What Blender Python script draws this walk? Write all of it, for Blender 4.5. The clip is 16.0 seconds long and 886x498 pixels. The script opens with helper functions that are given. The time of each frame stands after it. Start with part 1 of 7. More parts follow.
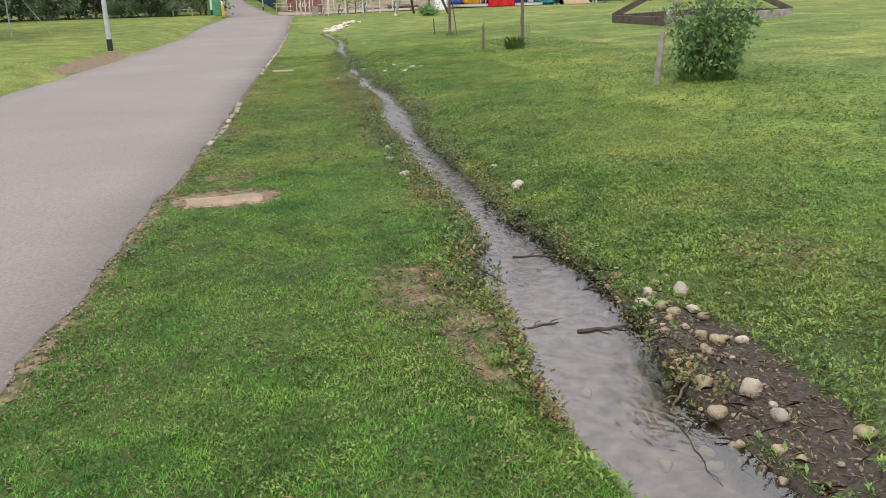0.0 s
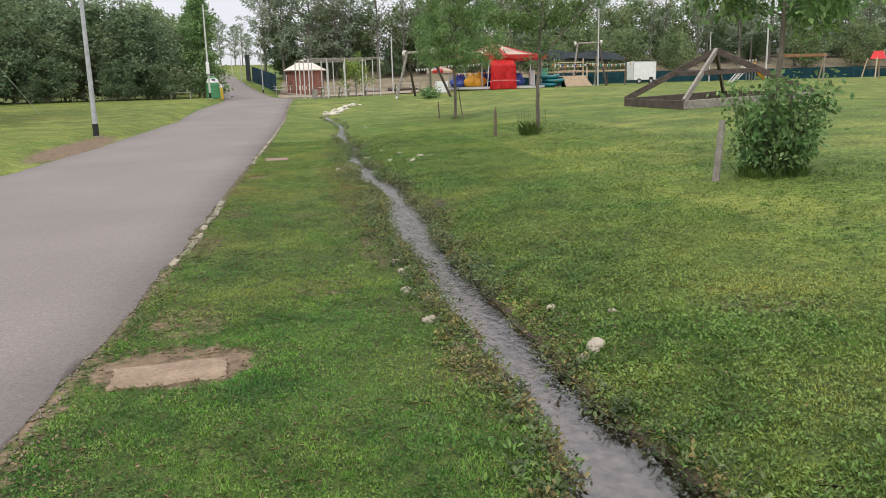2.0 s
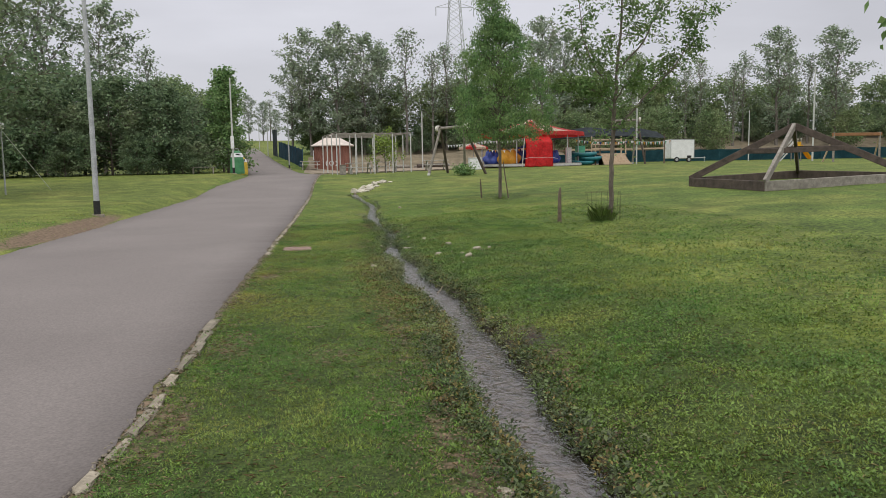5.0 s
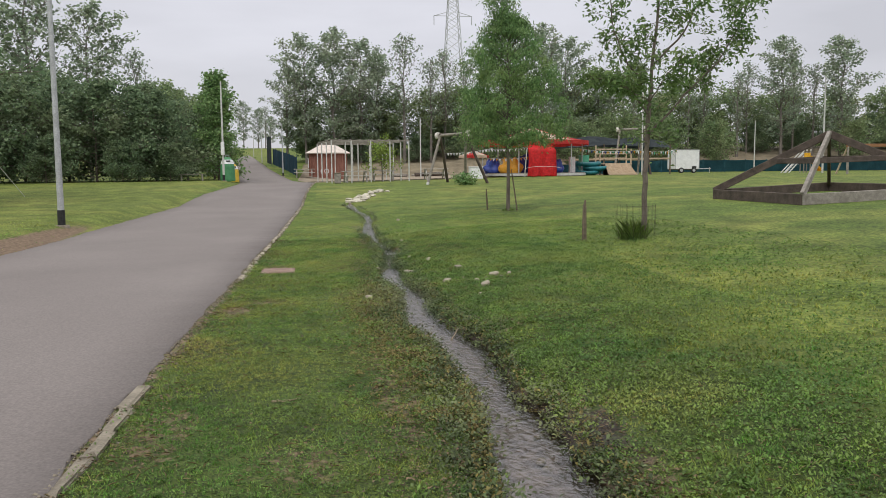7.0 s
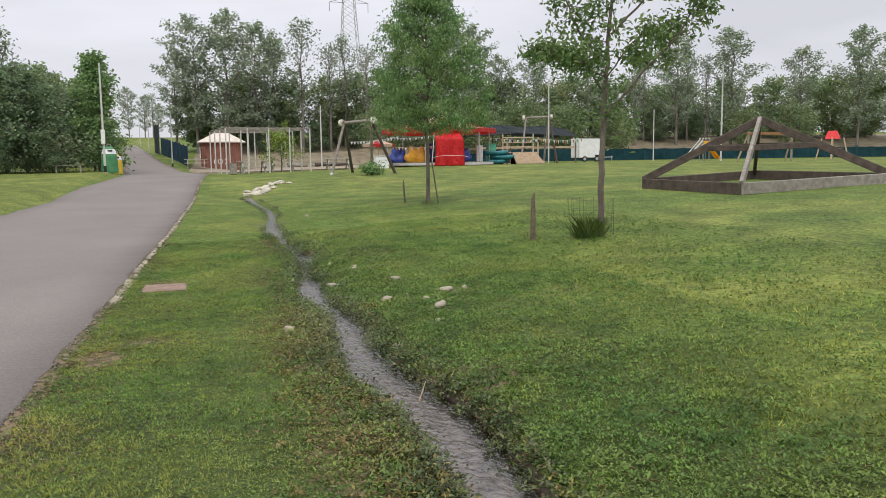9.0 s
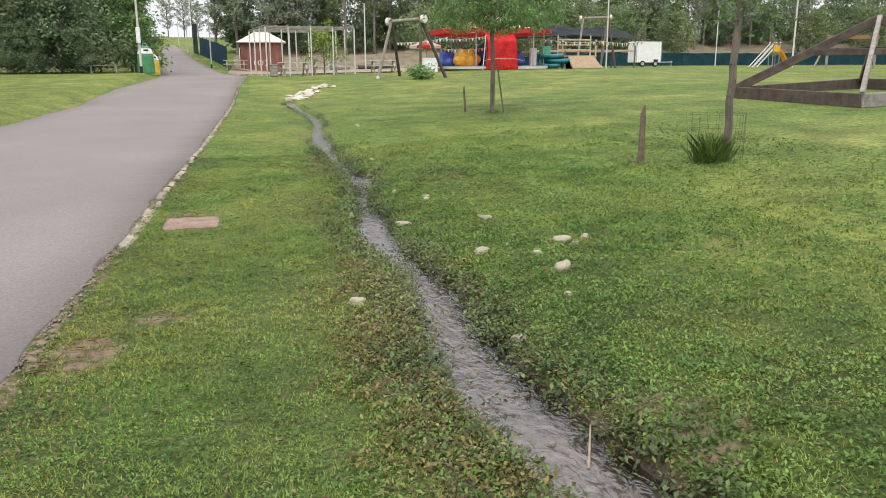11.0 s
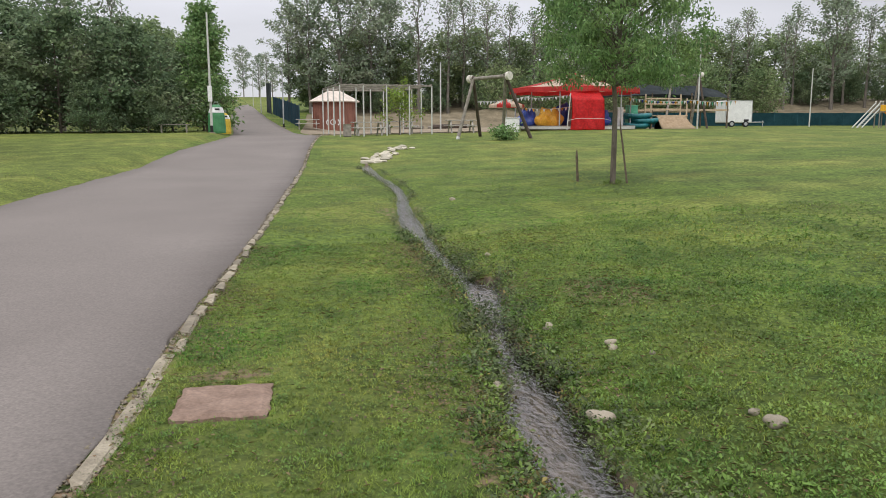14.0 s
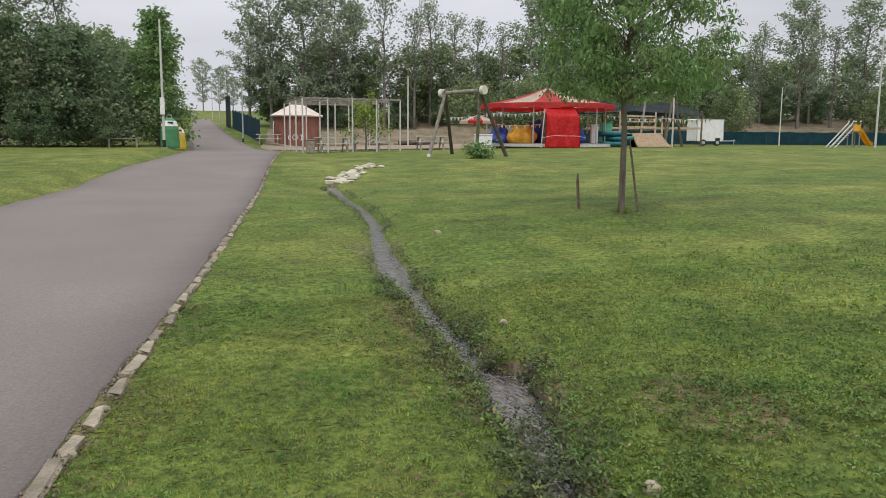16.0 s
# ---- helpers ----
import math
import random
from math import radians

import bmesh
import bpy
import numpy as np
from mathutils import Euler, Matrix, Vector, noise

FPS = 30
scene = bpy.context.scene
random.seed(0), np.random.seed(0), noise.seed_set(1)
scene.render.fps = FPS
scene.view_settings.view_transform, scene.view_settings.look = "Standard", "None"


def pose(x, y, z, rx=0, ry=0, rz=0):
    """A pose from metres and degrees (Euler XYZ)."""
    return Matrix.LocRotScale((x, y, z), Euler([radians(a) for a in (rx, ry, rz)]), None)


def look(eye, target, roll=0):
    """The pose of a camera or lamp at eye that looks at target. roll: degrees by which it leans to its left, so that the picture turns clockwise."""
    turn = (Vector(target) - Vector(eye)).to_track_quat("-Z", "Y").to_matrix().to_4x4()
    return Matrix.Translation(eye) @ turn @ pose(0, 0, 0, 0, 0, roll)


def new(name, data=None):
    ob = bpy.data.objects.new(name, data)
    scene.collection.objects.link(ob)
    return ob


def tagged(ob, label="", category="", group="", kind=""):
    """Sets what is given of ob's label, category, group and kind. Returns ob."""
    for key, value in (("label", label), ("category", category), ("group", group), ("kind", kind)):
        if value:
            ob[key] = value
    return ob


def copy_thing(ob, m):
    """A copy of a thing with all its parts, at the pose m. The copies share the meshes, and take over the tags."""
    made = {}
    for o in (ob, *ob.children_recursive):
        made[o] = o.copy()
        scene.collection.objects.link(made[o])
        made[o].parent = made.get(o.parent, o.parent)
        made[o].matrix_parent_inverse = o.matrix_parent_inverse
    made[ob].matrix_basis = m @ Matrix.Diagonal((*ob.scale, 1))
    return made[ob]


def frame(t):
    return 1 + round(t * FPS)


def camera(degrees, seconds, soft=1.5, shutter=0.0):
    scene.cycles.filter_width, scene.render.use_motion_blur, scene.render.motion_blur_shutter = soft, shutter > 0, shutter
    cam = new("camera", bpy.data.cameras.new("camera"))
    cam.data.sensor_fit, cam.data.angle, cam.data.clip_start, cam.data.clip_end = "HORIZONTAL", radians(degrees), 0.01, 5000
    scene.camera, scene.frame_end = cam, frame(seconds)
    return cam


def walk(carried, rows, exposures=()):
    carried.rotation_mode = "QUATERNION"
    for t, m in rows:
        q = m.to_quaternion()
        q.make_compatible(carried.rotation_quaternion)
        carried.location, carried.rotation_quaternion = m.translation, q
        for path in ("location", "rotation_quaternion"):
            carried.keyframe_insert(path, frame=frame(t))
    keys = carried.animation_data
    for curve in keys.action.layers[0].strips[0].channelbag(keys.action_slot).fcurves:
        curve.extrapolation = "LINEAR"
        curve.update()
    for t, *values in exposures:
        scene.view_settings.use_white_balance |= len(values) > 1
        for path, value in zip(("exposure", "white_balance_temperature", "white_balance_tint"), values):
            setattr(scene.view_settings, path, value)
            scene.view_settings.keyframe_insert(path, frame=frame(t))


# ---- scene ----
cam = camera(58.6, 16.0, soft=0.85)
METRES, EYE, TILT, LEAN, TURN = 18.5, 1.5, 0.0, 0.0, -9.7
ROWS = [
    (0.0, 0.0, 0.0, 0.0, -0.44, -17.38, 1.41),
    (0.5, 0.0007, 0.028, 0.0002, -1.25, -18.52, 1.49),
    (1.0, -0.0025, 0.0576, 0.0007, -1.91, -17.03, 1.53),
    (1.5, -0.0067, 0.0856, 0.0021, -1.92, -12.77, 1.54),
    (2.0, -0.0143, 0.1163, 0.0013, -0.61, -11.77, 1.42),
    (2.5, -0.0189, 0.1441, -0.0003, 0.32, -11.76, 1.6),
    (3.0, -0.0256, 0.1763, -0.0012, 0.59, -12.04, 1.71),
    (3.5, -0.0317, 0.2043, -0.0015, 0.09, -12.34, 1.58),
    (4.0, -0.0379, 0.2397, -0.0005, 0.16, -11.57, 0.37),
    (4.5, -0.0435, 0.2692, -0.0001, 0.32, -9.25, 0.4),
    (5.0, -0.0468, 0.3039, 0.0004, 1.13, -6.29, 0.93),
    (7.5, -0.0646, 0.4579, -0.0014, 0.52, -5.47, 0.11),
    (8.0, -0.0718, 0.4909, -0.0008, -4.14, -5.62, -0.06),
    (10.5, -0.0984, 0.6366, -0.0033, -7.14, -10.64, 0.35),
    (11.0, -0.1019, 0.6692, -0.0026, -3.5, -13.22, 0.19),
    (11.5, -0.1071, 0.6969, -0.0023, -2.65, -13.4, -0.55),
    (12.0, -0.113, 0.7302, -0.0034, -1.74, -14.71, -0.9),
    (12.5, -0.1206, 0.7574, -0.0021, -1.08, -14.58, -1.17),
    (13.0, -0.127, 0.7893, -0.0015, -0.75, -10.64, -0.22),
    (13.5, -0.1315, 0.8205, -0.0014, 0.59, -10.02, 0.04),
    (14.0, -0.138, 0.8563, -0.0016, 1.25, -9.06, 0.08),
    (14.5, -0.143, 0.8877, -0.0001, 1.73, -8.8, 0.05),
    (15.0, -0.1486, 0.9221, -0.0002, 0.92, -8.39, 0.06),
    (15.5, -0.1523, 0.9521, 0.0003, -0.17, -7.95, -0.13),
    (16.0, -0.1571, 0.9856, -0.0001, -1.39, -7.92, -0.4),
]
walk(cam, [(t, pose(0, 0, EYE, TILT, LEAN, TURN) @ pose(METRES * x, METRES * y, METRES * z, 90 + pitch, roll, yaw)) for t, x, y, z, yaw, pitch, roll in ROWS],
     exposures=[(0.0, 0.28), (1.0, 0.4), (1.5, -0.05), (2.0, 0.05), (3.0, 0.1), (3.5, 0.26), (4.0, 0.2), (4.5, -0.12), (5.0, -0.38), (7.5, -0.27), (8.0, -0.25), (10.5, 0.22), (11.0, 0.28), (12.5, 0.24), (13.0, -0.06), (13.5, -0.12), (14.5, -0.2), (15.5, -0.3), (16.0, -0.28)])

# ---- world and sun: a bright overcast sky ----
world = bpy.data.worlds.new("overcast_sky")
scene.world = world
world.use_nodes = True
SUN_UP, SUN_ROUND = 52.0, 200.0


def sky_nodes():
    nt = world.node_tree
    nt.nodes.clear()
    n, l = nt.nodes.new, nt.links.new
    out, bg = n("ShaderNodeOutputWorld"), n("ShaderNodeBackground")
    sky = n("ShaderNodeTexSky")
    sky.sky_type, sky.sun_disc = "NISHITA", False
    sky.sun_elevation, sky.sun_rotation = radians(SUN_UP), radians(SUN_ROUND)
    tc, sep = n("ShaderNodeTexCoord"), n("ShaderNodeSeparateXYZ")
    l(tc.outputs["Generated"], sep.inputs[0])
    lift = n("ShaderNodeMapRange")
    lift.inputs[1].default_value, lift.inputs[2].default_value = 0.0, 0.75
    lift.inputs[3].default_value, lift.inputs[4].default_value = 0.0, 1.0
    l(sep.outputs[2], lift.inputs[0])
    ramp = n("ShaderNodeValToRGB")
    e = ramp.color_ramp.elements
    e[0].position, e[0].color = 0.0, (8.3, 8.3, 8.9, 1)
    e[1].position, e[1].color = 1.0, (17.0, 17.0, 17.4, 1)
    mid = e.new(0.32)
    mid.color = (9.0, 9.0, 9.8, 1)
    l(lift.outputs[0], ramp.inputs[0])
    mapping = n("ShaderNodeMapping")
    mapping.inputs["Scale"].default_value = (1.4, 1.4, 6.0)
    l(tc.outputs["Generated"], mapping.inputs[0])
    cloud = n("ShaderNodeTexNoise")
    cloud.inputs["Scale"].default_value, cloud.inputs["Detail"].default_value = 1.6, 5
    l(mapping.outputs[0], cloud.inputs["Vector"])
    cr = n("ShaderNodeMapRange")
    cr.inputs[1].default_value, cr.inputs[2].default_value = 0.3, 0.7
    cr.inputs[3].default_value, cr.inputs[4].default_value = 0.86, 1.12
    l(cloud.outputs[0], cr.inputs[0])
    mul = n("ShaderNodeVectorMath")
    mul.operation = "SCALE"
    l(ramp.outputs[0], mul.inputs[0])
    l(cr.outputs[0], mul.inputs["Scale"])
    mix = n("ShaderNodeMix")
    mix.data_type = "RGBA"
    mix.inputs[0].default_value = 0.93
    l(sky.outputs[0], mix.inputs[6])
    l(mul.outputs[0], mix.inputs[7])
    l(mix.outputs[2], bg.inputs[0])
    bg.inputs[1].default_value = 0.1
    l(bg.outputs[0], out.inputs[0])


sky_nodes()
sun = new("sun", bpy.data.lights.new("sun", "SUN"))
sun.data.energy, sun.data.angle, sun.data.color = 1.3, radians(25), (1.0, 0.96, 0.9)
sun.matrix_world = look((0, 0, 60), (18, 42, 0))
scene.view_settings.exposure = 0.0

# ---- materials ----


def grey(v):
    return (v, v, v)


def material(name, c1, c2, scale=6.0, rough=0.8, bump=0.25, metal=0.0, fine=7.0, island=0.0, each=0.0, glow=0.0, stretch=(1, 1, 1), spec=0.4):
    """Two-scale noise colour with fine relief. glow: share of light let through (leaves, cloth)."""
    m = bpy.data.materials.new(name)
    m.use_nodes = True
    nt = m.node_tree
    nt.nodes.clear()
    n, l = nt.nodes.new, nt.links.new
    out, b = n("ShaderNodeOutputMaterial"), n("ShaderNodeBsdfPrincipled")
    tc, mp = n("ShaderNodeTexCoord"), n("ShaderNodeMapping")
    mp.inputs["Scale"].default_value = stretch
    l(tc.outputs["Object"], mp.inputs[0])
    a = n("ShaderNodeTexNoise")
    a.inputs["Scale"].default_value, a.inputs["Detail"].default_value = scale, 3
    l(mp.outputs[0], a.inputs["Vector"])
    f = n("ShaderNodeTexNoise")
    f.inputs["Scale"].default_value, f.inputs["Detail"].default_value = scale * fine, 4
    l(mp.outputs[0], f.inputs["Vector"])
    r = n("ShaderNodeValToRGB")
    r.color_ramp.elements[0].position, r.color_ramp.elements[1].position = 0.3, 0.7
    r.color_ramp.elements[0].color, r.color_ramp.elements[1].color = (*c1, 1), (*c2, 1)
    l(a.outputs[0], r.inputs[0])
    hsv = n("ShaderNodeHueSaturation")
    l(r.outputs[0], hsv.inputs["Color"])
    val = n("ShaderNodeMapRange")
    val.inputs[1].default_value, val.inputs[2].default_value = 0.25, 0.75
    val.inputs[3].default_value, val.inputs[4].default_value = 0.78, 1.22
    l(f.outputs[0], val.inputs[0])
    last = val.outputs[0]
    if island or each:
        rnd = n("ShaderNodeNewGeometry").outputs["Random Per Island"] if island else n("ShaderNodeObjectInfo").outputs["Random"]
        k = island or each
        mr = n("ShaderNodeMapRange")
        mr.inputs[3].default_value, mr.inputs[4].default_value = 1 - k, 1 + k
        l(rnd, mr.inputs[0])
        mu = n("ShaderNodeMath")
        mu.operation = "MULTIPLY"
        l(last, mu.inputs[0]), l(mr.outputs[0], mu.inputs[1])
        last = mu.outputs[0]
    l(last, hsv.inputs["Value"])
    l(hsv.outputs[0], b.inputs["Base Color"])
    b.inputs["Roughness"].default_value, b.inputs["Metallic"].default_value = rough, metal
    b.inputs["Specular IOR Level"].default_value = spec
    if bump:
        bn = n("ShaderNodeBump")
        bn.inputs["Strength"].default_value, bn.inputs["Distance"].default_value = bump, 0.02
        l(f.outputs[0], bn.inputs["Height"])
        l(bn.outputs[0], b.inputs["Normal"])
    if glow:
        t, mx = n("ShaderNodeBsdfTranslucent"), n("ShaderNodeMixShader")
        l(hsv.outputs[0], t.inputs[0])
        mx.inputs[0].default_value = glow
        l(b.outputs[0], mx.inputs[1]), l(t.outputs[0], mx.inputs[2]), l(mx.outputs[0], out.inputs[0])
    else:
        l(b.outputs[0], out.inputs[0])
    return m


def green_material(name, dark, light, yellow, island=0.3, glow=0.3, rough=0.6, patch=0.45):
    """Leaves and blades: patches at two scales over the lawn, each blade a little different."""
    m = bpy.data.materials.new(name)
    m.use_nodes = True
    nt = m.node_tree
    nt.nodes.clear()
    n, l = nt.nodes.new, nt.links.new
    out, b = n("ShaderNodeOutputMaterial"), n("ShaderNodeBsdfPrincipled")
    geo = n("ShaderNodeNewGeometry")
    big, small = n("ShaderNodeTexNoise"), n("ShaderNodeTexNoise")
    big.inputs["Scale"].default_value, big.inputs["Detail"].default_value = patch, 4
    small.inputs["Scale"].default_value, small.inputs["Detail"].default_value = patch * 7, 3
    l(geo.outputs["Position"], big.inputs["Vector"]), l(geo.outputs["Position"], small.inputs["Vector"])
    r1, r2 = n("ShaderNodeValToRGB"), n("ShaderNodeMapRange")
    r1.color_ramp.elements[0].position, r1.color_ramp.elements[1].position = 0.35, 0.65
    r1.color_ramp.elements[0].color, r1.color_ramp.elements[1].color = (*dark, 1), (*light, 1)
    l(small.outputs[0], r1.inputs[0])
    r2.inputs[1].default_value, r2.inputs[2].default_value = 0.5, 0.68
    l(big.outputs[0], r2.inputs[0])
    mx = n("ShaderNodeMix")
    mx.data_type = "RGBA"
    mx.inputs[7].default_value = (*yellow, 1)
    l(r2.outputs[0], mx.inputs[0]), l(r1.outputs[0], mx.inputs[6])
    mr = n("ShaderNodeMapRange")
    mr.inputs[3].default_value, mr.inputs[4].default_value = 1 - island, 1 + island
    l(geo.outputs["Random Per Island"], mr.inputs[0])
    hsv = n("ShaderNodeHueSaturation")
    own = n("ShaderNodeTexNoise")
    own.inputs["Scale"].default_value, own.inputs["Detail"].default_value = patch * 2.3, 2
    l(geo.outputs["Position"], own.inputs["Vector"])
    hue = n("ShaderNodeMapRange")
    hue.inputs[1].default_value, hue.inputs[2].default_value = 0.3, 0.7
    hue.inputs[3].default_value, hue.inputs[4].default_value = 0.488, 0.522
    l(own.outputs[0], hue.inputs[0])
    l(hue.outputs[0], hsv.inputs["Hue"])
    l(mx.outputs[2], hsv.inputs["Color"]), l(mr.outputs[0], hsv.inputs["Value"])
    l(hsv.outputs[0], b.inputs["Base Color"])
    b.inputs["Roughness"].default_value, b.inputs["Specular IOR Level"].default_value = rough, 0.3
    t, ms = n("ShaderNodeBsdfTranslucent"), n("ShaderNodeMixShader")
    l(hsv.outputs[0], t.inputs[0])
    ms.inputs[0].default_value = glow
    l(b.outputs[0], ms.inputs[1]), l(t.outputs[0], ms.inputs[2]), l(ms.outputs[0], out.inputs[0])
    return m


def ground_material():
    m = bpy.data.materials.new("lawn_and_soil")
    m.use_nodes = True
    nt = m.node_tree
    nt.nodes.clear()
    n, l = nt.nodes.new, nt.links.new
    out, b = n("ShaderNodeOutputMaterial"), n("ShaderNodeBsdfPrincipled")
    geo, at = n("ShaderNodeNewGeometry"), n("ShaderNodeAttribute")
    at.attribute_name = "soil"
    wet = n("ShaderNodeAttribute")
    wet.attribute_name = "wet"

    def noise_of(scale, detail):
        t = n("ShaderNodeTexNoise")
        t.inputs["Scale"].default_value, t.inputs["Detail"].default_value = scale, detail
        l(geo.outputs["Position"], t.inputs["Vector"])
        return t.outputs[0]

    def ramp(src, p0, c0, p1, c1):
        r = n("ShaderNodeValToRGB")
        r.color_ramp.elements[0].position, r.color_ramp.elements[1].position = p0, p1
        r.color_ramp.elements[0].color, r.color_ramp.elements[1].color = (*c0, 1), (*c1, 1)
        l(src, r.inputs[0])
        return r.outputs[0]

    def mixed(f, a, c):
        x = n("ShaderNodeMix")
        x.data_type = "RGBA"
        l(f, x.inputs[0]), l(a, x.inputs[6]), l(c, x.inputs[7])
        return x.outputs[2]

    fine, wide, tuft = noise_of(60, 3), noise_of(0.32, 4), noise_of(14, 4)
    fleck = n("ShaderNodeMath")
    fleck.operation = "MULTIPLY_ADD"
    fleck.inputs[1].default_value = 0.55
    half = n("ShaderNodeMath")
    half.operation = "MULTIPLY"
    half.inputs[1].default_value = 0.45
    l(noise_of(38, 3), half.inputs[0])
    l(tuft, fleck.inputs[0]), l(half.outputs[0], fleck.inputs[2])
    green = ramp(fleck.outputs[0], 0.41, (0.036, 0.064, 0.011), 0.59, (0.150, 0.212, 0.036))
    straw = ramp(fleck.outputs[0], 0.40, (0.092, 0.116, 0.024), 0.60, (0.250, 0.272, 0.060))
    f1 = n("ShaderNodeMapRange")
    f1.inputs[1].default_value, f1.inputs[2].default_value = 0.48, 0.68
    l(wide, f1.inputs[0])
    # Shade in the gaps between blades is put into the thatch colour.
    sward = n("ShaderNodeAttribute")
    sward.attribute_name = "shaded_thatch"
    shaded_thatch = ramp(fine, 0.35, (0.018, 0.029, 0.007), 0.65, (0.085, 0.120, 0.026))
    dry = n("ShaderNodeAttribute")
    dry.attribute_name = "dry"
    more = n("ShaderNodeMath")
    more.operation, more.use_clamp = "ADD", True
    l(f1.outputs[0], more.inputs[0]), l(dry.outputs["Fac"], more.inputs[1])
    lawn = mixed(sward.outputs["Fac"], mixed(more.outputs[0], green, straw), shaded_thatch)
    soil = ramp(tuft, 0.3, (0.105, 0.072, 0.047), 0.7, (0.235, 0.168, 0.112))
    mud = ramp(fine, 0.3, (0.012, 0.009, 0.007), 0.7, (0.065, 0.047, 0.035))
    # the ragged edge of a bare patch
    ad = n("ShaderNodeMath")
    ad.operation = "ADD"
    jit = n("ShaderNodeMapRange")
    jit.inputs[3].default_value, jit.inputs[4].default_value = -0.85, 0.75
    l(tuft, jit.inputs[0])
    l(at.outputs["Fac"], ad.inputs[0]), l(jit.outputs[0], ad.inputs[1])
    cut = n("ShaderNodeMapRange")
    cut.inputs[1].default_value, cut.inputs[2].default_value = 0.3, 0.65
    l(ad.outputs[0], cut.inputs[0])
    bed = n("ShaderNodeAttribute")
    bed.attribute_name = "bed"
    silt = ramp(tuft, 0.32, (0.075, 0.055, 0.045), 0.68, (0.31, 0.245, 0.21))
    earth = mixed(bed.outputs["Fac"], mixed(wet.outputs["Fac"], soil, mud), silt)
    mown, shade = n("ShaderNodeVectorMath"), n("ShaderNodeMapRange")
    mown.operation = "SCALE"
    shade.inputs[1].default_value, shade.inputs[2].default_value = 0.32, 0.68
    shade.inputs[3].default_value, shade.inputs[4].default_value = 0.66, 1.22
    l(noise_of(1.3, 6), shade.inputs[0])
    l(lawn, mown.inputs[0]), l(shade.outputs[0], mown.inputs["Scale"])
    l(mixed(cut.outputs[0], mown.outputs[0], earth), b.inputs["Base Color"])
    rg = n("ShaderNodeMapRange")
    rg.inputs[3].default_value, rg.inputs[4].default_value = 0.9, 0.45
    l(wet.outputs["Fac"], rg.inputs[0])
    l(rg.outputs[0], b.inputs["Roughness"])
    b.inputs["Specular IOR Level"].default_value = 0.25
    bn = n("ShaderNodeBump")
    bn.inputs["Strength"].default_value, bn.inputs["Distance"].default_value = 0.6, 0.03
    l(tuft, bn.inputs["Height"])
    l(bn.outputs[0], b.inputs["Normal"])
    l(b.outputs[0], out.inputs[0])
    return m


def water_material():
    m = bpy.data.materials.new("shallow_water")
    m.use_nodes = True
    nt = m.node_tree
    nt.nodes.clear()
    n, l = nt.nodes.new, nt.links.new
    out, clear, gloss, mx = n("ShaderNodeOutputMaterial"), n("ShaderNodeBsdfTransparent"), n("ShaderNodeBsdfGlossy"), n("ShaderNodeMixShader")
    clear.inputs[0].default_value = (0.90, 0.87, 0.85, 1)
    geo, mp = n("ShaderNodeNewGeometry"), n("ShaderNodeMapping")
    mp.inputs["Scale"].default_value = (1.0, 0.55, 1)
    l(geo.outputs["Position"], mp.inputs[0])
    w1, w2 = n("ShaderNodeTexNoise"), n("ShaderNodeTexNoise")
    w1.inputs["Scale"].default_value, w1.inputs["Detail"].default_value, w1.inputs["Distortion"].default_value = 17, 3, 0.9
    w2.inputs["Scale"].default_value, w2.inputs["Detail"].default_value = 38, 1
    l(mp.outputs[0], w1.inputs["Vector"]), l(mp.outputs[0], w2.inputs["Vector"])
    ad = n("ShaderNodeMath")
    ad.operation = "MULTIPLY_ADD"
    ad.inputs[1].default_value = 0.3
    l(w2.outputs[0], ad.inputs[0]), l(w1.outputs[0], ad.inputs[2])
    bn = n("ShaderNodeBump")
    bn.inputs["Distance"].default_value = 0.03
    l(ad.outputs[0], bn.inputs["Height"])
    sep, riffle = n("ShaderNodeSeparateXYZ"), n("ShaderNodeMapRange")
    l(geo.outputs["Position"], sep.inputs[0]), l(sep.outputs[1], riffle.inputs[0])
    riffle.inputs[1].default_value, riffle.inputs[2].default_value = 4.2, 10.0
    riffle.inputs[3].default_value, riffle.inputs[4].default_value = 0.07, 0.42
    l(riffle.outputs[0], bn.inputs["Strength"])
    dull = n("ShaderNodeMapRange")
    l(sep.outputs[1], dull.inputs[0])
    dull.inputs[1].default_value, dull.inputs[2].default_value = 3.0, 12.0
    dull.inputs[3].default_value, dull.inputs[4].default_value = 0.07, 0.20
    l(dull.outputs[0], gloss.inputs["Roughness"])
    fr = n("ShaderNodeFresnel")
    fr.inputs[0].default_value = 2.25
    l(bn.outputs[0], gloss.inputs["Normal"])
    l(fr.outputs[0], mx.inputs[0]), l(clear.outputs[0], mx.inputs[1]), l(gloss.outputs[0], mx.inputs[2])
    l(mx.outputs[0], out.inputs[0])
    return m


GROUND, WATER = ground_material(), water_material()
GRASS = green_material("grass_blade", (0.114, 0.174, 0.030), (0.262, 0.328, 0.058), (0.350, 0.348, 0.080), island=0.45, rough=0.5)
LUSH = green_material("lush_grass_blade", (0.052, 0.140, 0.018), (0.142, 0.290, 0.038), (0.205, 0.315, 0.052), island=0.6, rough=0.5)
YELLOWED = green_material("yellowed_grass_blade", (0.220, 0.235, 0.040), (0.400, 0.385, 0.075), (0.420, 0.360, 0.095), island=0.6, rough=0.6)
WEED = green_material("broad_weed", (0.082, 0.148, 0.030), (0.182, 0.272, 0.056), (0.225, 0.288, 0.064), island=0.45, rough=0.42)
CRESS = green_material("stream_cress", (0.052, 0.075, 0.028), (0.140, 0.180, 0.068), (0.185, 0.200, 0.090), island=0.6, rough=0.38)
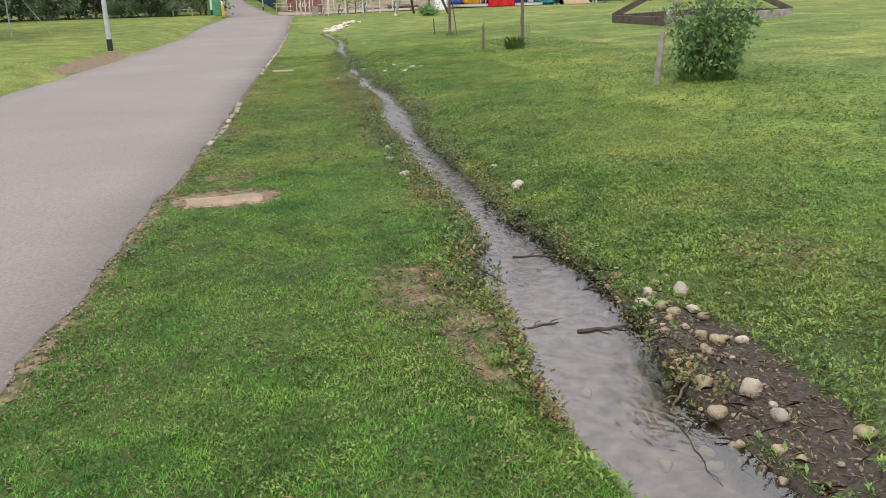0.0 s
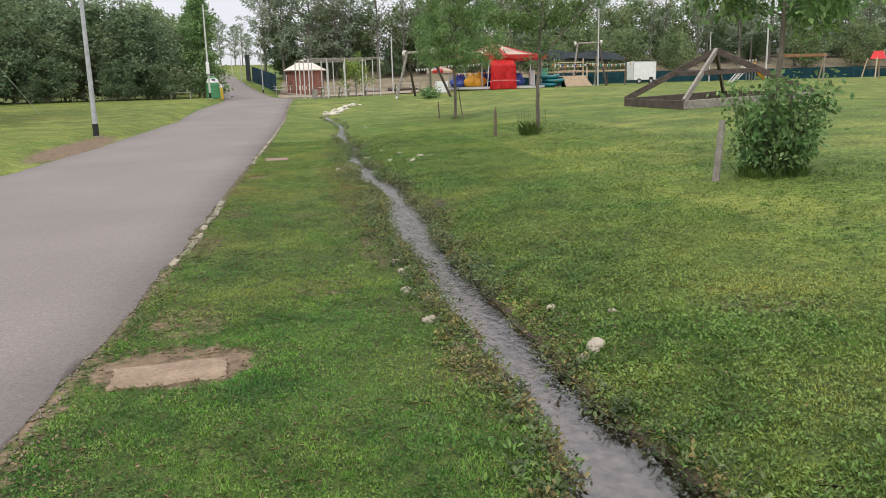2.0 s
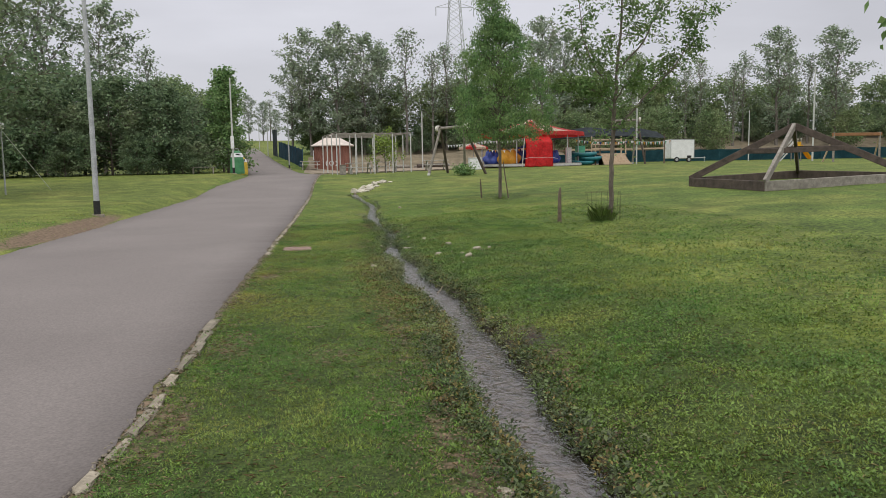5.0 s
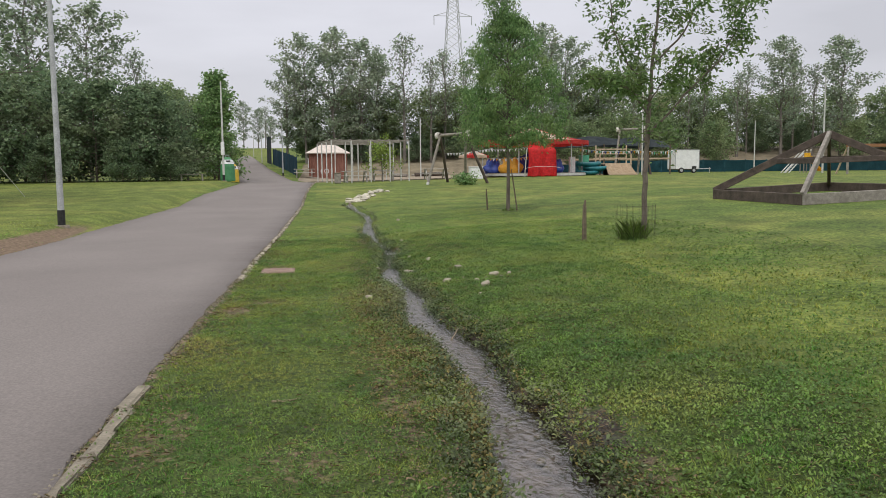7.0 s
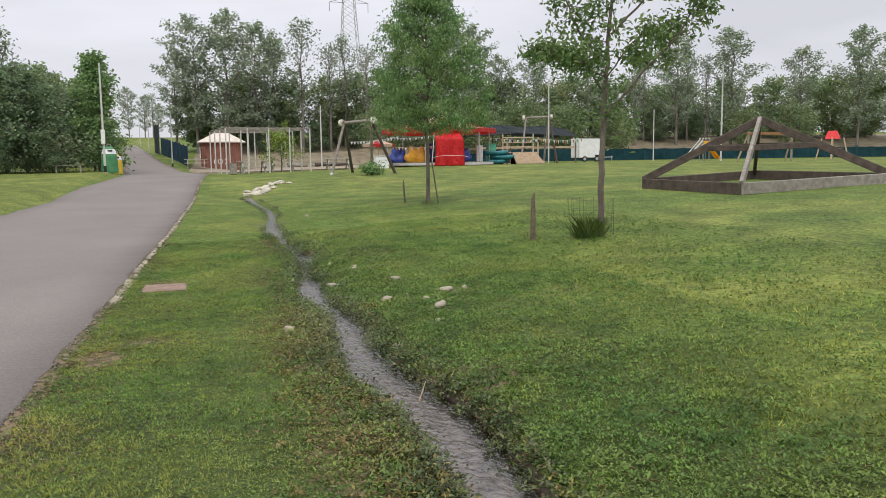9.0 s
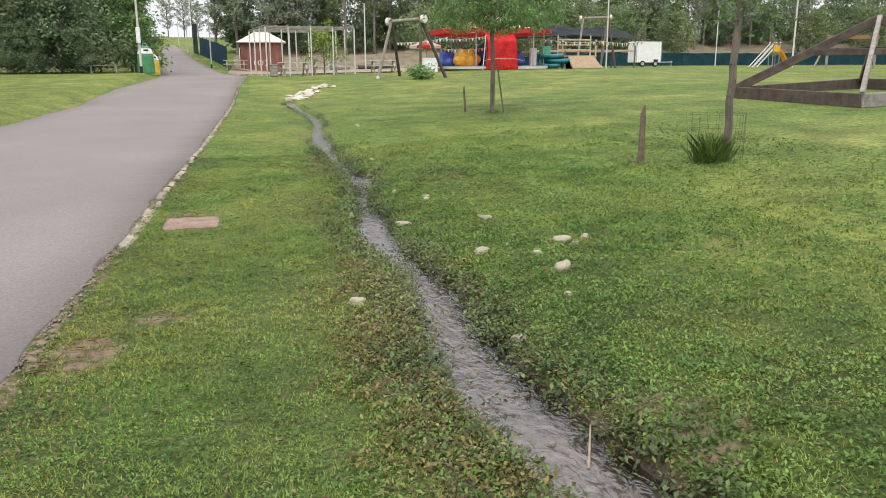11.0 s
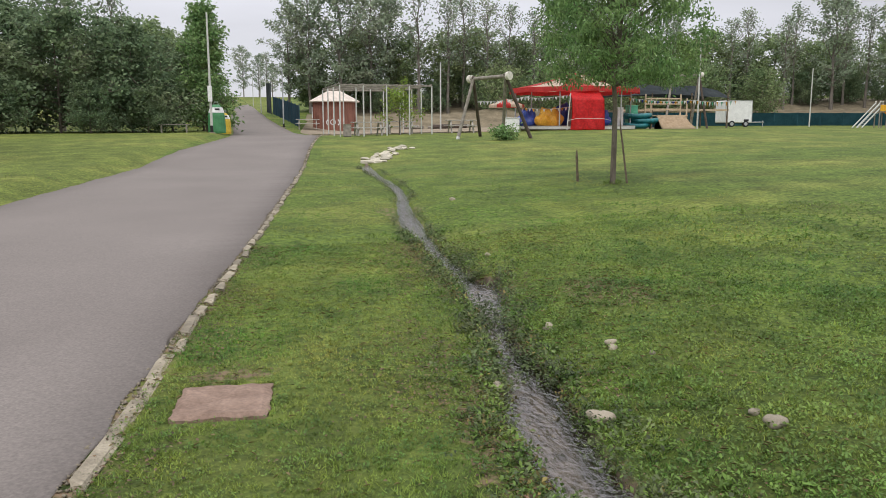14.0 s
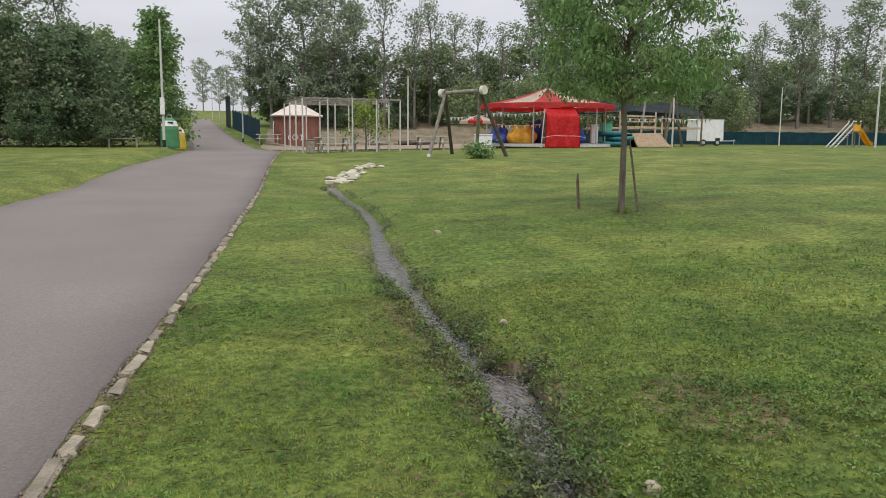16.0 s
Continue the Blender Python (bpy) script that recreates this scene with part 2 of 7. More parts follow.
OLIVE = green_material("olive_bank_leaf", (0.115, 0.090, 0.032), (0.250, 0.205, 0.070), (0.290, 0.210, 0.085), island=0.6, patch=1.5)
LITTER = green_material("dead_leaf_litter", (0.075, 0.048, 0.030), (0.180, 0.120, 0.075), (0.160, 0.115, 0.060), island=0.6, glow=0.1, patch=2.0)
DEAD = green_material("wet_dead_leaf", (0.030, 0.020, 0.014), (0.085, 0.056, 0.040), (0.110, 0.075, 0.050), island=0.6, glow=0.1, patch=2.0)
STRAW = green_material("dry_straw", (0.18, 0.12, 0.06), (0.32, 0.245, 0.13), (0.28, 0.24, 0.11), glow=0.15)
LEAF = green_material("tree_leaf", (0.132, 0.225, 0.085), (0.240, 0.360, 0.135), (0.262, 0.360, 0.135), island=0.4, glow=0.42, patch=0.8)
LEAF_PALE = green_material("sapling_leaf", (0.100, 0.175, 0.054), (0.190, 0.270, 0.093), (0.210, 0.265, 0.102), island=0.4, glow=0.42, patch=0.9)
SAPLING = green_material("light_sapling_leaf", (0.190, 0.270, 0.050), (0.300, 0.390, 0.085), (0.320, 0.380, 0.090), island=0.4, glow=0.42, patch=0.9)
LEAF_WOOD = green_material("woodland_leaf", (0.147, 0.210, 0.099), (0.267, 0.337, 0.155), (0.287, 0.330, 0.161), island=0.4, glow=0.42, patch=0.18)
LEAF_HEDGE = green_material("thicket_leaf", (0.114, 0.172, 0.097), (0.208, 0.279, 0.144), (0.233, 0.279, 0.155), island=0.4, glow=0.4, patch=0.3)
LEAF_GREY = green_material("poplar_leaf", (0.220, 0.283, 0.194), (0.342, 0.405, 0.274), (0.347, 0.393, 0.274), island=0.4, glow=0.42, patch=0.25)
BARK = material("bark", (0.105, 0.085, 0.068), (0.21, 0.178, 0.145), 9, 0.95, 0.9, stretch=(1, 1, 0.25))
BARK_PALE = material("grey_bark", (0.13, 0.115, 0.10), (0.24, 0.215, 0.185), 5, 0.95, 0.8, stretch=(1, 1, 0.25))
ASPHALT = material("worn_asphalt", (0.182, 0.158, 0.147), (0.214, 0.187, 0.174), 0.35, 0.9, 0.1, fine=160)
KERB = material("kerb_concrete", (0.20, 0.172, 0.128), (0.35, 0.305, 0.235), 9, 0.92, 0.6, each=0.25)
SLAB = material("pink_slab", (0.19, 0.125, 0.095), (0.30, 0.21, 0.165), 6, 0.92, 0.5)
SANDSTONE = material("sandy_slab", (0.20, 0.142, 0.098), (0.30, 0.222, 0.155), 5, 0.92, 0.4)
STONE = material("river_stone", (0.26, 0.22, 0.165), (0.43, 0.38, 0.30), 14, 0.8, 0.3, each=0.22)
STONE_PALE = material("pale_cascade_stone", (0.40, 0.36, 0.28), (0.60, 0.56, 0.46), 9, 0.85, 0.4, each=0.2)
STONE_WET = material("wet_stone", (0.15, 0.115, 0.065), (0.38, 0.31, 0.20), 10, 0.4, 0.3, each=0.3)
STICK = material("wet_stick", (0.035, 0.026, 0.020), (0.085, 0.065, 0.050), 20, 0.7, 0.6)
STICK_PALE = material("dry_stick", (0.26, 0.19, 0.12), (0.40, 0.32, 0.22), 20, 0.85, 0.5)
WOOD_DARK = material("tarred_timber", (0.060, 0.046, 0.038), (0.120, 0.092, 0.075), 5, 0.85, 0.6, stretch=(1, 1, 1))
WOOD_GREY = material("weathered_timber", (0.19, 0.17, 0.145), (0.33, 0.30, 0.26), 6, 0.9, 0.6)
WOOD_SILVER = material("silvered_timber", (0.34, 0.32, 0.29), (0.50, 0.47, 0.43), 6, 0.9, 0.5)
WOOD_TAN = material("pale_timber", (0.40, 0.30, 0.20), (0.54, 0.43, 0.31), 5, 0.8, 0.4)
STAKE = material("stake_wood", (0.11, 0.085, 0.060), (0.20, 0.155, 0.11), 14, 0.9, 0.6)
GALV = material("galvanised_steel", (0.36, 0.37, 0.38), (0.50, 0.51, 0.52), 5, 0.5, 0.05, metal=0.35)
WHITE_POLE = material("pale_painted_steel", (0.46, 0.46, 0.44), (0.60, 0.60, 0.57), 5, 0.55, 0.05)
BLACK = material("black_rubber", grey(0.012), grey(0.030), 12, 0.7, 0.2)
WIRE = material("rusty_wire", (0.05, 0.040, 0.032), (0.10, 0.080, 0.065), 40, 0.7, 0.2, metal=0.4)
WHITE = material("white_paint", grey(0.70), grey(0.80), 3, 0.55, 0.05)
LOG_END = material("whitened_log_end", (0.55, 0.52, 0.46), (0.72, 0.69, 0.62), 12, 0.8, 0.3)
RED = material("red_tarpaulin", (0.70, 0.030, 0.034), (0.84, 0.055, 0.058), 1.2, 0.45, 0.12, glow=0.15)
CANOPY_RED = material("canopy_red", (0.58, 0.055, 0.052), (0.72, 0.085, 0.080), 1.5, 0.55, 0.1, glow=0.2)
CANOPY_WHITE = material("canopy_cream", (0.68, 0.56, 0.46), (0.80, 0.69, 0.58), 1.5, 0.55, 0.1, glow=0.2)
YELLOW = material("yellow_tarpaulin", (0.52, 0.255, 0.020), (0.66, 0.350, 0.040), 1.5, 0.5, 0.1)
BLUE = material("blue_tarpaulin", (0.020, 0.045, 0.22), (0.040, 0.075, 0.34), 1.5, 0.5, 0.1)
TEAL = material("teal_plastic", (0.012, 0.13, 0.15), (0.025, 0.20, 0.22), 2.5, 0.4, 0.05)
GREEN_BOX = material("mint_plastic", (0.08, 0.36, 0.22), (0.13, 0.46, 0.29), 3, 0.5, 0.05)
NET = material("green_windscreen_mesh", (0.010, 0.060, 0.080), (0.022, 0.095, 0.118), 1.2, 0.8, 0.2)
NET_BLUE = material("blue_windscreen_mesh", (0.012, 0.048, 0.080), (0.022, 0.075, 0.115), 1.2, 0.8, 0.2)
SHADE = material("dark_shade_net", (0.040, 0.052, 0.060), (0.080, 0.098, 0.105), 1.5, 0.85, 0.2, glow=0.15)
BRICK_RED = material("red_stained_board", (0.200, 0.085, 0.060), (0.300, 0.135, 0.098), 4, 0.8, 0.3, each=0.15, stretch=(1, 1, 0.3))
ROOF_WHITE = material("cream_felt_roof", (0.56, 0.48, 0.42), (0.70, 0.62, 0.55), 3, 0.75, 0.2)
BIN_GREEN = material("bottle_bank_green", (0.055, 0.20, 0.085), (0.085, 0.28, 0.125), 3, 0.5, 0.05)
BIN_YELLOW = material("bin_yellow", (0.55, 0.38, 0.035), (0.68, 0.48, 0.06), 3, 0.5, 0.05)
SLIDE_YELLOW = material("slide_yellow", (0.66, 0.33, 0.012), (0.78, 0.42, 0.025), 2, 0.35, 0.03)
ORANGE = material("orange_board", (0.20, 0.095, 0.045), (0.30, 0.15, 0.070), 3, 0.7, 0.2)
SAND = material("packed_sand", (0.22, 0.175, 0.125), (0.35, 0.285, 0.21), 0.8, 0.95, 0.4, fine=30)
DRY_BANK = material("dry_scrub", (0.14, 0.115, 0.075), (0.25, 0.205, 0.135), 1.2, 0.95, 0.6)

# ---- small building helpers ----


def part(name, bm, mat, parent=None, label="", smooth=False):
    me = bpy.data.meshes.new(name)
    bm.normal_update()
    bm.to_mesh(me)
    bm.free()
    me.materials.append(mat)
    if smooth:
        me.polygons.foreach_set("use_smooth", [True] * len(me.polygons))
    ob = new(name, me)
    ob.parent = parent
    return tagged(ob, label)


def raw(name, verts, faces, mat, parent=None, label="", smooth=False):
    """A mesh object from number arrays: faces all triangles or all quads."""
    me = bpy.data.meshes.new(name)
    verts, faces = np.asarray(verts, dtype=np.float32), np.asarray(faces, dtype=np.int32)
    k = faces.shape[1]
    me.vertices.add(len(verts)), me.loops.add(faces.size), me.polygons.add(len(faces))
    me.vertices.foreach_set("co", verts.ravel())
    me.loops.foreach_set("vertex_index", faces.ravel())
    me.polygons.foreach_set("loop_start", np.arange(0, faces.size, k, dtype=np.int32))
    if smooth:
        me.polygons.foreach_set("use_smooth", np.ones(len(faces), dtype=bool))
    me.update(calc_edges=True)
    me.validate()
    me.materials.append(mat)
    ob = new(name, me)
    ob.parent = parent
    return tagged(ob, label)


def thing(name, label, category, x, y, turn=0.0, group="", z=None, lift=0.0):
    ob = new(name)
    ob.empty_display_size = 0.2
    ob.matrix_world = pose(x, y, (height(x, y) if z is None else z) + lift, 0, 0, turn)
    return tagged(ob, label, category, group)


def box(bm, x, y, z, sx, sy, sz, bevel=0.0, m=None):
    made = bmesh.ops.create_cube(bm, size=1.0, matrix=(m or Matrix()) @ Matrix.Translation((x, y, z)) @ Matrix.Diagonal((sx, sy, sz, 1)))["verts"]
    if bevel:
        edges = {e for v in made for e in v.link_edges}
        bmesh.ops.bevel(bm, geom=list(edges), offset=bevel, segments=1, affect="EDGES")


def rod(bm, a, b, r0, r1=None, n=8, caps=True):
    a, b = Vector(a), Vector(b)
    d = b - a
    q = d.to_track_quat("Z", "Y").to_matrix().to_4x4()
    bmesh.ops.create_cone(bm, cap_ends=caps, segments=n, radius1=r0, radius2=r0 if r1 is None else r1, depth=d.length,
                          matrix=Matrix.Translation((a + b) / 2) @ q)


def beam(bm, a, b, w, h, bevel=0.01):
    """A squared timber from a to b: w across, h upright."""
    a, b = Vector(a), Vector(b)
    d = b - a
    x = d.normalized()
    side = Vector((0, 0, 1)).cross(x)
    side = side.normalized() if side.length > 1e-4 else Vector((0, 1, 0))
    up = x.cross(side)
    m = Matrix((x, side, up)).transposed().to_4x4()
    box(bm, 0, 0, 0, d.length, w, h, bevel, Matrix.Translation((a + b) / 2) @ m)


def smooth_step(t):
    t = np.clip(t, 0, 1)
    return t * t * (3 - 2 * t)


def field(x, y, size, seed=0):
    """Smooth value noise from 0 to 1 over the plan, for arrays."""
    x, y = np.asarray(x) / size + seed * 17.3, np.asarray(y) / size + seed * 5.1
    xi, yi = np.floor(x), np.floor(y)
    fx, fy = x - xi, y - yi
    fx, fy = fx * fx * (3 - 2 * fx), fy * fy * (3 - 2 * fy)

    def corner(i, j):
        s = np.sin(i * 127.1 + j * 311.7 + seed * 74.7) * 43758.5453
        return s - np.floor(s)
    return (corner(xi, yi) * (1 - fx) + corner(xi + 1, yi) * fx) * (1 - fy) + (corner(xi, yi + 1) * (1 - fx) + corner(xi + 1, yi + 1) * fx) * fy


# ---- the lie of the land ----
STREAM_Y = (0, 2.1, 2.7, 3, 3.4, 3.9, 4.3, 4.7, 5.1, 5.8, 6.6, 7.4, 8.4, 9.4, 10.2, 11.1, 12, 12.7, 13.2, 14, 14.9, 15.5, 16.3, 16.9, 17.4, 18, 18.5, 19.1, 19.8, 20.4, 21, 21.7, 22.3, 22.8, 23.2, 23.5, 23.65, 24.3, 25, 26, 27, 28.4, 29.5, 31, 32, 34, 35.6, 37.8, 40.6, 41.7)
STREAM_L = (1, 1.01, 0.92, 0.93, 0.99, 1.01, 0.97, 1.05, 1.14, 1.18, 1.19, 1.12, 1.11, 1.12, 1.05, 1.05, 1.13, 1.21, 1.25, 1.28, 1.24, 1.12, 1.07, 1.1, 1.18, 1.24, 1.21, 1.13, 1.1, 1.17, 1.25, 1.29, 1.35, 1.4, 1.42, 1.42, 1.39, 1.41, 1.39, 1.37, 1.33, 1.32, 1.41, 1.52, 1.63, 1.66, 1.6, 1.4, 1.27, 1.4)
STREAM_R = (1.5, 1.48, 1.42, 1.5, 1.56, 1.58, 1.61, 1.57, 1.56, 1.44, 1.44, 1.43, 1.44, 1.42, 1.45, 1.54, 1.58, 1.63, 1.54, 1.61, 1.63, 1.55, 1.45, 1.46, 1.48, 1.48, 1.44, 1.36, 1.41, 1.46, 1.4, 1.46, 1.6, 1.66, 1.72, 1.78, 1.56, 1.58, 1.53, 1.53, 1.51, 1.57, 1.6, 1.68, 1.78, 1.85, 1.78, 1.6, 1.56, 1.55)


def stream_edges(y):
    wob = 0.05 * (field(y, 0 * np.asarray(y), 0.35, 3) - 0.5)
    wob2 = 0.05 * (field(y, 0 * np.asarray(y) + 9, 0.3, 4) - 0.5)
    return np.interp(y, STREAM_Y, STREAM_L) + wob, np.interp(y, STREAM_Y, STREAM_R) + wob2


def road_left(y):
    return np.interp(y, (-40, 30, 45, 58, 66, 75, 80, 90, 100, 115, 130, 170), (-5.9, -5.65, -5.35, -4.75, -5.4, -6.3, -6.9, -8.1, -9.2, -10.4, -11.6, -21))


def road_right(y):
    return np.interp(y, (-40, 3.3, 10, 22, 36, 52, 62, 65, 75, 80, 90, 100, 115, 130, 170), (-1.75, -1.36, -1.12, -0.92, -0.62, -0.4, -0.1, -1.0, -2.2, -3.1, -4.95, -6.35, -8.1, -10.1, -18.5))


def rise(y):
    return np.interp(y, (27, 41, 47, 58, 90), (0, .17, .5, .8, .85))


def height(x, y):
    """Ground level without the stream's bed."""
    x, y = np.asarray(x, dtype=float), np.asarray(y, dtype=float)
    r = 0.04 * np.clip(x - 1.6, 0, 15) * (1 - 0.5 * smooth_step((y - 38) / 14)) + 0.10 * np.clip((x - 1.6) / 0.8, 0, 1) * np.clip((50 - y) / 20, 0, 1)
    left = 0.2 * smooth_step((road_left(y) - 0.05 - x) / 1.0)
    hill = np.interp(y, (74, 80, 95, 130, 160, 220, 400), (0, .35, 1.5, 3.2, 5.2, 7, 9))
    bank = np.interp(y, (92, 106, 130, 220, 400), (0, 2.8, 4.5, 7, 9))
    w = smooth_step((1.5 - x) / 3.5)
    return r + rise(y) + left + hill * w + bank * (1 - w) - 0.04


def level(x, y):
    return float(height(x, y))


# bare patches: x, y, half width, half length, strength
PATCHES = ((-0.68, 6.72, 0.58, 0.44, 0.85), (-0.72, 7.6, 0.34, 0.5, 0.5), (0.60, 4.15, 0.42, 0.6, 0.62), (0.78, 3.4, 0.26, 0.6, 0.6), (0.2, 8.3, 0.3, 0.3, 0.45),
           (-0.75, 16.8, 0.28, 0.4, 0.62), (-0.42, 17.3, 0.3, 0.2, 0.5), (2.45, 22.2, 0.45, 0.7, 0.48), (-0.45, 20.78, 0.34, 0.16, 0.55), (-6.05, 26.0, 0.46, 5.4, 0.95),
           (1.70, 2.75, 0.28, 1.15, 1.0), (1.72, 12.25, 0.26, 0.42, 0.75), (2.6, 3.9, 0.35, 0.5, 0.45), (0.1, 12.0, 0.3, 0.4, 0.4), (-0.7, 12.6, 0.24, 0.6, 0.45), (0.85, 16.3, 0.26, 1.0, 0.55), (1.85, 15.2, 0.35, 0.5, 0.5),
           (3.6, 17.6, 0.4, 0.3, 0.4), (1.75, 11.6, 0.25, 0.9, 0.5), (0.75, 13.5, 0.22, 1.6, 0.45), (0.8, 9.8, 0.2, 1.2, 0.45), (2.9, 6.5, 0.5, 0.3, 0.4), (-0.9, 10.5, 0.2, 0.7, 0.5))


def bare(x, y):
    """How bare the soil is, 0 to 1, and how wet."""
    x, y = np.asarray(x, dtype=float), np.asarray(y, dtype=float)
    s = np.zeros(np.broadcast(x, y).shape)
    for px, py, rx, ry, k in PATCHES:
        d = np.hypot((x - px) / rx, (y - py) / ry)
        s = np.maximum(s, k * (1 - smooth_step((d - 0.55) / 0.6)))
    lft, rgt = stream_edges(y)
    out = np.maximum(lft - x, x - rgt)
    far = smooth_step((y - 24) / 3)
    inside = (y < 41.9) * (1 - smooth_step((out - 0.01 + 0.05 * far) / (0.11 - 0.06 * far)))
    reach = 0.03 + np.where(x < 1.35, 0.36, 0.10) * smooth_step((field(y, 0 * y + np.where(x < 1.35, 0.0, 40.0), 1.1, 57) - 0.25) / 0.6)
    s = np.maximum(s, 0.45 * (1 - smooth_step((out - reach) / 0.14)) * (y > 2.5) * (y < 30))
    beside = x - road_right(y)
    s = np.maximum(s, 0.55 * (1 - smooth_step((beside - 0.03) / 0.16)) * (beside > -0.3) * (y < 63))
    near = (y < 41.9) * (1 - smooth_step((out - 0.01 + 0.05 * far) / (0.14 - 0.08 * far)))
    wet = np.maximum(near, 1.2 * np.exp(-((x - 1.72) / 0.32) ** 4 - ((y - 12.25) / 0.6) ** 4))
    wet = np.maximum(wet, 1.4 * np.exp(-((x - 1.75) / 0.5) ** 4 - ((y - 2.6) / 1.3) ** 4))
    return np.maximum(s, inside), np.clip(wet, 0, 1)


def under_water(x, y):
    lft, rgt = stream_edges(y)
    return (1 - smooth_step((np.maximum(lft - x, x - rgt) + 0.07) / 0.06)) * (y < 41.9)


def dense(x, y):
    """Where the sward is thick and the thatch between blades is darkened as shade."""
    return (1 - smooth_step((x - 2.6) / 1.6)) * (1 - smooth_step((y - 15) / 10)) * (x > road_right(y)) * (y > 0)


def dry_grass(x, y):
    """Where the mown grass has yellowed."""
    spots = ((4.3, 17.8, 0.9, 1.3, 0.8), (3.1, 17.2, 0.5, 0.7, 0.45), (4.3, 14.3, 1.0, 0.8, 0.6), (3.1, 13.3, 0.6, 0.5, 0.4), (2.4, 15.4, 0.5, 0.6, 0.35), (5.0, 16.4, 1.0, 0.7, 0.55), (5.6, 19.5, 1.0, 0.9, 0.55), (2.5, 22.3, 0.5, 0.7, 0.5), (0.75, 13.6, 0.22, 1.6, 0.55), (0.7, 17.0, 0.25, 1.2, 0.5), (-0.75, 15.6, 0.35, 1.2, 0.4), (-0.8, 17.6, 0.3, 0.9, 0.5), (0.1, 21.6, 0.5, 0.8, 0.25), (4.6, 24.5, 1.6, 1.0, 0.4))
    d = sum(k * np.exp(-((x - a) / w) ** 2 - ((y - b) / h) ** 2) for a, b, w, h, k in spots)
    return d * (0.55 + 0.9 * field(x, y, 0.45, 95))


def steps(*runs):
    return np.unique(np.round(np.concatenate([np.arange(a, b, d) for a, b, d in runs]), 3))


def build_ground():
    xs = steps((-3000, -400, 650), (-400, -60, 34), (-60, -8, 2), (-8, -5, 0.15), (-5, -1.6, 0.6), (-1.6, 2.8, 0.05), (2.8, 8, 0.25), (8, 80, 2), (80, 400, 32), (400, 3001, 650))
    ys = steps((-3000, -300, 675), (-300, -20, 20), (-20, 0, 1), (0, 31, 0.07), (31, 43, 0.15), (43, 66, 0.5), (66, 130, 2), (130, 400, 15), (400, 3001, 650))
    x, y = np.meshgrid(xs, ys)
    z = height(x, y)
    lft, rgt = stream_edges(y)
    out = np.maximum(lft - x, x - rgt)
    bed = 1 - smooth_step((out + 0.04) / 0.12)
    z = z - (0.125 + 0.03 * field(x, y, 0.12, 8)) * bed * (y < 41.8) * (y > -20)
    # a shallow dip beside the water and small unevenness over the lawn
    z -= 0.015 * (1 - smooth_step(out / 0.45)) * (out > 0) * (y < 41.8)
    z += 0.035 * (field(x, y, 0.9, 1) - 0.5) * (np.abs(x) < 60) * (y < 90) * smooth_step((x - road_right(y)) / 0.5)
    sunk = ((np.abs(x + 0.43) < 0.27) & (np.abs(y - 20.32) < 0.28)) | ((np.abs(x + 0.70) < 0.33) & (np.abs(y - 6.60) < 0.19))
    z = np.where(sunk, height(x, y) - 0.02, z)
    under = (x > road_left(y) + 0.06) & (x < road_right(y) - 0.06) & (y > -40) & (y < 170)
    z = np.where(under, z - 0.10, z)
    nx, ny = len(xs), len(ys)
    i = (np.arange(ny - 1)[:, None] * nx + np.arange(nx - 1)[None, :]).ravel()
    faces = np.stack([i, i + 1, i + nx + 1, i + nx], 1)
    ob = raw("ground", np.stack([x.ravel(), y.ravel(), z.ravel()], 1), faces, GROUND, smooth=True)
    s, w = bare(x, y)
    for name, data in (("soil", s), ("wet", w), ("bed", under_water(x, y)), ("shaded_thatch", dense(x, y)), ("dry", 0.45 * (x < -5.5) + dry_grass(x, y) + 0.3 * smooth_step((y - 34) / 12) * (x > 0) * (0.4 + 1.2 * field(x * 0.35, y, 1.6, 96)))):
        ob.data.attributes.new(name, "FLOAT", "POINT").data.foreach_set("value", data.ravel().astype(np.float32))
    tagged(ob, "uneven mown green lawn with worn bare soil patches", "lawn", kind="structure")


build_ground()


def ribbon(name, ys, left, right, mat, lift, cross, label, category, thick=0.06):
    """A sheet that follows the land between two edges, with a skirt for its thickness."""
    u = np.linspace(0, 1, cross)
    x = left[:, None] * (1 - u) + right[:, None] * u
    y = np.repeat(ys[:, None], cross, 1)
    z = height(x, y) + lift
    x = np.concatenate([x[:, :1], x, x[:, -1:]], 1)
    y = np.concatenate([y[:, :1], y, y[:, -1:]], 1)
    z = np.concatenate([z[:, :1] - thick, z, z[:, -1:] - thick], 1)
    ny, nx = x.shape
    i = (np.arange(ny - 1)[:, None] * nx + np.arange(nx - 1)[None, :]).ravel()
    faces = np.stack([i, i + 1, i + nx + 1, i + nx], 1)
    return tagged(raw(name, np.stack([x.ravel(), y.ravel(), z.ravel()], 1), faces, mat), label, category, kind="structure")


ry = np.concatenate([np.arange(-40, 0, 2.0), np.arange(0, 40, 0.12), np.arange(40, 70, 0.5), np.arange(70, 171, 2.5)])
fray = 0.07 * (field(ry, 0 * ry, 0.5, 11) - 0.5) + 0.05 * (field(ry, 0 * ry, 0.16, 12) - 0.5)
ribbon("road", ry, road_left(ry) + fray, road_right(ry) - 0.02 + fray * (ry < 62), ASPHALT, 0.012, 8, "pale grey worn asphalt footpath with ragged edges", "path", 0.12)
sy = np.arange(63.6, 92, 1.0)
ribbon("pavement", sy, np.interp(sy, (63.6, 75, 92), (-0.6, -1.6, -1.2)), np.interp(sy, (63.6, 70, 92), (9.0, 24.0, 34.0)), SAND, 0.02, 10, "pale packed sand of the play area", "sand", 0.05)


